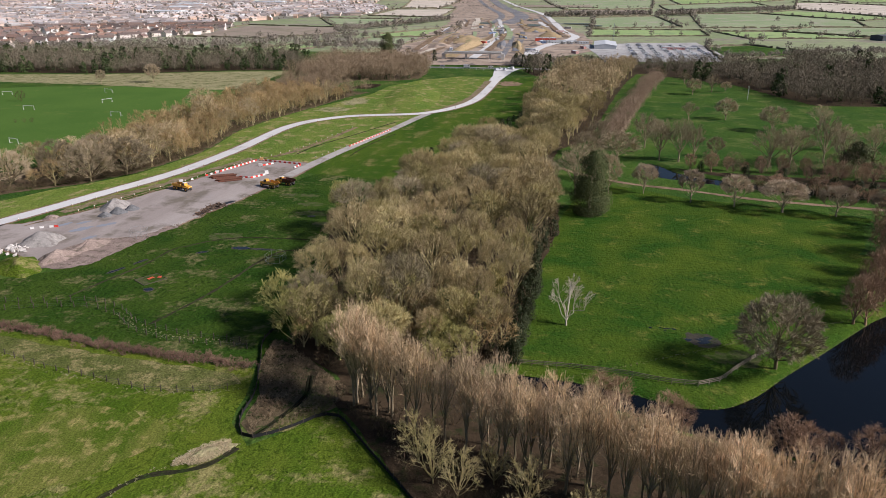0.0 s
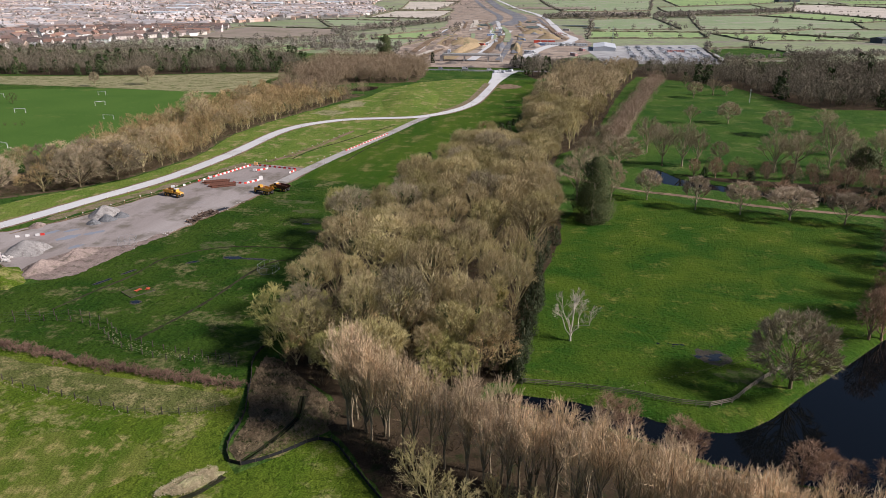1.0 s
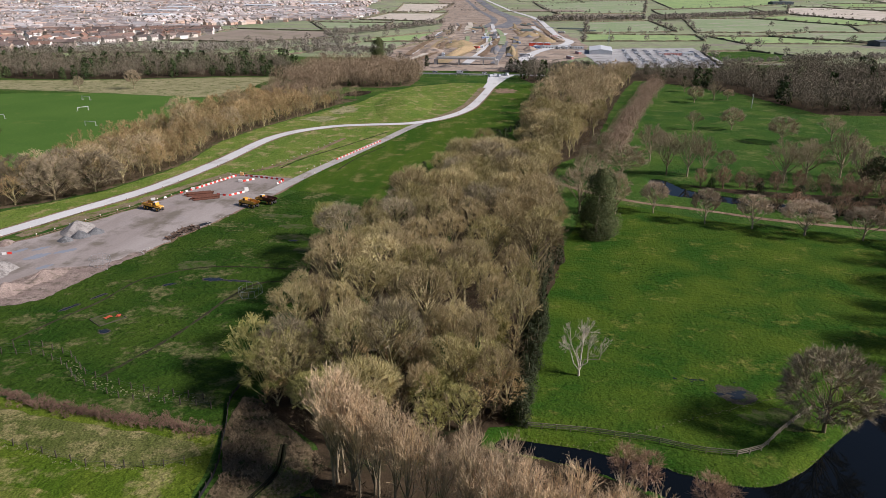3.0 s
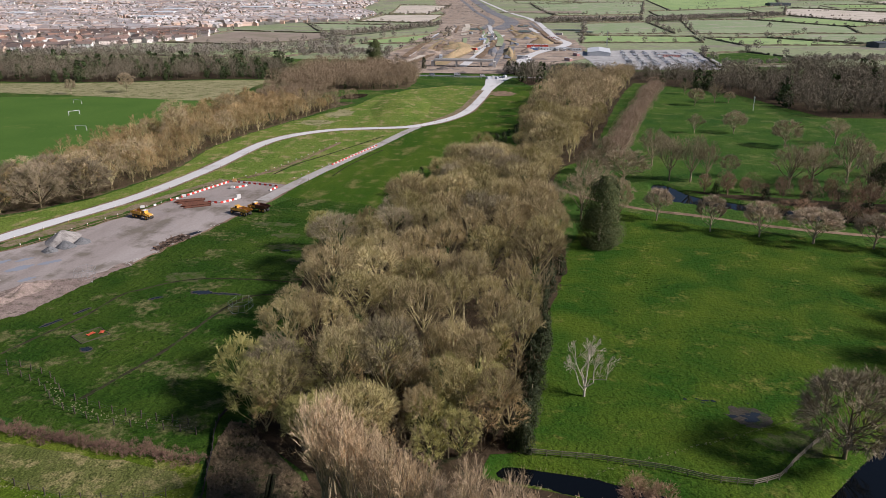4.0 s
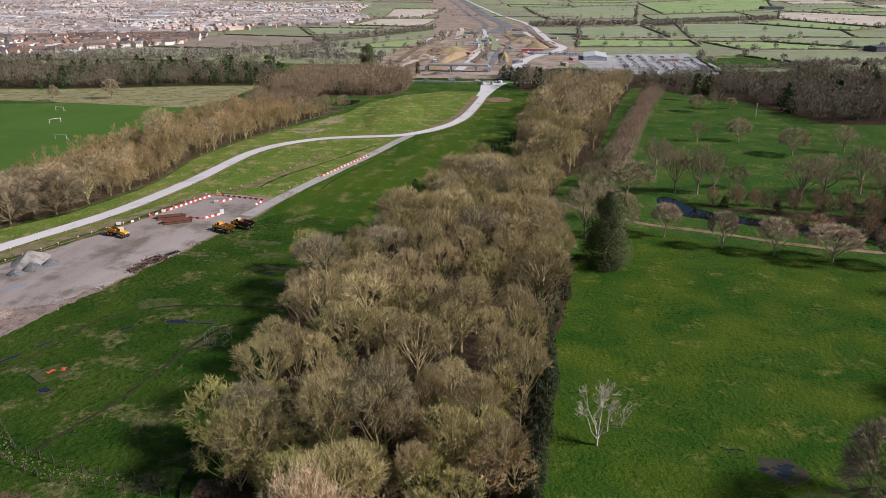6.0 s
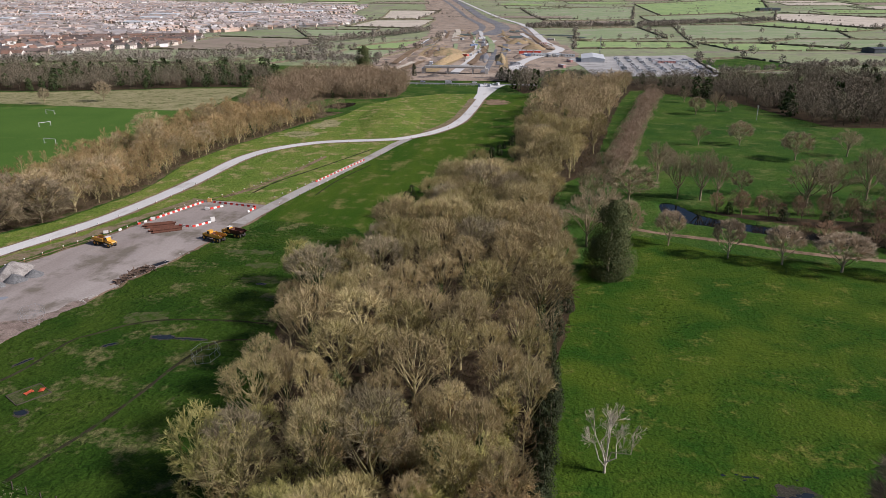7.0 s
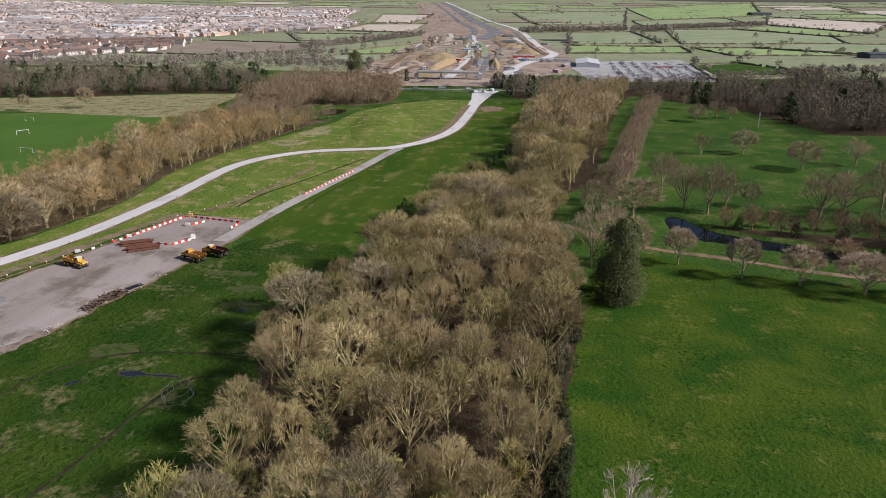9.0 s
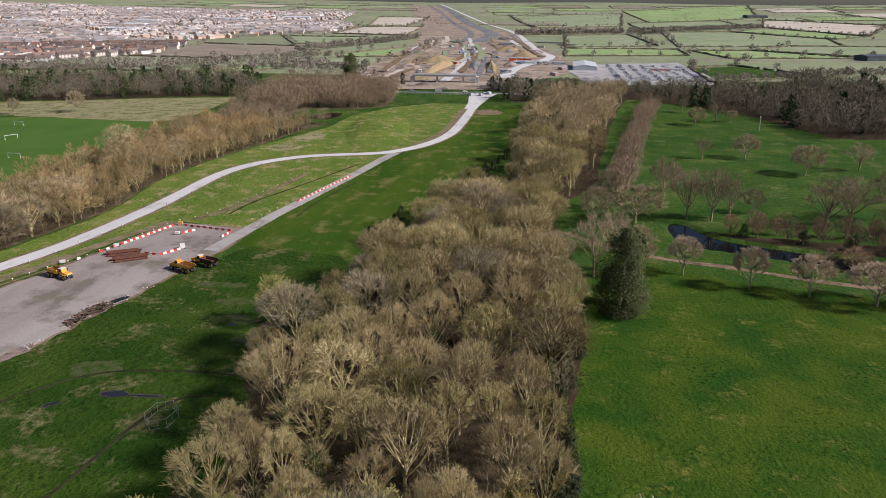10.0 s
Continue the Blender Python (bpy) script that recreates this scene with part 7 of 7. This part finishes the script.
fence([(3.5, 125.2), (13, 125), (24, 123.7), (31, 121.8), (37, 121.6), (41.5, 124), (44.5, 128), (48.5, 132.5), (54, 138)], 2.4, 1.2, "weathered wooden post and rail fence by the river", 0.07, rails=(0.45, 0.8, 1.1), post_mat=RAILWOOD)


DITCH = soil("dark_ditch_earth", (0.022, 0.024, 0.012), (0.040, 0.036, 0.022), (0.030, 0.045, 0.012), 4.0, 0.9, 0.3, rough=0.95)


def ditch(name, line, width, deep, material, label):
    """A narrow dark channel with raised lips."""
    pts = [(x, y, a) for x, y, a in along(smooth(line, 2, False), 1.2)]
    verts, faces = [], []
    for x, y, a in pts:
        w = width * (0.8 + 0.5 * noise.noise((x / 3, y / 3, 2)))
        for k, z in ((-1.5, 0.02), (-0.8, 0.14), (-0.25, 0.05), (0.25, 0.05), (0.8, 0.12), (1.5, 0.02)):
            verts.append((x - math.sin(a) * k * w, y + math.cos(a) * k * w, z))
    for i in range(len(pts) - 1):
        for k in range(5):
            faces.append((i * 6 + k, (i + 1) * 6 + k, (i + 1) * 6 + k + 1, i * 6 + k + 1))
    me = mesh_from(name, verts, faces, material)
    for f in me.polygons:
        if f.normal.z < 0:
            f.flip()
    return tagged(link(name, me), label, "ditch", kind="structure")


ditch("ditch", [(-77.4, 131.2), (-75.1, 138.1), (-72.3, 146.3), (-70, 157), (-68.2, 170.9), (-64.8, 181), (-58, 182)], 0.36, 0.3, DITCH, "narrow dark drainage ditch through the meadow")
ditch("ditch", [(-104, 143), (-101.5, 151), (-99.4, 157.5), (-96.6, 164.6), (-95.5, 177.8), (-91.9, 180.6), (-87.7, 186), (-80, 190), (-64, 191), (-56, 190)], 0.3, 0.3, DITCH, "narrow dark drainage ditch through the meadow")
ditch("ditch", [(-40.6, 91.4), (-42.5, 87.1), (-45.8, 84.6), (-51.3, 83.1), (-53.9, 79.8), (-58, 72)], 0.5, 0.3, DITCH, "dark ditch curving through the pasture")
ditch("ditch", [(-39.4, 94.6), (-37.9, 97.5), (-35.8, 102.4), (-34.1, 108.1), (-36, 116)], 0.5, 0.3, DITCH, "dark wet channel through the bracken")
spread("rank_strip", ragged([(-140, 127), (-103.6, 121.6), (-90.3, 119.4), (-73.9, 116.6), (-60.3, 115.2), (-50.5, 113.6), (-48, 110.6), (-52, 107.8), (-58.3, 105.9), (-64.3, 106.5), (-70.4, 107.5), (-84.2, 111.2), (-97.9, 114.6), (-125, 120.8), (-140, 124)], 2.0, 0.9, 4.0), RANK, 0.05, label="strip of pale olive rank grass by the hedge", category="ground")
spread("straw_patch", ragged([(-90, 74), (-88, 92), (-74.2, 98.2), (-64.6, 98.2), (-54.8, 96.7), (-51.5, 91.5), (-56.6, 84.4), (-63.4, 79), (-74, 70)], 1.0, 2.2, 3.5), STRAW, 0.05, label="straw-coloured dead grass in the pasture", category="ground")
spread("bracken_grass", ragged([(-37.6, 95), (-33.9, 97.2), (-30.2, 102.6), (-28.6, 106.5), (-33, 110), (-35.2, 104)], 0.8, 0.6, 2.0), RANK, 0.075, label="pale tussocks beside the bracken", category="ground")
ditch("ditch", [(-100, 300), (-97, 318), (-88, 340), (-79, 366), (-72, 386)], 0.4, 0.3, DITCH, "dark drainage channel beside the track")
ditch("ditch", [(-76, 300), (-74, 322), (-66, 352)], 0.28, 0.3, DITCH, "dark drainage channel beside the track")

# low russet hedge of dead stems between the pastures
HEDGE_TWIG = wild("dead_hedge_stems", (0.17, 0.105, 0.078), (0.25, 0.16, 0.115), (0.10, 0.07, 0.05), 4.0)
shrub_model = [sliver_tree(300 + i, 1.5, 0.95, 120, 0.05, 0.0) for i in range(3)]
hs = [(x + rh.gauss(0, 0.5), y + rh.gauss(0, 0.9), rh.uniform(0.5, 1.15), rh.randrange(3)) for x, y, _ in along([(-135, 132), (-110, 126.3), (-95, 123.6), (-80, 120.3), (-66, 118.3), (-54, 117.3), (-48, 116.8)], 0.17)]
joined("low_hedge", shrub_model, hs, HEDGE_TWIG, "low hedge of russet-brown dead stems across the pasture", "hedge")
br = [(x, y, rh.uniform(0.45, 1.1), rh.randrange(3)) for x, y in scatter([(-46, 117), (-47, 127), (-45, 127), (-27, 110), (-29, 105.5), (-35, 98.5), (-39, 95), (-41.5, 98.5), (-42, 107)], 0.8, 71) if away([(-39.4, 94.6), (-37.9, 97.5), (-35.8, 102.4), (-34.1, 108.1), (-36, 116)], [x], [y], False)[0] > 1.3]
joined("bracken_stems", shrub_model, br, wild("bracken_stems", (0.18, 0.128, 0.08), (0.32, 0.245, 0.15), (0.11, 0.085, 0.05), 3.5), "tangled pale brown bracken and dead bramble", "bracken")
rub = [(x, y, rh.uniform(0.45, 0.85), 0) for x, y in scatter([(-48.6, 85.4), (-44, 86.6), (-41.2, 90.6), (-42.4, 93), (-46.2, 90.2)], 0.42, 72)]
heap("straw_mound", -44.8, 89.0, 1.9, 4.9, 0.9, GRASS_TAN, "low mound of straw and dead stems in pasture", 15.0, -44, 0.25, 24)
joined("straw_heap", shrub_model, rub, wild("pale_straw", (0.55, 0.46, 0.30), (0.64, 0.54, 0.36), (0.42, 0.33, 0.20), 2.0), "heap of pale cut straw and stems in pasture", "straw")
tb = [(x + rh.gauss(0, 0.4), y + rh.gauss(0, 0.5), rh.uniform(0.15, 0.3), 0) for x, y, _ in along([(-56, 74), (-52.5, 82), (-48, 86), (-41, 92)], 0.45)]
tb += [(x + rh.gauss(0, 0.3), y + rh.gauss(0, 0.3), rh.uniform(0.12, 0.25), 0) for x, y, _ in along([(-125, 120.7), (-100, 114.6), (-87, 110), (-74, 107.5), (-64, 105), (-54, 106), (-47, 108.5)], 0.5)]
tb += [(x + rh.gauss(0, 0.15), y + rh.gauss(0, 0.15), rh.uniform(0.12, 0.22), 0) for x, y, _ in along([p for p in RIVER if p[1] > 113.5 and 0 < p[0] < 90 and (p[0] > 30 or p[1] > 117.5)][2:60], 0.4) if not inside(RIVER, [x], [y - 0.6])[0] or True]
tb += [(x + rh.gauss(0, 0.8), y + rh.gauss(0.8, 0.8), rh.uniform(0.1, 0.24), 0) for x, y, _ in along([(-86.5, 135), (-80, 129.5), (-69, 125.8), (-53, 125)], 0.18)]
joined("dry_grass_line", shrub_model, tb, wild("dry_grass", (0.36, 0.33, 0.19), (0.42, 0.38, 0.24), (0.24, 0.24, 0.11), 2.0), "line of tall dry grass along the fence", "grass")

# fenced red-netted square in the meadow
sq = new("excavation_pit")
sq.matrix_basis = pose(-90, 155.6, 0, 0, 0, 55)
part("bare_square", boxes((-2.9, 2.9, -2.4, 2.4, 0.02, 0.09)), TURF_BARE, sq)
for k in range(4):
    a, b = ((-3.0, -2.5, 3.0, -2.5), (3.0, -2.5, 3.0, 2.5), (3.0, 2.5, -3.0, 2.5), (-3.0, 2.5, -3.0, -2.5))[k][:2], ((-3.0, -2.5, 3.0, -2.5), (3.0, -2.5, 3.0, 2.5), (3.0, 2.5, -3.0, 2.5), (-3.0, 2.5, -3.0, -2.5))[k][2:]
    x0, x1, y0, y1 = min(a[0], b[0]) - 0.08, max(a[0], b[0]) + 0.08, min(a[1], b[1]) - 0.08, max(a[1], b[1]) + 0.08
    part("timber_edge", boxes((x0, x1, y0, y1, 0.0, 0.16)), POST, sq)
for x, y, a in ((0.2, 0.3, 10), (2.2, -0.4, 50)):
    part("orange_netting", ([(u - 0.8, v * 0.5, 0.16 + 0.18 * rh.random()) for v in (-1, 0, 1) for u in (0, 0.5, 1.0, 1.6)], [(j * 4 + i, j * 4 + i + 1, j * 4 + i + 5, j * 4 + i + 4) for j in range(2) for i in range(3)]), ORANGE, sq, m=pose(x, y, 0, 0, 0, a))
tagged(sq, "square test pit edged with timber and orange netting", "pit")
# mesh panel pen
pen = new("mesh_pen")
pen.matrix_basis = pose(-63.8, 173.5, 0)
ring = [(2.7 * math.cos(a), 3.6 * math.sin(a)) for a in np.linspace(0.3, 6.58, 7)]
for (x0, y0), (x1, y1) in zip(ring, ring[1:]):
    d = math.hypot(x1 - x0, y1 - y0)
    m = pose((x0 + x1) / 2, (y0 + y1) / 2, 0, 0, 0, math.degrees(math.atan2(y1 - y0, x1 - x0)))
    part("panel_frame", boxes((-d / 2, d / 2, -0.02, 0.02, 1.76, 1.8), (-d / 2, d / 2, -0.02, 0.02, 0.1, 0.14), (-d / 2, -d / 2 + 0.04, -0.02, 0.02, 0, 1.8), (-0.02, 0.02, -0.015, 0.015, 0.1, 1.8)), MAST, pen, m=m)
tagged(pen, "ring of galvanised mesh fence panels on grass", "fence panels")
pen2 = copy_thing(pen, pose(-111, 187.5, 0, 0, 0, 30))

# marker posts with pale tops along road, track and inner bank
stake = mesh_from("stake", *boxes((-0.05, 0.05, -0.05, 0.05, -0.2, 0.7)), plain("orange_brown_stake", (0.45, 0.22, 0.10)))
cap = mesh_from("cap", *boxes((-0.14, 0.14, -0.14, 0.14, 0.65, 0.95)), WHITE_PLASTIC)


def markers(line, gap, group):
    for x, y, a in along(line, gap):
        ob = new("marker_post")
        ob.matrix_basis = pose(x + rh.gauss(0, 0.2), y + rh.gauss(0, 0.3), 0, 0, 0, math.degrees(a))
        link("stake", stake, ob)
        link("cap", cap, ob)
        tagged(ob, "short stake with a pale top marking the edge", "marker post", group)


markers([(-164.5, 170), (-148.3, 212), (-135.3, 248), (-126.6, 290), (-123.6, 331), (-122.3, 355), (-117.5, 373), (-109, 385), (-98.5, 395.5), (-86, 400.5), (-68, 405)], 9, "markers along the haul road")
markers([(-142, 206), (-131, 236), (-124, 250), (-114, 286), (-110, 292), (-103, 306), (-97, 331), (-90, 367)], 5.5, "markers along the inner bank")
markers([(-85, 285), (-80, 304), (-75, 325), (-71, 345), (-66, 370), (-61, 396)], 7, "markers along the side track")
markers([(-89, 293), (-84.5, 309), (-81.5, 319)], 5, "markers along the side track")
markers([(-58, 418), (-44, 443), (-34, 470), (-29.5, 520), (-26.5, 590)], 12, "markers along the haul road")
spread("bank_edge", ragged([(-109, 293), (-102, 307), (-96, 332), (-90, 367), (-88.8, 366), (-94.6, 331), (-100.6, 306), (-107.5, 292)], 1.5, 0.3), DIRT, 0.05, label="thin line of bare brown earth", category="ground")

# goals on the playing field
GOAL = plain("white_goal_post", (0.82, 0.82, 0.80), rough=0.5)
goal = new("football_goal")
for x in (-3.2, 3.2):
    part("post", boxes((x - 0.1, x + 0.1, -0.1, 0.1, -0.1, 2.3)), GOAL, goal)
    part("stanchion", boxes((x - 0.05, x + 0.05, 0.1, 1.6, 0.0, 0.08)), GOAL, goal)
part("crossbar", boxes((-3.3, 3.3, -0.1, 0.1, 2.2, 2.4)), GOAL, goal)
tagged(goal, "white junior football goal on the playing field", "goal", "football goals")
goal.matrix_basis = pose(-231.6, 378.5, 0, 0, 0, -5)
for x, y, a in ((-288.5, 465.5, -12), (-264, 423.5, 60), (-293.5, 390.5, 5), (-347, 443, 10), (-236.5, 301.5, -20)):
    copy_thing(goal, pose(x, y, 0, 0, 0, a))
for x, y, s in ((-268, 352, 0.5), (-264, 352.5, 0.6), (-272, 350, 0.45), (-320, 420, 1.6)):
    plant(SCRUB[0], x, y, s, 0.5)
plant(PARK_TREE[0], -318, 505, 0.75, 1.0)
plant(PARK_TREE[1], -285, 520, 1.0, 1.0)
pole_ob = new("lamp_post")
pole_ob.matrix_basis = pose(141, 506, 0)
part("column", tyre_mesh(0.2, 8.0, 8), RAIL, pole_ob, m=pose(0, 0, 4, 90, 0, 0))
part("lantern", boxes((-0.4, 0.4, -0.25, 0.25, 7.8, 8.5)), RAIL, pole_ob)
tagged(pole_ob, "tall pale post standing in the park", "post")
# gate works at the far end of the road
for i in range(5):
    vehicle(-34 + 3.2 * i, 655 + rh.uniform(-6, 8), rh.uniform(0, 3), i % 2 == 0, 0.1)
for i in range(3):
    vehicle(-85 + 22 * i, 668, 0.1, i == 1, 0.5)
spread("gate_apron", ragged([(-36, 575), (-35, 610), (-37, 650), (-34, 668), (-14, 668), (-20, 640), (-25, 600), (-28, 570)], 3, 0.5), ROAD, 0.12, label="pale stone apron at the road's gate", category="road")
spread("cross_road", ragged([(-160, 668), (-100, 662), (20, 664), (20, 672), (-100, 670), (-160, 676)], 6, 0.6), BALLAST, 0.15, label="grey road crossing beyond the gate", category="road")
fence([(-100, 655), (-60, 650), (-40, 650)], 6, 1.8, "pale works fence beside the gate", 0.1, rails=(0.9, 1.6), post_mat=RAIL, rail_mat=RAIL)
